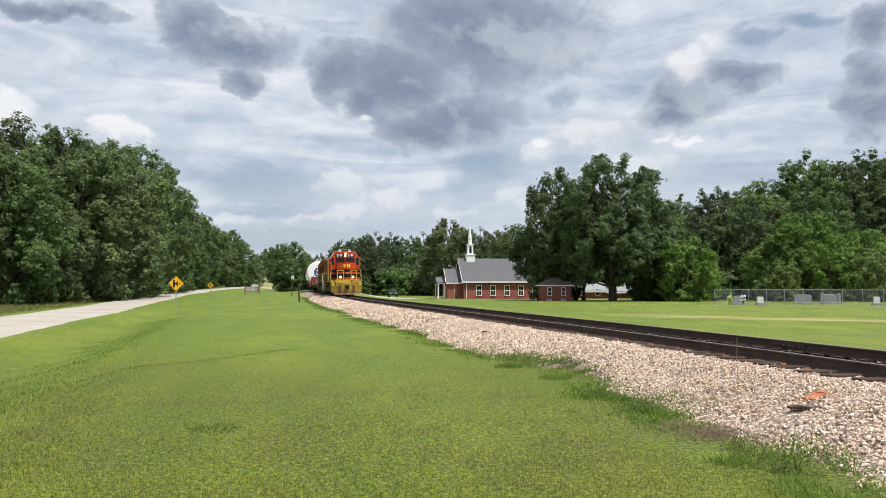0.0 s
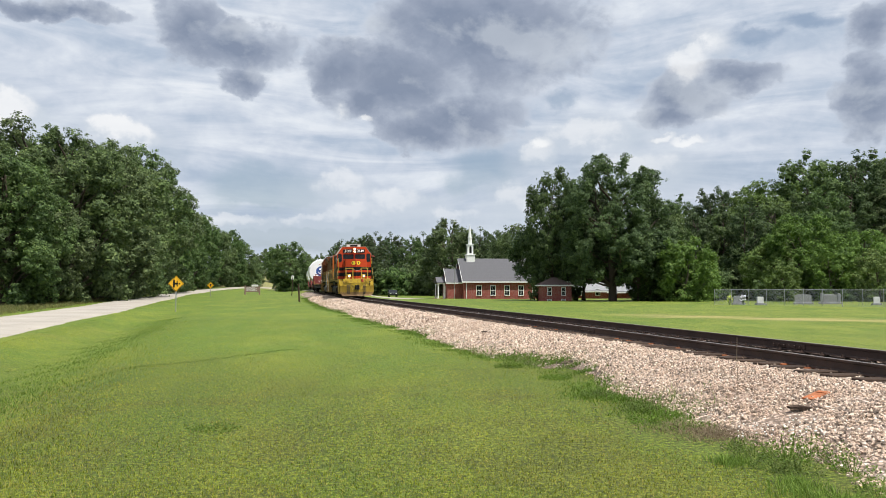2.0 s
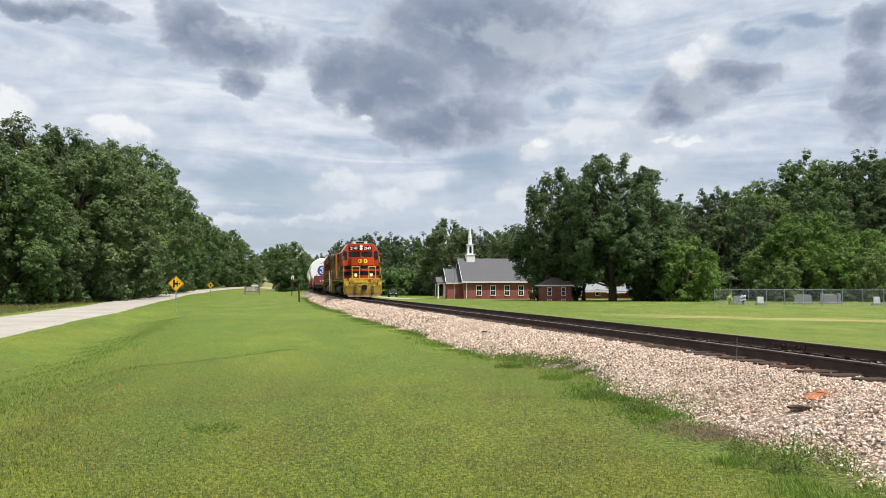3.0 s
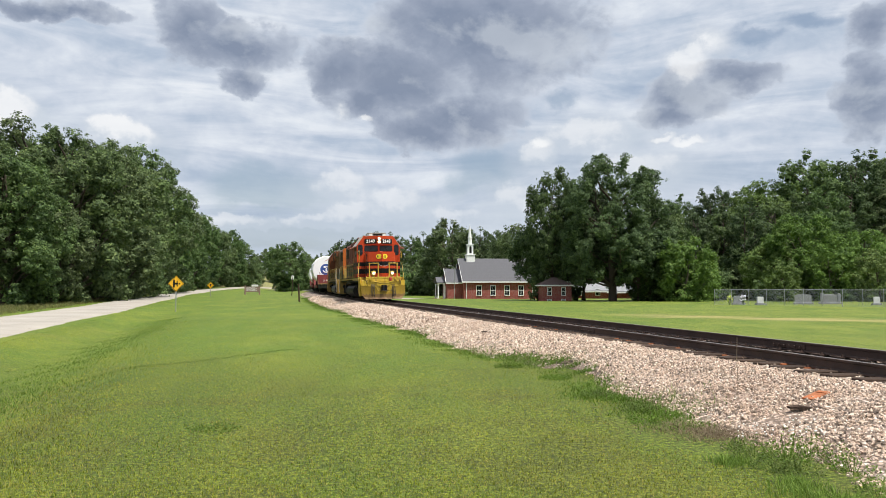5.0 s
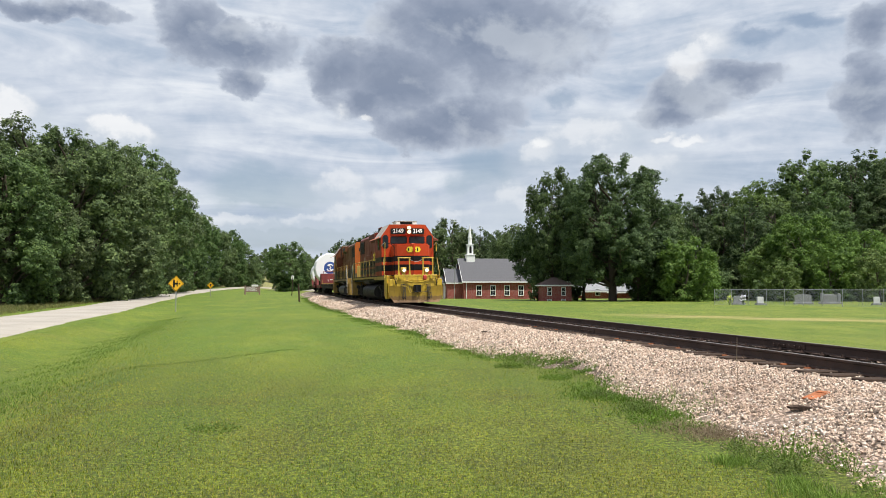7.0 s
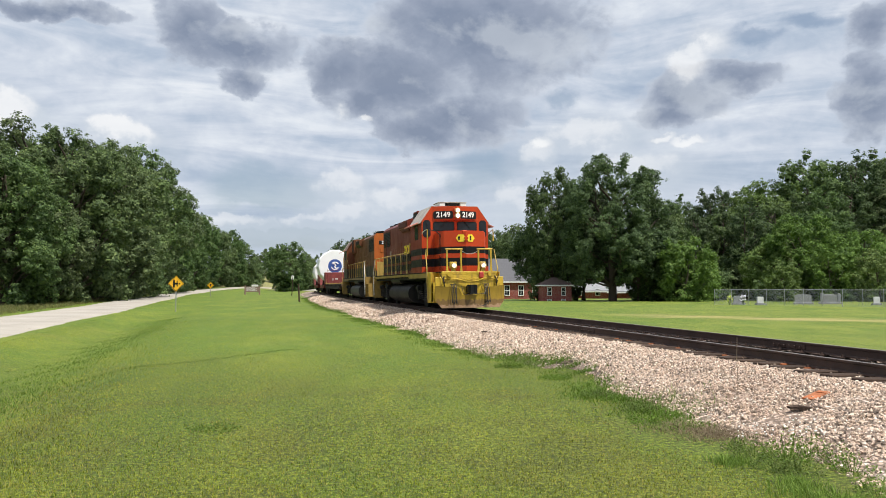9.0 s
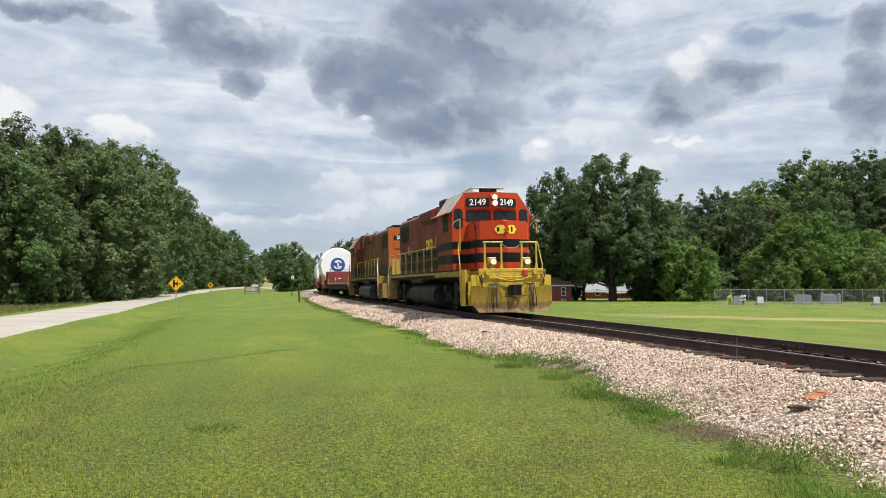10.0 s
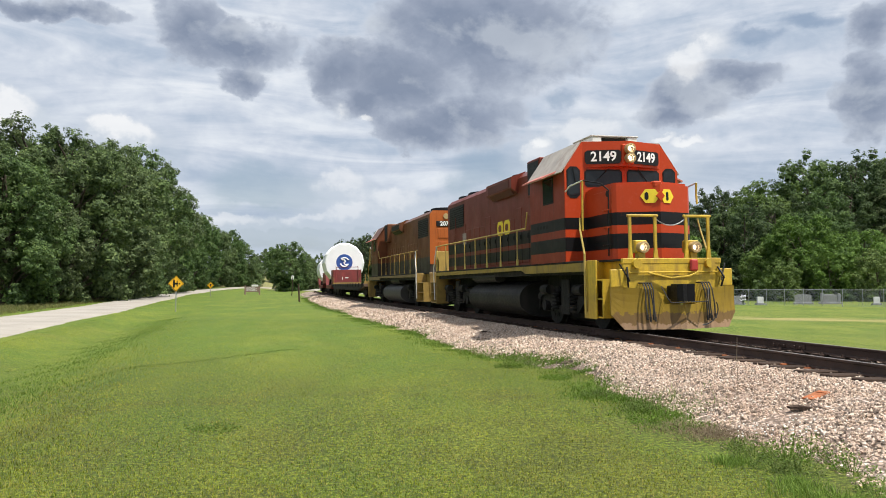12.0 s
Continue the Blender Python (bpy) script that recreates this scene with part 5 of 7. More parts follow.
# ---- the parked car ----
def car():
    y = 166.0
    x = view_x(695, y)
    ob = thing("car", "dark parked family car on the side road", "car", pose(x, y, gz(x, y) + 0.04, 0, 0, -82))
    paint = plain("dark car paint", (0.03, 0.032, 0.038), 0.25, 0.3, 0.1)
    bm = B()
    prism(bm, [(-2.2, 0.35), (2.2, 0.35), (2.25, 0.75), (1.3, 0.98), (0.7, 1.5), (-1.6, 1.52), (-2.15, 1.05), (-2.25, 0.7)], -0.9, 0.9, 1)
    bmesh.ops.bevel(bm, geom=list(bm.edges), offset=0.06, segments=2, affect="EDGES")
    part("body", bm, paint, ob)
    bm = B()
    prism(bm, [(1.24, 1.02), (0.72, 1.46), (0.75, 1.47), (1.30, 1.02)], -0.72, 0.72, 1)
    part("windscreen", bm, GLASS, ob)
    for s in (-1, 1):
        bm = B()
        prism(bm, [(-1.6, 1.0), (1.0, 1.0), (0.62, 1.42), (-1.45, 1.44)], s * 0.895, s * 0.915, 1)
        part("side_window", bm, GLASS, ob)
        bm = B()
        span(bm, (2.18, s * 0.62 - 0.16, 0.66), (2.27, s * 0.62 + 0.16, 0.80), 0.02)
        part("headlight", bm, plain("lamp glass", (0.7, 0.7, 0.7), 0.15), ob)
        for wx in (-1.4, 1.4):
            bm = B()
            cyl(bm, (wx, s * 0.92, 0.31), (wx, s * 0.72, 0.31), 0.33, 20)
            part("wheel", bm, BLACK, ob)


car()


# ---- litter on the ballast ----
def litter():
    ob = thing("tie_plate", "loose orange-rusted steel tie plate lying on ballast", "tie plate")
    ob.matrix_basis = Matrix.Translation((4.36, 9.03, 0.318)) @ Matrix.Rotation(radians(-62), 4, "Z") @ Matrix.Rotation(radians(12), 4, "X")
    bm = B()
    box(bm, (0, 0, 0), (0.16, 0.32, 0.02), 0.004)
    box(bm, (0, 0.08, 0.012), (0.15, 0.015, 0.014))
    part("plate", bm, RUST, ob)
    for i, (x, y, z, L, a, b) in enumerate(((4.10, 8.58, 0.235, 0.52, -8, 2), (4.30, 8.17, 0.215, 0.17, -28, 4), (3.05, 15.4, 0.30, 0.3, 20, 3), (1.2, 21.6, 0.30, 0.35, 30, 3))):
        w = thing("wood_scrap", "broken dark weathered scrap of old tie", "wood scrap", pose(x, y, z, 0, b, a), "scraps of tie")
        bm = B()
        rng = random.Random(i)
        rings = []
        for k in range(6):
            u = (k / 5 - 0.5) * L
            w2 = rng.uniform(0.75, 1.1) * (0.55 if k in (0, 5) else 1)
            rings.append([bm.verts.new((u + rng.uniform(-.03, .03), yy * w2 + rng.uniform(-.008, .008), zz * w2 + rng.uniform(-.006, .006))) for yy, zz in ((-0.05, -0.02), (0.045, -0.025), (0.05, 0.015), (0.0, 0.03), (-0.045, 0.02))])
        for p0, p1 in zip(rings, rings[1:]):
            for j in range(5):
                bm.faces.new((p0[j], p0[(j + 1) % 5], p1[(j + 1) % 5], p1[j]))
        bm.faces.new(rings[0])
        bm.faces.new(rings[-1])
        bmesh.ops.recalc_face_normals(bm, faces=list(bm.faces))
        part("splinter", bm, TIE, w)
    st = thing("dry_stalk", "thin dry weed stalk standing in the ballast", "weed", Matrix.Translation((3.62, 9.5, 0.10)))
    bm = B()
    tube(bm, [(0, 0, 0), (0.006, 0, 0.3), (-0.004, 0, 0.6), (0.004, 0, 0.86)], 0.004, 5)
    part("stalk", bm, STRAW, st)


litter()

# ---- the train: x forward, y to its left, z above the rail head ----
ORANGE_RED = (0.45, 0.050, 0.012)
COAL = (0.007, 0.007, 0.008)
# Hood-end orange is brighter than the hood: sunlight put into the colour.
SUNLITORANGE = livery_material("bright orange", (0.44, 0.115, 0.024), (0.30, 0.075, 0.020), [])
GLOW = glow_material("lit headlamp bulb", (1.0, 0.84, 0.62), 11.0)
DIMGLOW = glow_material("lit ditch lamp bulb", (1.0, 0.84, 0.60), 6.0)
REFLECTOR = plain("lamp reflector", (0.62, 0.52, 0.40), 0.28, 0.9, 0.1)
SHADEROOF = plain("weathered grey roof", (0.40, 0.36, 0.32), 0.6, 0, 0.25, 2.0, 25, grime=(0.22, 0.15, 0.12))
BEIGE = plain("beige box", (0.42, 0.395, 0.36), 0.5, 0, 0.1)
AWNING = plain("faded red awning", (0.50, 0.16, 0.12), 0.6, 0, 0.2)
DULLYELLOW = plain("dull yellow", (0.28, 0.18, 0.040), 0.6, 0, 0.3, 3.0, 30, grime=(0.17, 0.10, 0.04))
SILVER = plain("white grab iron", (0.66, 0.64, 0.60), 0.5, 0, 0.15)
STENCIL = plain("grey stencilled panel", (0.27, 0.22, 0.20), 0.7, 0, 0.35, 9.0, 40)
LAMPCAN = plain("lamp rim", (0.45, 0.33, 0.16), 0.5, 0.3, 0.2)
# Plow shade is painted in: darkened yellow, and a middle band of dirt plus shade.
PLOWPAINT = livery_material("shaded yellow plow with dusty edge", (0.27, 0.180, 0.020), (0.16, 0.105, 0.026), [(-0.5, 0.22, (0.30, 0.195, 0.115)), (0.22, 0.44, (0.16, 0.098, 0.036))], 0.07)
LOGO = plain("logo yellow", (0.80, 0.60, 0.03), 0.5, 0, 0.08)
REDCAR = plain("faded red car paint", (0.19, 0.030, 0.028), 0.6, 0, 0.3, 1.5, 20, grime=(0.10, 0.035, 0.03))
WRAP = plain("white wrap", (0.84, 0.85, 0.87), 0.55, 0, 0.05, 1.0, 12)
LOGOBLUE = plain("logo blue", (0.030, 0.085, 0.32), 0.5, 0, 0.1)
HOSE = plain("rubber hose", (0.02, 0.02, 0.02), 0.6, 0, 0.3)
WHITETEXT = plain("white lettering", (0.85, 0.85, 0.84), 0.5, 0, 0.03)


def banded(name, orange, shade, a=(1.86, 2.20), b=(2.39, 2.68), dirt=0.45):
    return livery_material(name, orange, shade, [(a[0], a[1], COAL), (b[0], b[1], COAL)], 0.004, dirt)


def facet(a, b, u, z, out=0.0):
    """A place on an upright face whose plan runs from a to b, u of the way along, out metres proud of it."""
    a, b = Vector(a), Vector(b)
    d = (b - a).normalized()
    n = Vector((d.y, -d.x))
    q = a.lerp(b, u) + n * out
    return Vector((q.x, q.y, z))


def panel(bm, a, b, u0, u1, z0, z1, t0, t1, cut=0.0):
    """A thin plate on an upright face, optionally with cut corners."""
    du = cut / (Vector(b) - Vector(a)).length
    outline = [(u0 + du, z0), (u1 - du, z0), (u1, z0 + cut), (u1, z1 - cut), (u1 - du, z1), (u0 + du, z1), (u0, z1 - cut), (u0, z0 + cut)] if cut else [(u0, z0), (u1, z0), (u1, z1), (u0, z1)]
    lo, hi = [bm.verts.new(facet(a, b, u, z, t0)) for u, z in outline], [bm.verts.new(facet(a, b, u, z, t1)) for u, z in outline]
    n = len(outline)
    fs = [bm.faces.new(lo), bm.faces.new(hi)] + [bm.faces.new((lo[i], lo[(i + 1) % n], hi[(i + 1) % n], hi[i])) for i in range(n)]
    bmesh.ops.recalc_face_normals(bm, faces=fs)
    return bm


def lettering(text, size, mat, parent, m, name="number", stretch=1.0):
    """Flat raised letters in the built-in font, as a mesh."""
    cu = bpy.data.curves.new(name, "FONT")
    cu.body, cu.size, cu.extrude, cu.align_x, cu.align_y, cu.offset = text, size, 0.003, "CENTER", "CENTER", 0.007
    tmp = new("lettering", cu)
    bpy.context.view_layer.update()
    me = bpy.data.meshes.new_from_object(tmp.evaluated_get(bpy.context.evaluated_depsgraph_get()))
    bpy.data.objects.remove(tmp)
    me.materials.clear()
    me.materials.append(mat)
    ob = new(name, me)
    ob.parent = parent
    ob.matrix_basis = m @ Matrix.Diagonal((stretch, 1, 1, 1))
    return ob


def face_matrix(a, b, u, z, out):
    """A pose for lettering on an upright face."""
    a2, b2 = Vector(a), Vector(b)
    d = (b2 - a2).normalized()
    n = Vector((d.y, -d.x))
    m = Matrix(((d.x, 0, n.x, 0), (d.y, 0, n.y, 0), (0, 1, 0, 0), (0, 0, 0, 1)))
    return Matrix.Translation(facet(a, b, u, z, out)) @ m


WHEEL_R = 0.508
WHEELS = []


def lamp(parent, x, y, z, r, deep, bulb, label):
    """A lamp seen from ahead: rim, bowl-shaped reflector, and the bulb deep inside it."""
    def ring(bm, ra, xa, rb, xb, n=20):
        va, vb = ([bm.verts.new((xx, y + rr * math.cos(2 * math.pi * i / n), z + rr * math.sin(2 * math.pi * i / n))) for i in range(n)] for rr, xx in ((ra, xa), (rb, xb)))
        for i in range(n):
            bm.faces.new((va[i], va[(i + 1) % n], vb[(i + 1) % n], vb[i]))
    bm = B()
    ring(bm, r * 1.35, x - deep - 0.02, r * 1.35, x)
    ring(bm, r * 1.35, x, r, x + 0.004)
    ring(bm, 0.004, x - deep - 0.02, r * 1.35, x - deep - 0.02)
    can = part("headlight", bm, LAMPCAN, parent, label)
    bm = B()
    ring(bm, r, x, r * 0.80, x - deep * 0.5)
    ring(bm, r * 0.80, x - deep * 0.5, r * 0.40, x - deep)
    part("reflector", bm, REFLECTOR, can, "bright lamp reflector")
    if bulb:
        bm = B()
        cyl(bm, (x - deep - 0.01, y, z), (x - deep + 0.015, y, z), r * 0.38, 14)
        part("bulb", bm, bulb, can, "lit bulb")


def wheelset(parent, x, r=WHEEL_R):
    bm = B()
    for s in (-1, 1):
        cyl(bm, (0, s * 0.69, 0), (0, s * 0.82, 0), r, 28)
        cyl(bm, (0, s * 0.66, 0), (0, s * 0.69, 0), r + 0.03, 28)
        cyl(bm, (0, s * 0.82, 0), (0, s * 0.90, 0), 0.17, 12)
        for k in range(6):
            a = k * math.pi / 3
            cyl(bm, (0.3 * math.cos(a), s * 0.82, 0.3 * math.sin(a)), (0.3 * math.cos(a), s * 0.835, 0.3 * math.sin(a)), 0.045, 8)
    cyl(bm, (0, -0.7, 0), (0, 0.7, 0), 0.09, 10)
    ob = part("wheelset", bm, CHASSIS, parent, "sooty steel wheelset")
    ob.location = (x, 0, r)
    WHEELS.append((ob, x, r))


def blomberg(parent, x, flip):
    """A two-axle locomotive truck."""
    bm = B()
    for s in (-1, 1):
        y0, y1 = s * 1.02, s * 1.14
        prism(bm, [(x - 1.95, 0.78), (x - 1.70, 0.92), (x - 0.85, 0.88), (x - 0.6, 0.52), (x + 0.6, 0.52), (x + 0.85, 0.88), (x + 1.70, 0.92), (x + 1.95, 0.78), (x + 1.9, 0.66), (x + 1.1, 0.62), (x + 0.75, 0.36), (x - 0.75, 0.36), (x - 1.1, 0.62), (x - 1.9, 0.66)], min(y0, y1), max(y0, y1), 1)
        for wx in (-1.37, 1.37):
            span(bm, (x + wx - 0.17, s * 1.0 - 0.02, 0.34), (x + wx + 0.17, s * 1.0 + 0.02 + s * 0.0, 0.70), 0.0)
            cyl(bm, (x + wx, s * 1.02, 0.51), (x + wx, s * 1.19, 0.51), 0.15, 12)
        for k in (-0.55, 0.55):
            for z in range(5):
                cyl(bm, (x + k, s * 1.2, 0.42 + 0.09 * z), (x + k, s * 1.2, 0.47 + 0.09 * z), 0.12, 10)
        for k in (-1.05, 1.05):
            cyl(bm, (x + k - 0.25, s * 1.22, 0.93), (x + k + 0.2, s * 1.22, 0.93), 0.13, 12)
            tube(bm, [(x + k + 0.2, s * 1.2, 0.93), (x + k * 1.55, s * 1.16, 0.75), (x + k * 1.7, s * 1.16, 0.4)], 0.03, 6)
        span(bm, (x - 0.25, s * 1.14 - 0.03, 0.3), (x + 0.25, s * 1.14 + 0.03, 1.2), 0.02)
    box(bm, (x, 0, 0.75), (2.2, 1.5, 0.35))
    box(bm, (x, 0, 0.53), (3.7, 1.2, 0.80), 0.05)
    part("truck_frame", bm, CHASSIS, parent, "sooty cast truck frame with springs and brake cylinders")
    for wx in (-1.37, 1.37):
        wheelset(parent, x + wx)


def locomotive(first):
    """A four-axle road-switcher with low nose; the second one runs long hood first."""
    if first:
        ob = thing("locomotive", "orange-red diesel locomotive with black bands, yellow pilot and lit lamps", "locomotive", group="locomotives")
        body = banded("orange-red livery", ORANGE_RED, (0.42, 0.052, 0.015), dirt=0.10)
        # Cab side colour is darkened for its shade as well as its dirt.
        sidemat = banded("dirty shaded cab side livery", (0.24, 0.036, 0.016), (0.13, 0.024, 0.015), dirt=0.55)
        # Weathered hood paint, with the shaded side's darkness put into its colour.
        hoodmat = banded("weathered shaded hood livery", (0.17, 0.032, 0.019), (0.085, 0.021, 0.016), (1.80, 2.14), (2.28, 2.66), 0.6)
    else:
        ob = thing("locomotive", "faded orange diesel locomotive with tan handrails, coupled behind", "locomotive", group="locomotives")
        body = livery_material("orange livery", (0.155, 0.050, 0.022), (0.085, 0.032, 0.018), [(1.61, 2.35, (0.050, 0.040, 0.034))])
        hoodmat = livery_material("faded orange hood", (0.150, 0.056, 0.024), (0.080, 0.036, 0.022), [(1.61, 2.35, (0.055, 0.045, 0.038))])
    sillmat = plain("grimy yellow sill", (0.27, 0.18, 0.022), 0.6, 0, 0.35, 2.0, 25, grime=(0.10, 0.065, 0.03)) if first else plain("tan frame paint", (0.20, 0.135, 0.055), 0.7, 0, 0.3, grime=(0.08, 0.055, 0.03))
    railmat = plain("worn yellow handrail", (0.50, 0.37, 0.09), 0.6, 0, 0.25, grime=(0.24, 0.16, 0.07)) if first else plain("ochre handrail", (0.40, 0.26, 0.06), 0.6, 0, 0.2)
    # frame and walkway
    bm = B()
    span(bm, (-7.1, -1.40, 1.30), (7.1, 1.40, 1.57))
    span(bm, (-8.3, -0.98, 1.30), (8.3, 0.98, 1.55))
    span(bm, (-6.9, -0.55, 0.95), (6.9, 0.55, 1.30))
    part("underframe", bm, CHASSIS, ob)
    bm = B()
    span(bm, (-7.16, -1.53, 1.565), (7.16, 1.53, 1.612), 0.008)
    for e in (-1, 1):
        span(bm, (min(e * 7.16, e * 8.28), -1.17, 1.565), (max(e * 7.16, e * 8.28), 1.17, 1.612))
    part("walkway", bm, CHASSIS, ob, "dark steel walkway")
    for s in (-1, 1):
        bm = B()
        prism(bm, [(7.15, 1.36), (7.15, 1.56), (-7.15, 1.56), (-7.15, 1.42), (3.0, 1.46), (3.3, 1.36)], s * 1.49, s * 1.535, 1)
        part("side_sill", bm, sillmat, ob, "yellow side sill" if first else "")
    # hood
    hw = 0.93
    bm = B()
    prism(bm, [(-hw, 1.61), (hw, 1.61), (hw, 4.30), (hw - 0.16, 4.47), (-hw + 0.16, 4.47), (-hw, 4.30)], -7.35, 3.82, 0)
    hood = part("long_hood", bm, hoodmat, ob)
    for s in (-1, 1):
        for k in range(14):
            bm = B()
            x0 = -5.3 + k * 0.62
            span(bm, (x0, s * hw - 0.012, 1.72), (x0 + 0.57, s * hw + 0.012, 3.12 if k % 5 else 3.4), 0.01)
            box(bm, (x0 + 0.5, s * (hw + 0.02), 2.5), (0.03, 0.03, 0.14))
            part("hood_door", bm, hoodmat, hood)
        bm = B()
        span(bm, (-7.0, s * (hw + 0.004) - 0.012, 3.30), (-4.95, s * (hw + 0.004) + 0.012, 4.16))
        g = part("radiator_grille", bm, BLACK, hood, "dark radiator grille")
        bm = B()
        for k in range(9):
            span(bm, (-7.0, s * (hw + 0.022) - 0.008, 3.34 + 0.085 * k), (-4.95, s * (hw + 0.022) + 0.008, 3.365 + 0.085 * k))
        part("louver", bm, CHASSIS, g)
        # air intake behind the cab and the dynamic brake blister
        bm = B()
        span(bm, (2.55, s * 0.5, 3.55) if s > 0 else (2.55, -1.14, 3.55), (3.5, 1.14, 4.60) if s > 0 else (3.5, -0.5, 4.60), 0.03)
        part("air_intake", bm, hoodmat, hood)
        bm = B()
        span(bm, (2.62, s * 1.146 - 0.008, 3.62), (3.45, s * 1.146 + 0.008, 4.52))
        part("intake_screen", bm, BLACK, hood, "black intake screen")
        bm = B()
        prism(bm, [(s * (hw - 0.1), 3.78), (s * 1.16, 4.02), (s * 1.16, 4.36), (s * (hw - 0.25), 4.54)], -1.3, 1.2, 0)
        part("brake_blister", bm, hoodmat, hood)
        bm = B()
        prism(bm, [(s * 1.0, 3.84), (s * 1.175, 4.06), (s * 1.175, 4.28), (s * 1.0, 4.28)], -1.1, 1.0, 0)
        part("blister_screen", bm, BLACK if not first else plain("soot red", (0.10, 0.025, 0.02), 0.8), hood)
    for x in (-6.55, -5.15):
        bm = B()
        cyl(bm, (x, 0, 4.45), (x, 0, 4.60), 0.66, 24)
        cyl(bm, (x, 0, 4.60), (x, 0, 4.63), 0.60, 24)
        part("radiator_fan", bm, BLACK, hood, "black roof fan")
    bm = B()
    cyl(bm, (-0.1, 0, 4.46), (-0.1, 0, 4.60), 0.62, 24)
    part("brake_fan", bm, BLACK, hood)
    for x in (-2.6, 1.7):
        bm = B()
        span(bm, (x - 0.35, -0.22, 4.45), (x + 0.35, 0.22, 4.66), 0.04)
        part("exhaust_stack", bm, BLACK, hood, "sooty exhaust stack")
    # rear end of the hood
    bm = B()
    for z in (2.0, 2.6, 3.2):
        span(bm, (-7.40, -0.55, z), (-7.36, 0.55, z + 0.42), 0.01)
    part("end_door", bm, hoodmat if first else SUNLITORANGE, hood)
    if not first:
        # Plate over the hood's end face, coloured as sunlit.
        bm = B()
        prism(bm, [(-hw, 2.0), (hw, 2.0), (hw, 4.29), (hw - 0.16, 4.46), (-hw + 0.16, 4.46), (-hw, 4.29)], -7.375, -7.352, 0)
        part("hood_end", bm, SUNLITORANGE, hood, "orange hood end with sunlight in its colour")
    bm = B()
    span(bm, (-7.40, -0.62, 3.72), (-7.345, 0.62, 3.98), 0.02)
    nb = part("number_board", bm, BLACK, hood, "black number board")
    if not first:
        lettering("207", 0.27, WHITETEXT, nb, face_matrix((-7.40, 0.62), (-7.40, -0.62), 0.30, 3.85, 0.004))
    for s in (-1, 1):
        bm = B()
        cyl(bm, (-7.33, s * 0.16, 4.20), (-7.42, s * 0.16, 4.20), 0.13, 16)
        part("rear_headlight", bm, LAMPCAN, hood)
    # cab
    sh, rf, cw = 3.86, 4.54, 1.53
    bm = B()
    prism(bm, [(-cw, 1.61), (cw, 1.61), (cw, sh), (1.06, rf), (-1.06, rf), (-cw, sh)], 3.80, 6.14, 0)
    bm2 = [(6.10, -1.06), (6.14, -1.06), (6.50, 0.0), (6.14, 1.06), (6.10, 1.06)]
    prism(bm, bm2, 3.92, rf - 0.003, 2)
    prism(bm, [(6.10, -1.06), (6.14, -1.06), (6.27, 0.0), (6.14, 1.06), (6.10, 1.06)], 1.61, 3.925, 2)
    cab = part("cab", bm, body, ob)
    bm = B()
    for s in (-1, 1):
        d = Vector((cw - 1.06, sh - rf)).normalized()
        nn = Vector((-d.y, d.x)) * 0.03
        q0, q1 = Vector((1.06, rf)), Vector((cw + 0.06, sh - 0.08))
        prism(bm, [(s * v.x, v.y) for v in (q0, q1, q1 + nn, q0 + nn)], 3.74, 6.10, 0)
    span(bm, (3.74, -1.06, rf - 0.01), (6.12, 1.06, rf + 0.03))
    part("cab_roof", bm, SHADEROOF if first else hoodmat, cab, "pale weathered roof panels" if first else "")
    if not first:
        bm = B()
        for s in (-1, 1):
            tube(bm, [(3.74, s * (cw + 0.08), sh - 0.06), (6.12, s * (cw + 0.08), sh - 0.06), (6.14, s * 1.08, rf + 0.03)], 0.025, 6)
        part("roof_gutter", bm, SILVER, cab, "pale gutter round the cab roof")
    fa = ((6.14, -1.06), (6.50, 0.0))
    fb = ((6.50, 0.0), (6.14, 1.06))
    oa = ((6.14, -cw), (6.14, -1.06))
    obb = ((6.14, 1.06), (6.14, cw))
    wa, wb = ((6.14, -1.06), (6.27, 0.0)), ((6.27, 0.0), (6.14, 1.06))
    for (a, b), rng in ((wa, (0.08, 0.91)), (wb, (0.09, 0.92))):
        bm = B()
        panel(bm, a, b, rng[0] - 0.03, rng[1] + 0.03, 3.43, 3.86, -0.01, 0.010, 0.06)
        fr = part("window_gasket", bm, BLACK, cab)
        bm = B()
        panel(bm, a, b, rng[0], rng[1], 3.47, 3.82, -0.01, 0.014, 0.05)
        part("windscreen", bm, GLASS, fr, "dark windscreen")
    for (a, b), rng in ((fa, (0.08, 0.86)), (fb, (0.14, 0.92))):
        bm = B()
        panel(bm, a, b, rng[0] - 0.02, rng[1] - 0.02 if rng[0] < 0.1 else rng[1], 3.985, 4.32, -0.02, 0.03, 0.05)
        nb = part("number_board", bm, BLACK, cab, "black number board")
        if first:
            lettering("2149", 0.33, WHITETEXT, nb, face_matrix(a, b, (rng[0] + rng[1]) / 2 - 0.01, 4.153, 0.034), "number", 0.95)
    for (a, b) in (oa, obb):
        bm = B()
        panel(bm, a, b, 0.12, 0.86, 3.16, 3.93 if a[1] < 0 else 3.93, -0.01, 0.010, 0.09)
        fr = part("window_gasket", bm, BLACK, cab)
        bm = B()
        panel(bm, a, b, 0.18, 0.80, 3.22, 3.87, -0.01, 0.014, 0.07)
        part("front_door_window", bm, GLASS, fr)
    for s in (-1, 1):
        a, b = ((3.80, -cw), (6.14, -cw)) if s < 0 else ((6.14, cw), (3.80, cw))
        # Thin panel added over the cab wall to carry the painted shade.
        if first:
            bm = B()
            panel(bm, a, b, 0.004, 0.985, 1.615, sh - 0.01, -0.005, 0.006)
            part("cab_side", bm, sidemat, cab, "dark red cab side with dirt and shade in its colour")
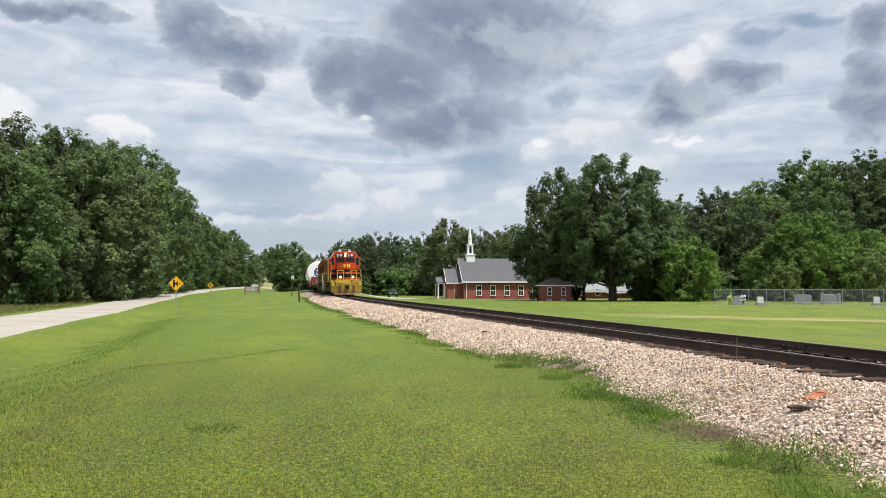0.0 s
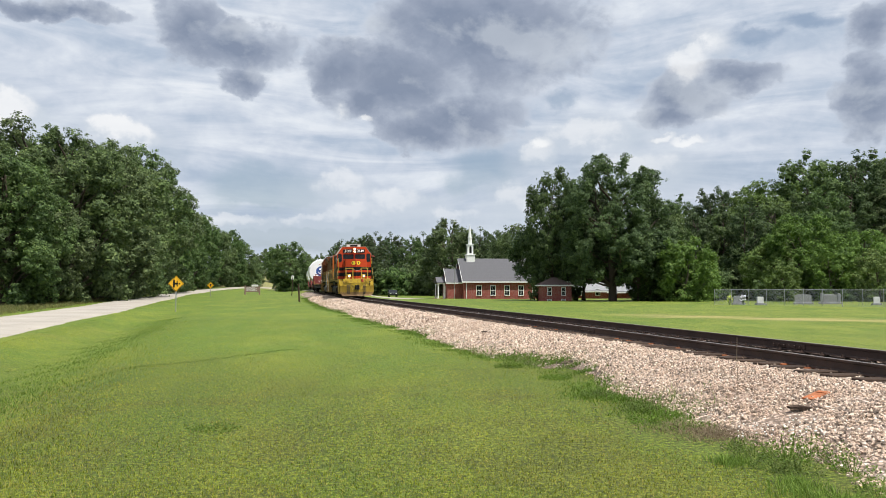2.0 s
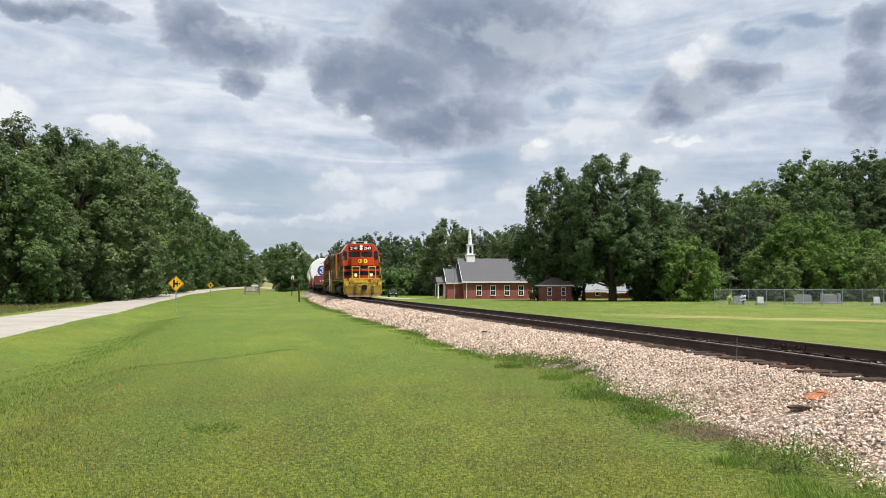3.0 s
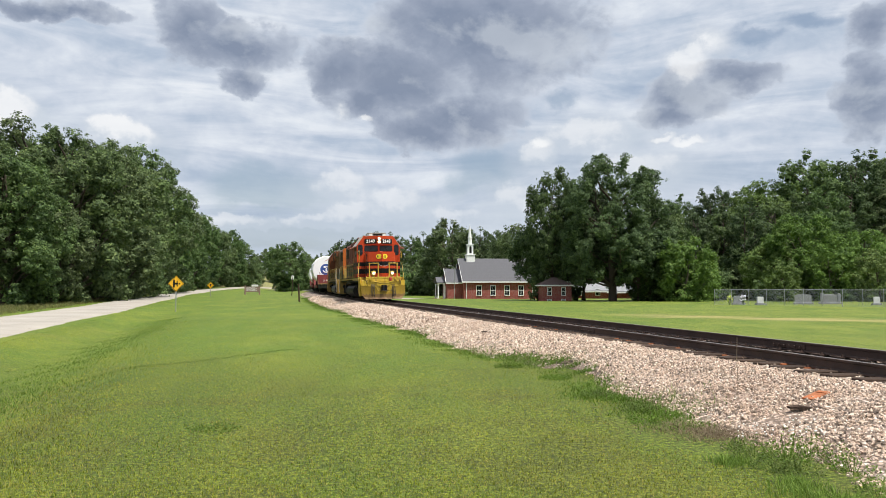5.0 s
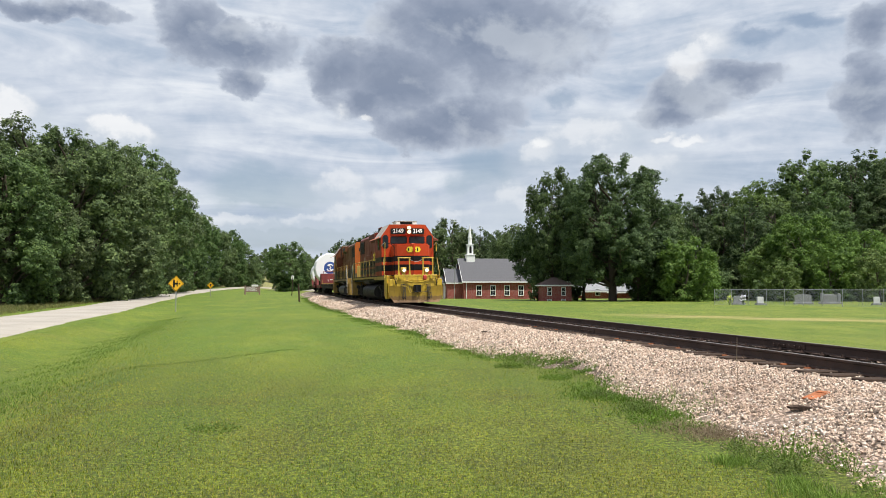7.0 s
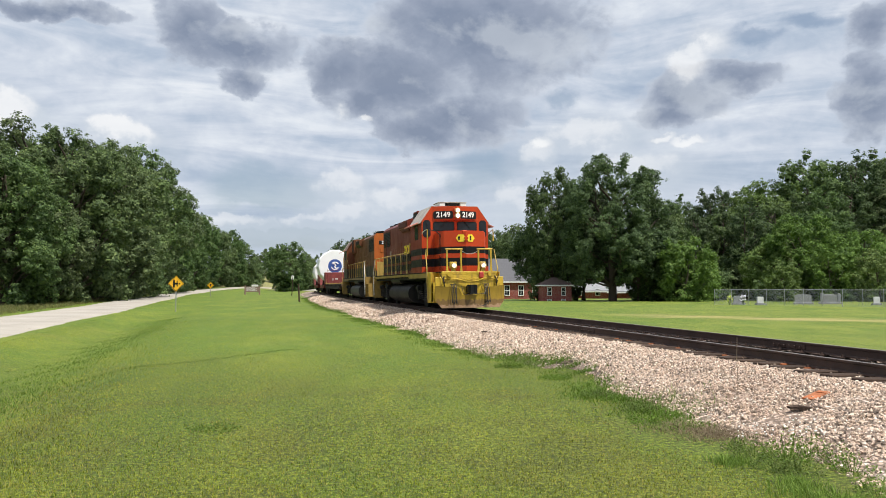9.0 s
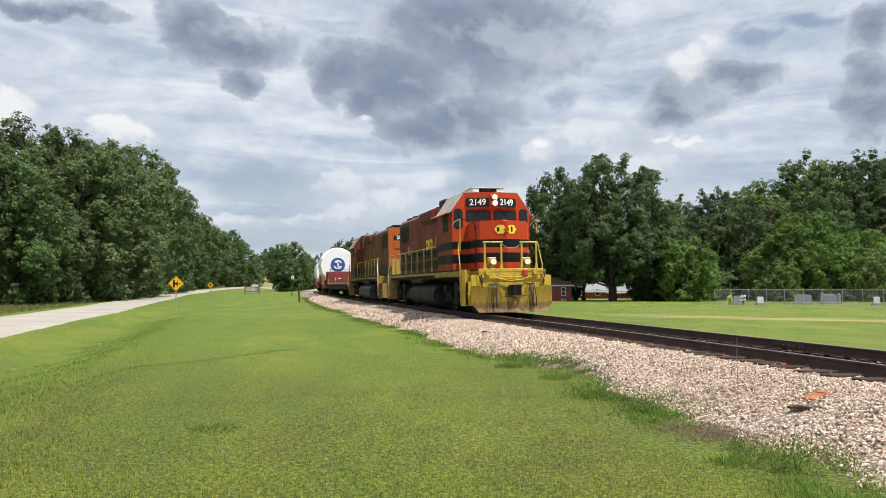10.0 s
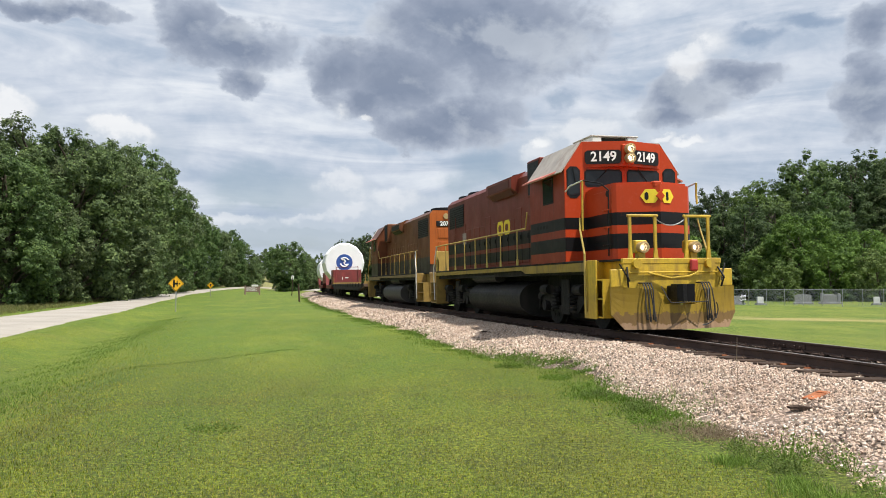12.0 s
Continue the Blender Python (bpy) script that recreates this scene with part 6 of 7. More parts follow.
        for u0, u1 in ((0.42, 0.68),):
            bm = B()
            panel(bm, a, b, u0 - 0.02, u1 + 0.02, 3.10, 3.76, -0.01, 0.012)
            fr = part("side_window_frame", bm, TANKGREY, cab)
            bm = B()
            panel(bm, a, b, u0, u1, 3.14, 3.72, -0.01, 0.017)
            part("side_window", bm, GLASS, fr)
        bm = B()
        q = [(s * (cw + 0.02), 3.88), (s * (cw + 0.42), 3.70), (s * (cw + 0.42), 3.66), (s * (cw + 0.02), 3.84)]
        prism(bm, q, 4.3, 5.7, 0)
        part("sunshade", bm, AWNING, cab, "faded red sunshade")
    bm = B()
    span(bm, (4.7, -0.66, rf + 0.22), (5.82, 0.66, rf + 0.25), 0.01)
    span(bm, (4.8, -0.42, rf + 0.03), (5.70, 0.42, rf + 0.22), 0.02)
    ac = part("air_conditioner", bm, BEIGE, cab, "beige roof air conditioner")
    for y in (-0.62, 0.36):
        bm = B()
        span(bm, (4.8, y, rf + 0.03), (5.80, y + 0.26, rf + 0.22), 0.015)
        part("side_duct", bm, SILVER, ac, "white side duct")
    bm = B()
    span(bm, (5.70, -0.34, rf + 0.06), (5.712, 0.34, rf + 0.20))
    part("grille", bm, TANKGREY, ac, "dark grille")
    for k in (-0.5, -0.1, 0.4):
        bm = B()
        cyl(bm, (3.85, k, rf + 0.14), (4.2, k, rf + 0.14), 0.03, 8, 0.07)
        part("horn", bm, GALV, cab)
    bm = B()
    span(bm, (6.30, -0.16, 3.95), (6.50, 0.16, 4.46), 0.03)
    part("headlight_housing", bm, body, cab)
    for z in (4.33, 4.10):
        lamp(cab, 6.66, 0, z, 0.09, 0.12, GLOW if first else None, "round headlight")
    for (a, b), u0, u1 in ((wa, 0.62, 0.30), (wb, 0.34, 0.62), (oa, 0.42, 0.60)):
        bm = B()
        tube(bm, [facet(a, b, u0, 3.88, 0.05), facet(a, b, u1, 3.56, 0.03)], 0.010, 5)
        part("wiper", bm, BLACK, cab)
    # nose
    nw = 0.98
    bm = B()
    prism(bm, [(6.10, -nw), (7.50, -nw), (7.58, -nw + 0.08), (7.93, 0.0), (7.58, nw - 0.08), (7.50, nw), (6.10, nw)], 1.61, 3.36, 2)
    bmesh.ops.bevel(bm, geom=[e for e in bm.edges if all(v.co.z > 3.3 for v in e.verts)], offset=0.06, segments=2, affect="EDGES")
    nose = part("nose", bm, body, ob)
    bm = B()
    span(bm, (6.60, -nw - 0.012, 2.05), (7.30, -nw + 0.02, 3.2), 0.01)
    part("nose_door", bm, body, nose)
    bm = B()
    cyl(bm, (7.30, -nw - 0.015, 3.13), (7.30, -nw + 0.02, 3.13), 0.07, 12)
    part("port", bm, BLACK, nose)
    bm = B()
    box(bm, (7.82, -0.04, 3.30), (0.18, 0.22, 0.14), 0.03)
    part("nose_bracket", bm, body, nose)
    if first:
        na, nb2 = ((7.58, -nw + 0.08), (7.93, 0.0)), ((7.93, 0.0), (7.58, nw - 0.08))
        bm = B()
        for (a, b), u0, u1 in ((na, 0.54, 1.0), (nb2, 0.0, 0.46)):
            h = 0.155
            mid = 3.03
            um = (u0 + u1) / 2
            pts = [(u0, mid), (u0 + 0.12, mid + h), (u1 - 0.12, mid + h), (u1, mid), (u1 - 0.12, mid - h), (u0 + 0.12, mid - h)]
            lo, hi = [bm.verts.new(facet(a, b, u, z, 0.004)) for u, z in pts], [bm.verts.new(facet(a, b, u, z, 0.014)) for u, z in pts]
            fs = [bm.faces.new(hi), bm.faces.new(lo)] + [bm.faces.new((lo[i], lo[(i + 1) % 6], hi[(i + 1) % 6], hi[i])) for i in range(6)]
            bmesh.ops.recalc_face_normals(bm, faces=fs)
        lg = part("emblem", bm, LOGO, nose, "yellow hexagonal railway emblem")
        bm = B()
        panel(bm, *na, 0.64, 0.73, 2.94, 3.12, 0.013, 0.019, 0.035)
        part("emblem_mark", bm, BLACK, lg)
        bm = B()
        panel(bm, *nb2, 0.19, 0.27, 2.93, 3.13, 0.013, 0.019, 0.02)
        part("emblem_mark", bm, BLACK, lg)
        bm = B()
        prism(bm, [(-0.10, 3.03), (0, 3.15), (0.10, 3.03), (0, 2.91)], 7.90, 7.955, 0)
        part("emblem_diamond", bm, body, lg, "orange-red diamond")
    for z in (1.95, 2.35, 2.75):
        bm = B()
        tube(bm, [(7.15, -nw - 0.01, z), (7.15, -nw - 0.07, z), (7.45, -nw - 0.07, z), (7.45, -nw - 0.01, z)], 0.012, 5)
        part("nose_grab", bm, body, nose)
    # front platform rails
    rails = [(8.22, -0.32, -0.93), (8.22, 0.44, 0.99)]
    if first:
        for x, y0, y1 in rails:
            bm = B()
            for y in (y0, y1):
                box(bm, (x, y, 2.08), (0.05, 0.07, 0.95), 0.01)
                prism(bm, [(y - 0.06, 1.61), (y + 0.06, 1.61), (y + 0.03, 1.85), (y - 0.03, 1.85)], x - 0.02, x + 0.02, 0)
            box(bm, (x, (y0 + y1) / 2, 2.55), (0.06, abs(y1 - y0) + 0.14, 0.06), 0.015)
            part("end_handrail", bm, YELLOW, ob, "yellow end handrail")
        bm = B()
        pts = [(8.22, y + 0.06, 2.5 - 0.16 * (1 - (y / 0.38) ** 2)) for y in np.linspace(-0.38, 0.38, 9)]
        tube(bm, pts, 0.014, 5)
        part("safety_chain", bm, GALV, ob)
    # pilot, step wells
    for end in (1, -1):
        pm = YELLOW if first and end > 0 else DULLYELLOW
        bm = B()
        span(bm, (end * 8.30, -1.18, 0.62) if end > 0 else (-8.36, -1.18, 0.62), (8.36, 1.18, 1.61) if end > 0 else (-8.30, 1.18, 1.61), 0.01)
        span(bm, (8.285, -1.20, 1.50) if end > 0 else (-8.37, -1.20, 1.50), (8.37, 1.20, 1.615) if end > 0 else (-8.285, 1.20, 1.615), 0.01)
        part("pilot_plate", bm, pm, ob, "yellow pilot plate" if first else "")
        for s in (-1, 1):
            bm = B()
            x0, x1 = (7.12, 7.17) if end > 0 else (-7.17, -7.12)
            span(bm, (x0, min(s * 1.02, s * 1.53), 0.30), (x1, max(s * 1.02, s * 1.53), 1.60), 0.006)
            x0, x1 = (7.17, 8.3) if end > 0 else (-8.3, -7.17)
            span(bm, (x0, min(s * 1.0, s * 1.04), 0.32), (x1, max(s * 1.0, s * 1.04), 1.60), 0.006)
            span(bm, (x1 - 0.38, min(s * 1.04, s * 1.47), 0.33) if end > 0 else (x0, min(s * 1.04, s * 1.47), 0.33), (x1 - 0.34, max(s * 1.04, s * 1.47), 1.18) if end > 0 else (x0 + 0.04, max(s * 1.04, s * 1.47), 1.18))
            well = part("step_well", bm, pm, ob, "yellow corner steps" if first else "")
            for z in (0.32, 0.72, 1.14):
                bm = B()
                span(bm, (x0 + 0.02, min(s * 1.04, s * 1.48), z), (x1 - (0.35 if end > 0 else 0), max(s * 1.04, s * 1.48), z + 0.035), 0.005)
                part("step", bm, pm, well)
            if first and end > 0:
                bm = B()
                span(bm, (7.175, min(s * 1.49, s * 1.53), 0.30), (7.74, max(s * 1.49, s * 1.53), 1.60), 0.006)
                part("side_plate", bm, pm, well)
            bm = B()
            xr = end * 7.28
            tube(bm, [(xr, s * 1.56, 0.45), (xr, s * 1.58, 1.3), (xr + end * 0.02, s * 1.58, 1.75), (xr - end * 0.25, s * 1.56, 2.35), (xr - end * 0.30, s * 1.53, 2.60)], 0.022, 6)
            part("grab_iron", bm, railmat if end > 0 else SILVER, ob, "" if end > 0 else "white curved grab iron")
    # coupler, hoses
    for end in (1, -1):
        bm = B()
        span(bm, (8.36, -0.16, 0.72) if end > 0 else (-8.62, -0.16, 0.72), (8.62, 0.16, 1.02) if end > 0 else (-8.36, 0.16, 1.02), 0.02)
        prism(bm, [(end * 8.55, -0.17), (end * 8.85, -0.20), (end * 8.98, -0.13), (end * 8.88, 0.02), (end * 8.96, 0.15), (end * 8.8, 0.20), (end * 8.55, 0.17)], 0.68, 1.05, 2)
        part("coupler", bm, BLACK, ob, "black knuckle coupler")
    if first:
        for s in (-1, 1):
            for k in range(4):
                y = s * ((0.66 if s < 0 else 0.56) + 0.062 * k)
                bend = 0.025 * math.sin(k * 2.1 + s)
                bm = B()
                tube(bm, [(8.37, y, 1.08), (8.58, y, 1.08), (8.68, y, 0.93), (8.73, y + bend, 0.62), (8.76, y + bend * 0.5, 0.34 + 0.04 * (k % 2))], 0.015, 6)
                hose = part("air_hose", bm, HOSE, ob, "black air hose hanging from the pilot")
                bm = B()
                cyl(bm, (8.76, y + bend * 0.5, 0.37 + 0.04 * (k % 2)), (8.77, y + bend * 0.5, 0.27 + 0.04 * (k % 2)), 0.026, 8)
                part("hose_coupling", bm, TANKGREY, hose, "steel hose coupling")
            bm = B()
            tube(bm, [(8.38, s * 1.10, 1.42), (8.52, s * 1.16, 1.20), (8.46, s * 1.12, 0.98)], 0.022, 6)
            tube(bm, [(8.38, s * 1.28, 1.50), (8.50, s * 1.10, 1.12)], 0.016, 6)
            part("cut_lever", bm, BLACK, ob)
            bm = B()
            box(bm, (8.06, s * 0.64, 1.88), (0.22, 0.30, 0.28), 0.02)
            box(bm, (8.12, s * 0.64, 1.68), (0.16, 0.16, 0.14))
            dl = part("ditch_light", bm, YELLOW, ob, "yellow ditch light housing")
            lamp(dl, 8.32, s * 0.64, 1.86, 0.092, 0.13, DIMGLOW, "round ditch light")
            bm = B()
            cyl(bm, (8.36, s * 0.88, 1.50), (8.46, s * 0.88, 1.50), 0.105, 16)
            part("receptacle", bm, YELLOW, ob)
            bm = B()
            span(bm, (8.30, min(s * 1.04, s * 1.48), 1.0), (8.36, max(s * 1.04, s * 1.48), 1.38), 0.015)
            part("end_plate", bm, YELLOW, ob)
        bm = B()
        box(bm, (8.40, 0.50, 1.46), (0.08, 0.19, 0.26), 0.03)
        part("marker", bm, plain("red tag", (0.45, 0.04, 0.03), 0.5), ob, "red painted bracket")
        bm = B()
        tube(bm, [(8.42, -0.62, 1.30), (8.46, -0.1, 1.18), (8.46, 0.35, 1.22), (8.42, 0.62, 1.32)], 0.022, 6)
        tube(bm, [(8.40, -1.15, 1.31), (8.40, 1.15, 1.31)], 0.018, 6)
        part("uncoupling_rod", bm, YELLOW, ob)
        bm = B()
        tube(bm, [(8.6, -0.42, 1.0), (8.92, -0.44, 0.72), (8.95, -0.4, 0.66), (8.97, 0.45, 0.68), (8.75, 0.62, 1.0)], 0.010, 6)
        pts = [(8.95, 0.28 + 0.42 * math.sin(a), 0.52 - 0.34 * math.cos(a)) for a in np.linspace(0.1, 2.0, 10)]
        tube(bm, pts, 0.013, 6)
        part("mu_cable", bm, HOSE, ob)
        # plow
        bm = B()
        for s in (-1, 1):
            a, b = Vector((8.42, s * 1.50)), Vector((8.86, 0.0))

            def at(y, z, out):
                q = a.lerp(b, 1 - y / 1.5)
                curl = 0.10 * (1 - z / 0.98) ** 2 + 0.10 * max(0, (z - 0.6)) ** 2 - 0.06
                return Vector((q.x + curl + out, s * y, z))
            cols = [0.0, 0.25, 0.42, 0.55, 0.9, 1.25, 1.5]
            tops = [0.62, 0.62, 0.64, 0.94, 0.97, 1.0, 1.0]
            bots = [0.10, 0.10, 0.10, 0.10, 0.10, 0.10, 0.42]
            nz = 6
            front = [[bm.verts.new(at(y, bo + (tp - bo) * k / nz, 0.0)) for k in range(nz + 1)] for y, tp, bo in zip(cols, tops, bots)]
            rear = [[bm.verts.new(at(y, bo + (tp - bo) * k / nz, -0.03)) for k in range(nz + 1)] for y, tp, bo in zip(cols, tops, bots)]
            fs = []
            for i in range(len(cols) - 1):
                for k in range(nz):
                    fs.append(bm.faces.new((front[i][k], front[i + 1][k], front[i + 1][k + 1], front[i][k + 1])))
                    fs.append(bm.faces.new((rear[i][k], rear[i][k + 1], rear[i + 1][k + 1], rear[i + 1][k])))
                fs.append(bm.faces.new((front[i][nz], front[i + 1][nz], rear[i + 1][nz], rear[i][nz])))
                fs.append(bm.faces.new((front[i][0], rear[i][0], rear[i + 1][0], front[i + 1][0])))
            for k in range(nz):
                fs.append(bm.faces.new((front[-1][k], rear[-1][k], rear[-1][k + 1], front[-1][k + 1])))
            bmesh.ops.recalc_face_normals(bm, faces=fs)
        part("snow_plow", bm, PLOWPAINT, ob, "yellow snow plow with dusty scraped edge")
    # side handrails
    for s in (-1, 1):
        bm = B()
        tube(bm, [(-7.2, s * 1.5, 2.62), (3.3, s * 1.5, 2.62), (3.5, s * 1.52, 3.05)], 0.022, 6)
        part("handrail", bm, railmat, ob, "yellow handrail" if first else "")
        for x in (-7.0, -5.6, -4.2, -2.9, -1.6, -0.3, 1.1, 2.6):
            bm = B()
            box(bm, (x, s * 1.5, 2.10), (0.036, 0.026, 1.04))
            prism(bm, [(x - 0.07, 1.60), (x + 0.07, 1.60), (x + 0.03, 1.8), (x - 0.03, 1.8)], s * 1.5 - 0.02, s * 1.5 + 0.02, 1)
            part("stanchion", bm, railmat, ob)
        bm = B()
        tube(bm, [(6.2, s * 1.54, 3.30), (6.45, s * 1.54, 3.40), (7.05, s * 1.48, 3.46)], 0.02, 6)
        part("cab_rail", bm, SILVER, ob)
        bm = B()
        tube(bm, [(7.05, s * 1.48, 3.46), (7.05, s * 1.5, 2.3)] if s < 0 or not first else [(7.05, 1.48, 3.46), (7.0, 1.50, 3.2), (7.06, 1.48, 2.95)], 0.026, 6)
        part("grab_post", bm, YELLOW if first else railmat, ob, "yellow upright grab rail")
        if s < 0 or not first:
            bm = B()
            tube(bm, [(7.05, s * 1.48, 3.46), (7.4, s * 1.2, 3.36), (7.45, s * 1.03, 3.2), (7.4, s * 1.03, 1.7)], 0.016, 6)
            part("nose_rail", bm, BLACK, ob)
    if first:
        bm = B()
        panel(bm, (-0.8, -hw), (0.5, -hw), 0.0, 0.42, 2.66, 3.12, 0.004, 0.03, 0.10)
        panel(bm, (-0.8, -hw), (0.5, -hw), 0.52, 0.94, 2.66, 3.12, 0.004, 0.03, 0.10)
        em = part("side_emblem", bm, LOGO, ob, "worn yellow railway emblem on the hood side")
        bm = B()
        panel(bm, (-0.8, -hw), (0.5, -hw), 0.10, 0.32, 2.78, 3.0, 0.03, 0.036, 0.06)
        part("emblem_mark", bm, hoodmat, em)
        bm = B()
        panel(bm, (-0.8, -hw), (0.5, -hw), 0.62, 0.84, 2.78, 3.0, 0.03, 0.036, 0.06)
        part("emblem_mark", bm, hoodmat, em)
        bm = B()
        panel(bm, (-5.2, -hw), (-4.2, -hw), 0.1, 0.6, 2.60, 3.02, 0.006, 0.018)
        part("notice_plate", bm, STENCIL, ob, "grey stencilled plate")
        bm = B()
        for k in range(4):
            panel(bm, (4.2, -cw), (5.2, -cw), 0.1 + 0.2 * k, 0.22 + 0.2 * k, 2.49, 2.58, 0.003, 0.008)
        part("cab_lettering", bm, TANKGREY, ob, "unreadable pale letters")
    else:
        bm = B()
        panel(bm, (-5.2, -hw), (-4.2, -hw), 0.1, 0.6, 2.55, 3.1, 0.006, 0.018)
        part("notice_plate", bm, STENCIL, ob)
        bm = B()
        span(bm, (-8.36, -0.9, 1.62), (-8.30, -0.3, 2.55), 0.01)
        part("end_handrail", bm, railmat, ob)
        bm = B()
        span(bm, (-8.36, 0.3, 1.62), (-8.30, 0.9, 2.55), 0.01)
        part("end_handrail", bm, railmat, ob)
    for k, x in enumerate((3.4, -6.2)):
        bm = B()
        tube(bm, [(x, -hw - 0.03, 2.75), (x + 0.25, -hw - 0.06, 3.7)], 0.014, 5)
        part("conduit", bm, hoodmat, ob)
    bm = B()
    span(bm, (-7.2, -1.50, 1.62), (-6.9, -1.46, 2.1), 0.01)
    part("step_light_box", bm, sillmat, ob)
    # tank, reservoirs
    bm = B()
    prism(bm, [(1.42 * math.copysign(abs(math.cos(a)) ** 0.7, math.cos(a)), 0.64 + 0.55 * math.copysign(abs(math.sin(a)) ** 0.8, math.sin(a))) for a in np.linspace(0, 2 * math.pi, 49)[:-1]], -2.7, 2.5, 0)
    part("fuel_tank", bm, TANKGREY if first else plain("pale dusty tank", (0.045, 0.042, 0.040), 0.6, 0, 0.3), ob, "dusty fuel tank")
    for s in (-1, 1):
        bm = B()
        cyl(bm, (-2.3, s * 1.22, 1.32), (0.2, s * 1.22, 1.32), 0.19, 16)
        part("air_reservoir", bm, TANKGREY, ob)
    blomberg(ob, 5.18, 1)
    blomberg(ob, -5.18, -1)
    return ob


def freight_truck(parent, x):
    bm = B()
    for s in (-1, 1):
        prism(bm, [(x - 1.15, 0.55), (x - 0.95, 0.68), (x - 0.3, 0.82), (x + 0.3, 0.82), (x + 0.95, 0.68), (x + 1.15, 0.55), (x + 1.1, 0.4), (x + 0.7, 0.42), (x + 0.3, 0.22), (x - 0.3, 0.22), (x - 0.7, 0.42), (x - 1.1, 0.4)], min(s * 0.96, s * 1.08), max(s * 0.96, s * 1.08), 1)
    box(bm, (x, 0, 0.6), (0.4, 2.0, 0.3))
    part("truck_frame", bm, CHASSIS, parent)
    for wx in (-0.88, 0.88):
        wheelset(parent, x + wx, 0.457)


def coupler_pair(parent, half, mat):
    for e in (-1, 1):
        bm = B()
        span(bm, (min(e * half, e * (half + 0.55)), -0.13, 0.7), (max(e * half, e * (half + 0.55)), 0.13, 0.98), 0.02)
        part("coupler", bm, mat, parent)


def idler_flat(half):
    ob = thing("flat_car", "empty low brown flat car coupled behind the locomotives", "flat car", group="freight cars")
    bm = B()
    span(bm, (-half, -1.45, 0.95), (half, 1.45, 1.16), 0.02)
    span(bm, (-half + 2, -0.4, 0.6), (half - 2, 0.4, 0.95))
    part("deck", bm, plain("brown flat deck", (0.12, 0.075, 0.05), 0.8, 0, 0.35), ob)
    for s in (-1, 1):
        bm = B()
        prism(bm, [(-half, 0.98), (-half + 3, 0.7), (half - 3, 0.7), (half, 0.98), (half, 1.14), (-half, 1.14)], s * 1.452, s * 1.49, 1)
        part("side_sill", bm, CHASSIS, ob)
        for x in np.linspace(-half + 0.4, half - 0.4, 14):
            bm = B()
            span(bm, (x - 0.06, s * 1.49 - 0.04, 0.95), (x + 0.06, s * 1.49 + 0.04, 1.2))
            part("stake_pocket", bm, CHASSIS, ob)
    for e in (-1, 1):
        bm = B()
        span(bm, (min(e * half, e * (half - 0.15)), -1.4, 1.16), (max(e * half, e * (half - 0.15)), 1.4, 1.32), 0.01)
        for y in (-1.3, 1.3):
            tube(bm, [(e * (half - 0.1), y, 1.2), (e * (half - 0.1), y, 1.75), (e * (half - 0.5), y, 1.75)], 0.03, 6)
        part("end_stop", bm, DULLYELLOW, ob, "dull yellow end sill and grab irons")
        freight_truck(ob, e * (half - 2.2))
    coupler_pair(ob, half, BLACK)
    return ob


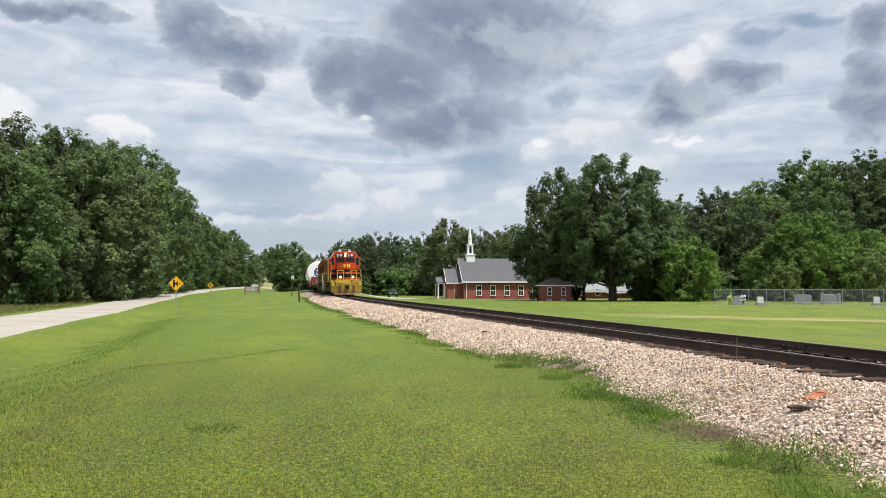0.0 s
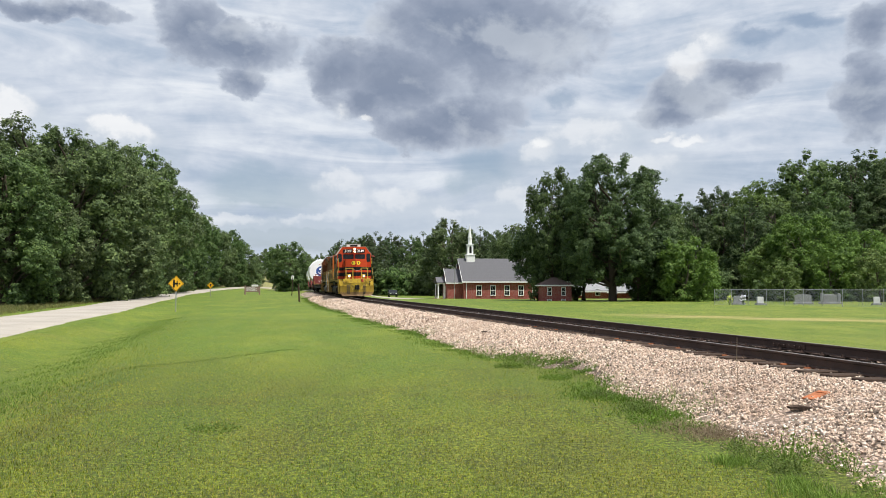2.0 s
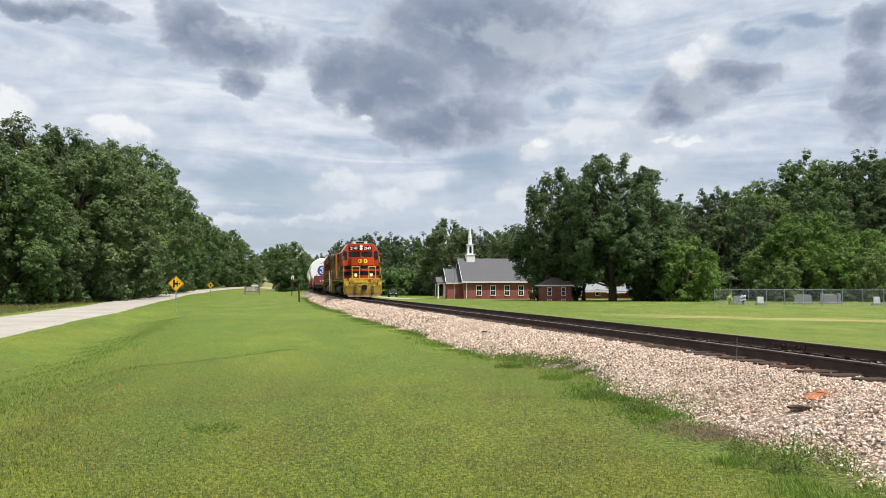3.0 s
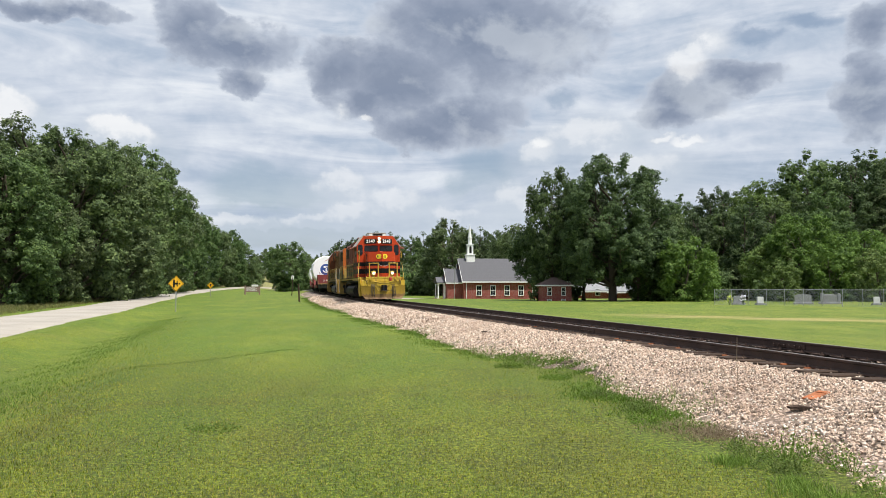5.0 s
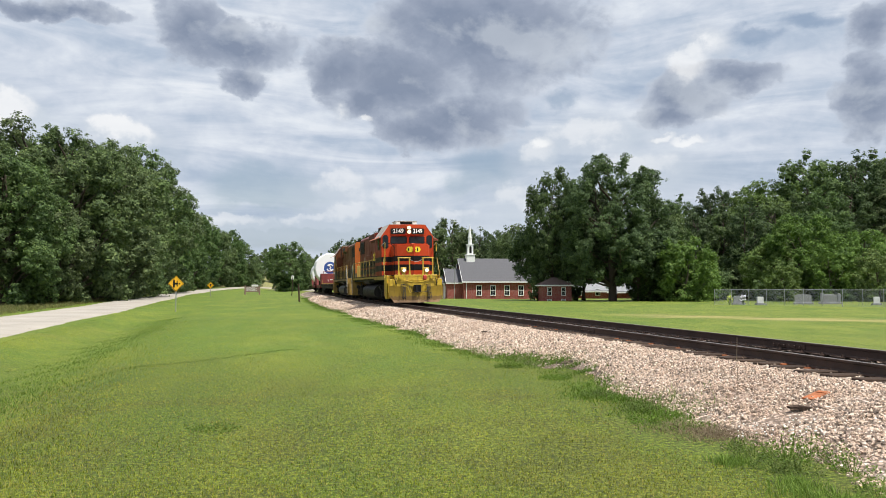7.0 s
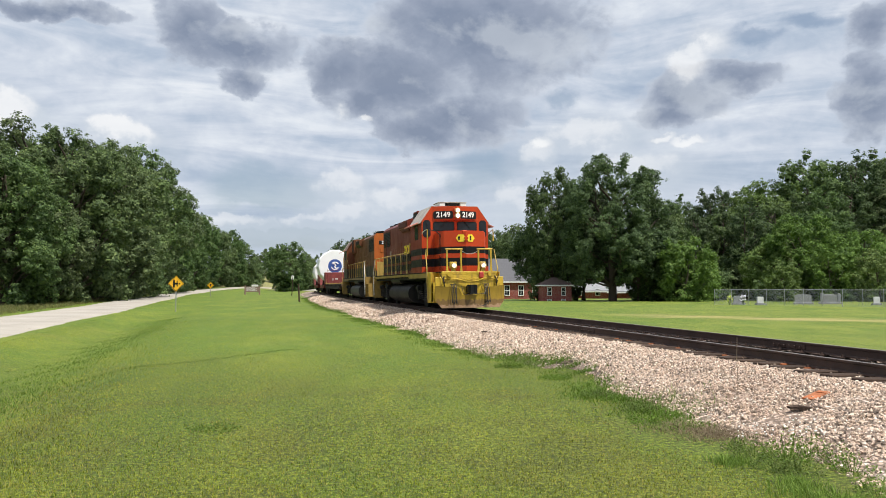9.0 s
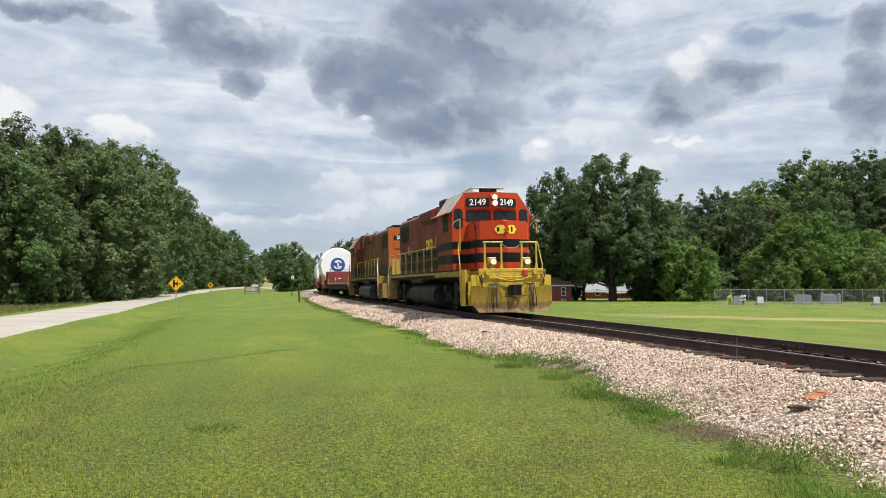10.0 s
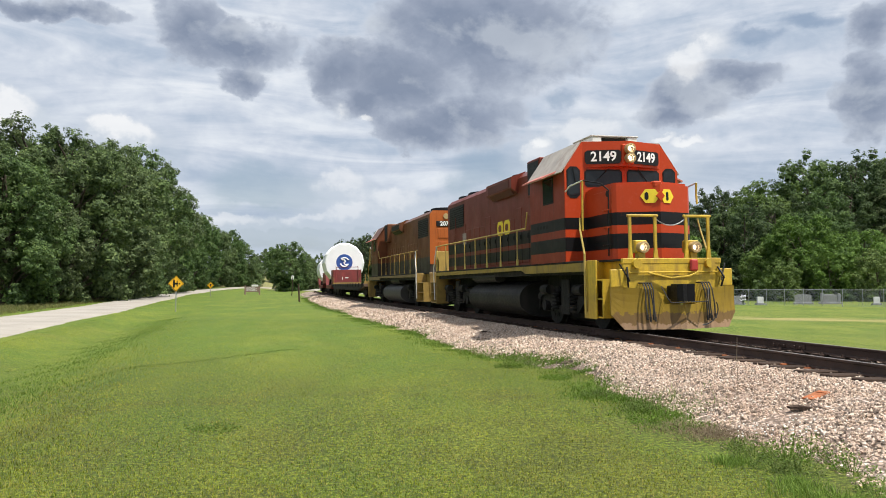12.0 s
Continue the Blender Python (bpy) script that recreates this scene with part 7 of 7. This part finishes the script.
def heavy_flat(half, dia, zc, length, marks, deck=3.0):
    """A red depressed-centre car with a white wrapped cylinder on it."""
    ob = thing("heavy_duty_flat_car", "red depressed-centre heavy freight car", "flat car", group="freight cars")
    bm = B()
    for e in (-1, 1):
        span(bm, (min(e * half, e * (half - deck)), -1.42, 1.30), (max(e * half, e * (half - deck)), 1.42, 2.62), 0.03)
        prism(bm, [(e * (half - deck), 1.30), (e * (half - deck), 2.62), (e * (half - deck - 0.4), 1.1), (e * (half - deck - 0.6), 0.7)], -1.4, 1.4, 1)
    span(bm, (-half + deck + 0.3, -1.4, 0.7), (half - deck - 0.3, 1.4, 1.1), 0.02)
    part("frame", bm, REDCAR, ob)
    for e in (-1, 1):
        bm = B()
        for y in (-1.1, 1.1):
            tube(bm, [(e * (half + 0.03), y, 1.4), (e * (half + 0.03), y, 2.9), (e * (half - 0.8), y, 2.95)], 0.03, 6)
        tube(bm, [(e * (half + 0.03), -1.1, 2.88), (e * (half + 0.03), 1.1, 2.88)], 0.03, 6)
        part("end_rail", bm, REDCAR, ob)
        bm = B()
        panel(bm, (e * half, -e * 1.2) , (e * half, e * 1.2), 0.28, 0.31, 1.6, 1.9, 0.004, 0.012)
        panel(bm, (e * half, -e * 1.2) , (e * half, e * 1.2), 0.40, 0.56, 1.75, 1.87, 0.004, 0.012, 0.05)
        part("stencil", bm, SILVER, ob, "faint white stencils")
        freight_truck(ob, e * (half - 1.5))
        freight_truck(ob, e * (half - 4.0))
        bm = B()
        span(bm, (min(e * half, e * (half - 5)), -0.5, 0.85), (max(e * half, e * (half - 5)), 0.5, 1.35))
        part("span_bolster", bm, CHASSIS, ob)
    coupler_pair(ob, half, BLACK)
    load = thing("wrapped_cylinder", "large white-wrapped machine cylinder with blue round mark" if marks else "smaller white-wrapped machine cylinder", "cargo", group="white cargo")
    bm = B()
    r = dia / 2
    n = 14
    rng = random.Random(int(dia * 10))
    rings = []
    for x, k in ((-length / 2, 0.93), (-length / 2 + 0.3, 1.0), (-length / 4, 0.985), (0, 1.0), (length / 4, 0.985), (length / 2 - 0.3, 1.0), (length / 2, 0.93)):
        rings.append([bm.verts.new((x, math.cos(2 * math.pi * i / n) * r * k * (1 + rng.uniform(-.012, .012)), zc + math.sin(2 * math.pi * i / n) * r * k * (1 + rng.uniform(-.012, .012)))) for i in range(n)])
    for a, b in zip(rings, rings[1:]):
        for i in range(n):
            bm.faces.new((a[i], b[i], b[(i + 1) % n], a[(i + 1) % n]))
    bm.faces.new(rings[0])
    bm.faces.new(rings[-1])
    bmesh.ops.recalc_face_normals(bm, faces=list(bm.faces))
    part("wrapping", bm, WRAP, load, "taut white plastic wrapping")
    bm = B()
    for x in (-length / 3, length / 3):
        prism(bm, [(-1.4, 1.1), (1.4, 1.1), (1.3, zc - r * 0.72), (0.7, zc - r * 0.96), (-0.7, zc - r * 0.96), (-1.3, zc - r * 0.72)], x - 0.3, x + 0.3, 0)
    part("saddle", bm, CHASSIS, load)
    if marks:
        x = length / 2 + 0.004
        bm = B()
        k = 30
        R = r * 0.40
        cyl(bm, (x, 0, zc + 0.05), (x + 0.006, 0, zc + 0.05), R, k)
        mark = part("round_mark", bm, LOGOBLUE, load, "blue round mark")
        bm = B()
        for r0, a0, a1, cy, cz in ((0.56, 0.5, 2.4, 0, 0), (0.52, 3.4, 5.9, 0, 0), (0.24, -1.2, 2.2, -0.18, 0.12), (0.22, 1.6, 5.4, 0.20, -0.10)):
            tube(bm, [(x + 0.008, (cy + r0 * math.cos(k2)) * R, zc + 0.05 + (cz + r0 * math.sin(k2)) * R) for k2 in np.linspace(a0, a1, 9)], 0.085 * R, 6)
        part("mark_pattern", bm, WRAP, mark, "white scrolls in the mark")
    return ob, load


SPEED = 5.28
S_FRONT = -0.3      # cab front of the first locomotive at twelve seconds
loco_a = locomotive(True)
loco_b = locomotive(False)
flat = idler_flat(13.3)
heavy_a, load_a = heavy_flat(9.0, 4.3, 3.42, 5.0, True)
heavy_b, load_b = heavy_flat(9.0, 3.8, 3.05, 6.0, False)
# each thing, how far its middle is behind the first cab front, and whether it runs backwards
TRAIN = [(loco_a, 5.9, False), (loco_b, 5.9 + 18.05, True), (flat, 5.9 + 27.1 + 13.6, False), (heavy_a, 60.4 + 9.0, False), (load_a, 64.0 + 2.5, False), (heavy_b, 79.4 + 9.0, False), (load_b, 84.0 + 3.0, False)]


def train_pose(s, back):
    d = line_dir(s)
    q = on_track(s, 0, CANT / 2)
    turn = math.atan2(-d.y, -d.x) + (math.pi if back else 0)
    lean = math.atan(CANT / 1.5) * (-1 if back else 1)
    return Matrix.Translation(q) @ Matrix.Rotation(turn, 4, "Z") @ Matrix.Rotation(lean, 4, "X")


def behind(t):
    """Metres by which the train is short of its last place."""
    return SPEED * (12.0 - t)


def motions():
    for ob, s, back in TRAIN:
        walk(ob, [(t, train_pose(S_FRONT + s + behind(t), back)) for t in np.arange(0, 12.01, 0.5)])
    for ob, x, r in WHEELS:
        owner = ob.parent
        sign = -1 if owner is loco_b else 1
        walk(ob, [(t, Matrix.Translation((x, 0, r)) @ Matrix.Rotation(-sign * behind(t) / r, 4, "Y")) for t in np.arange(0, 12.01, 0.1)])


motions()
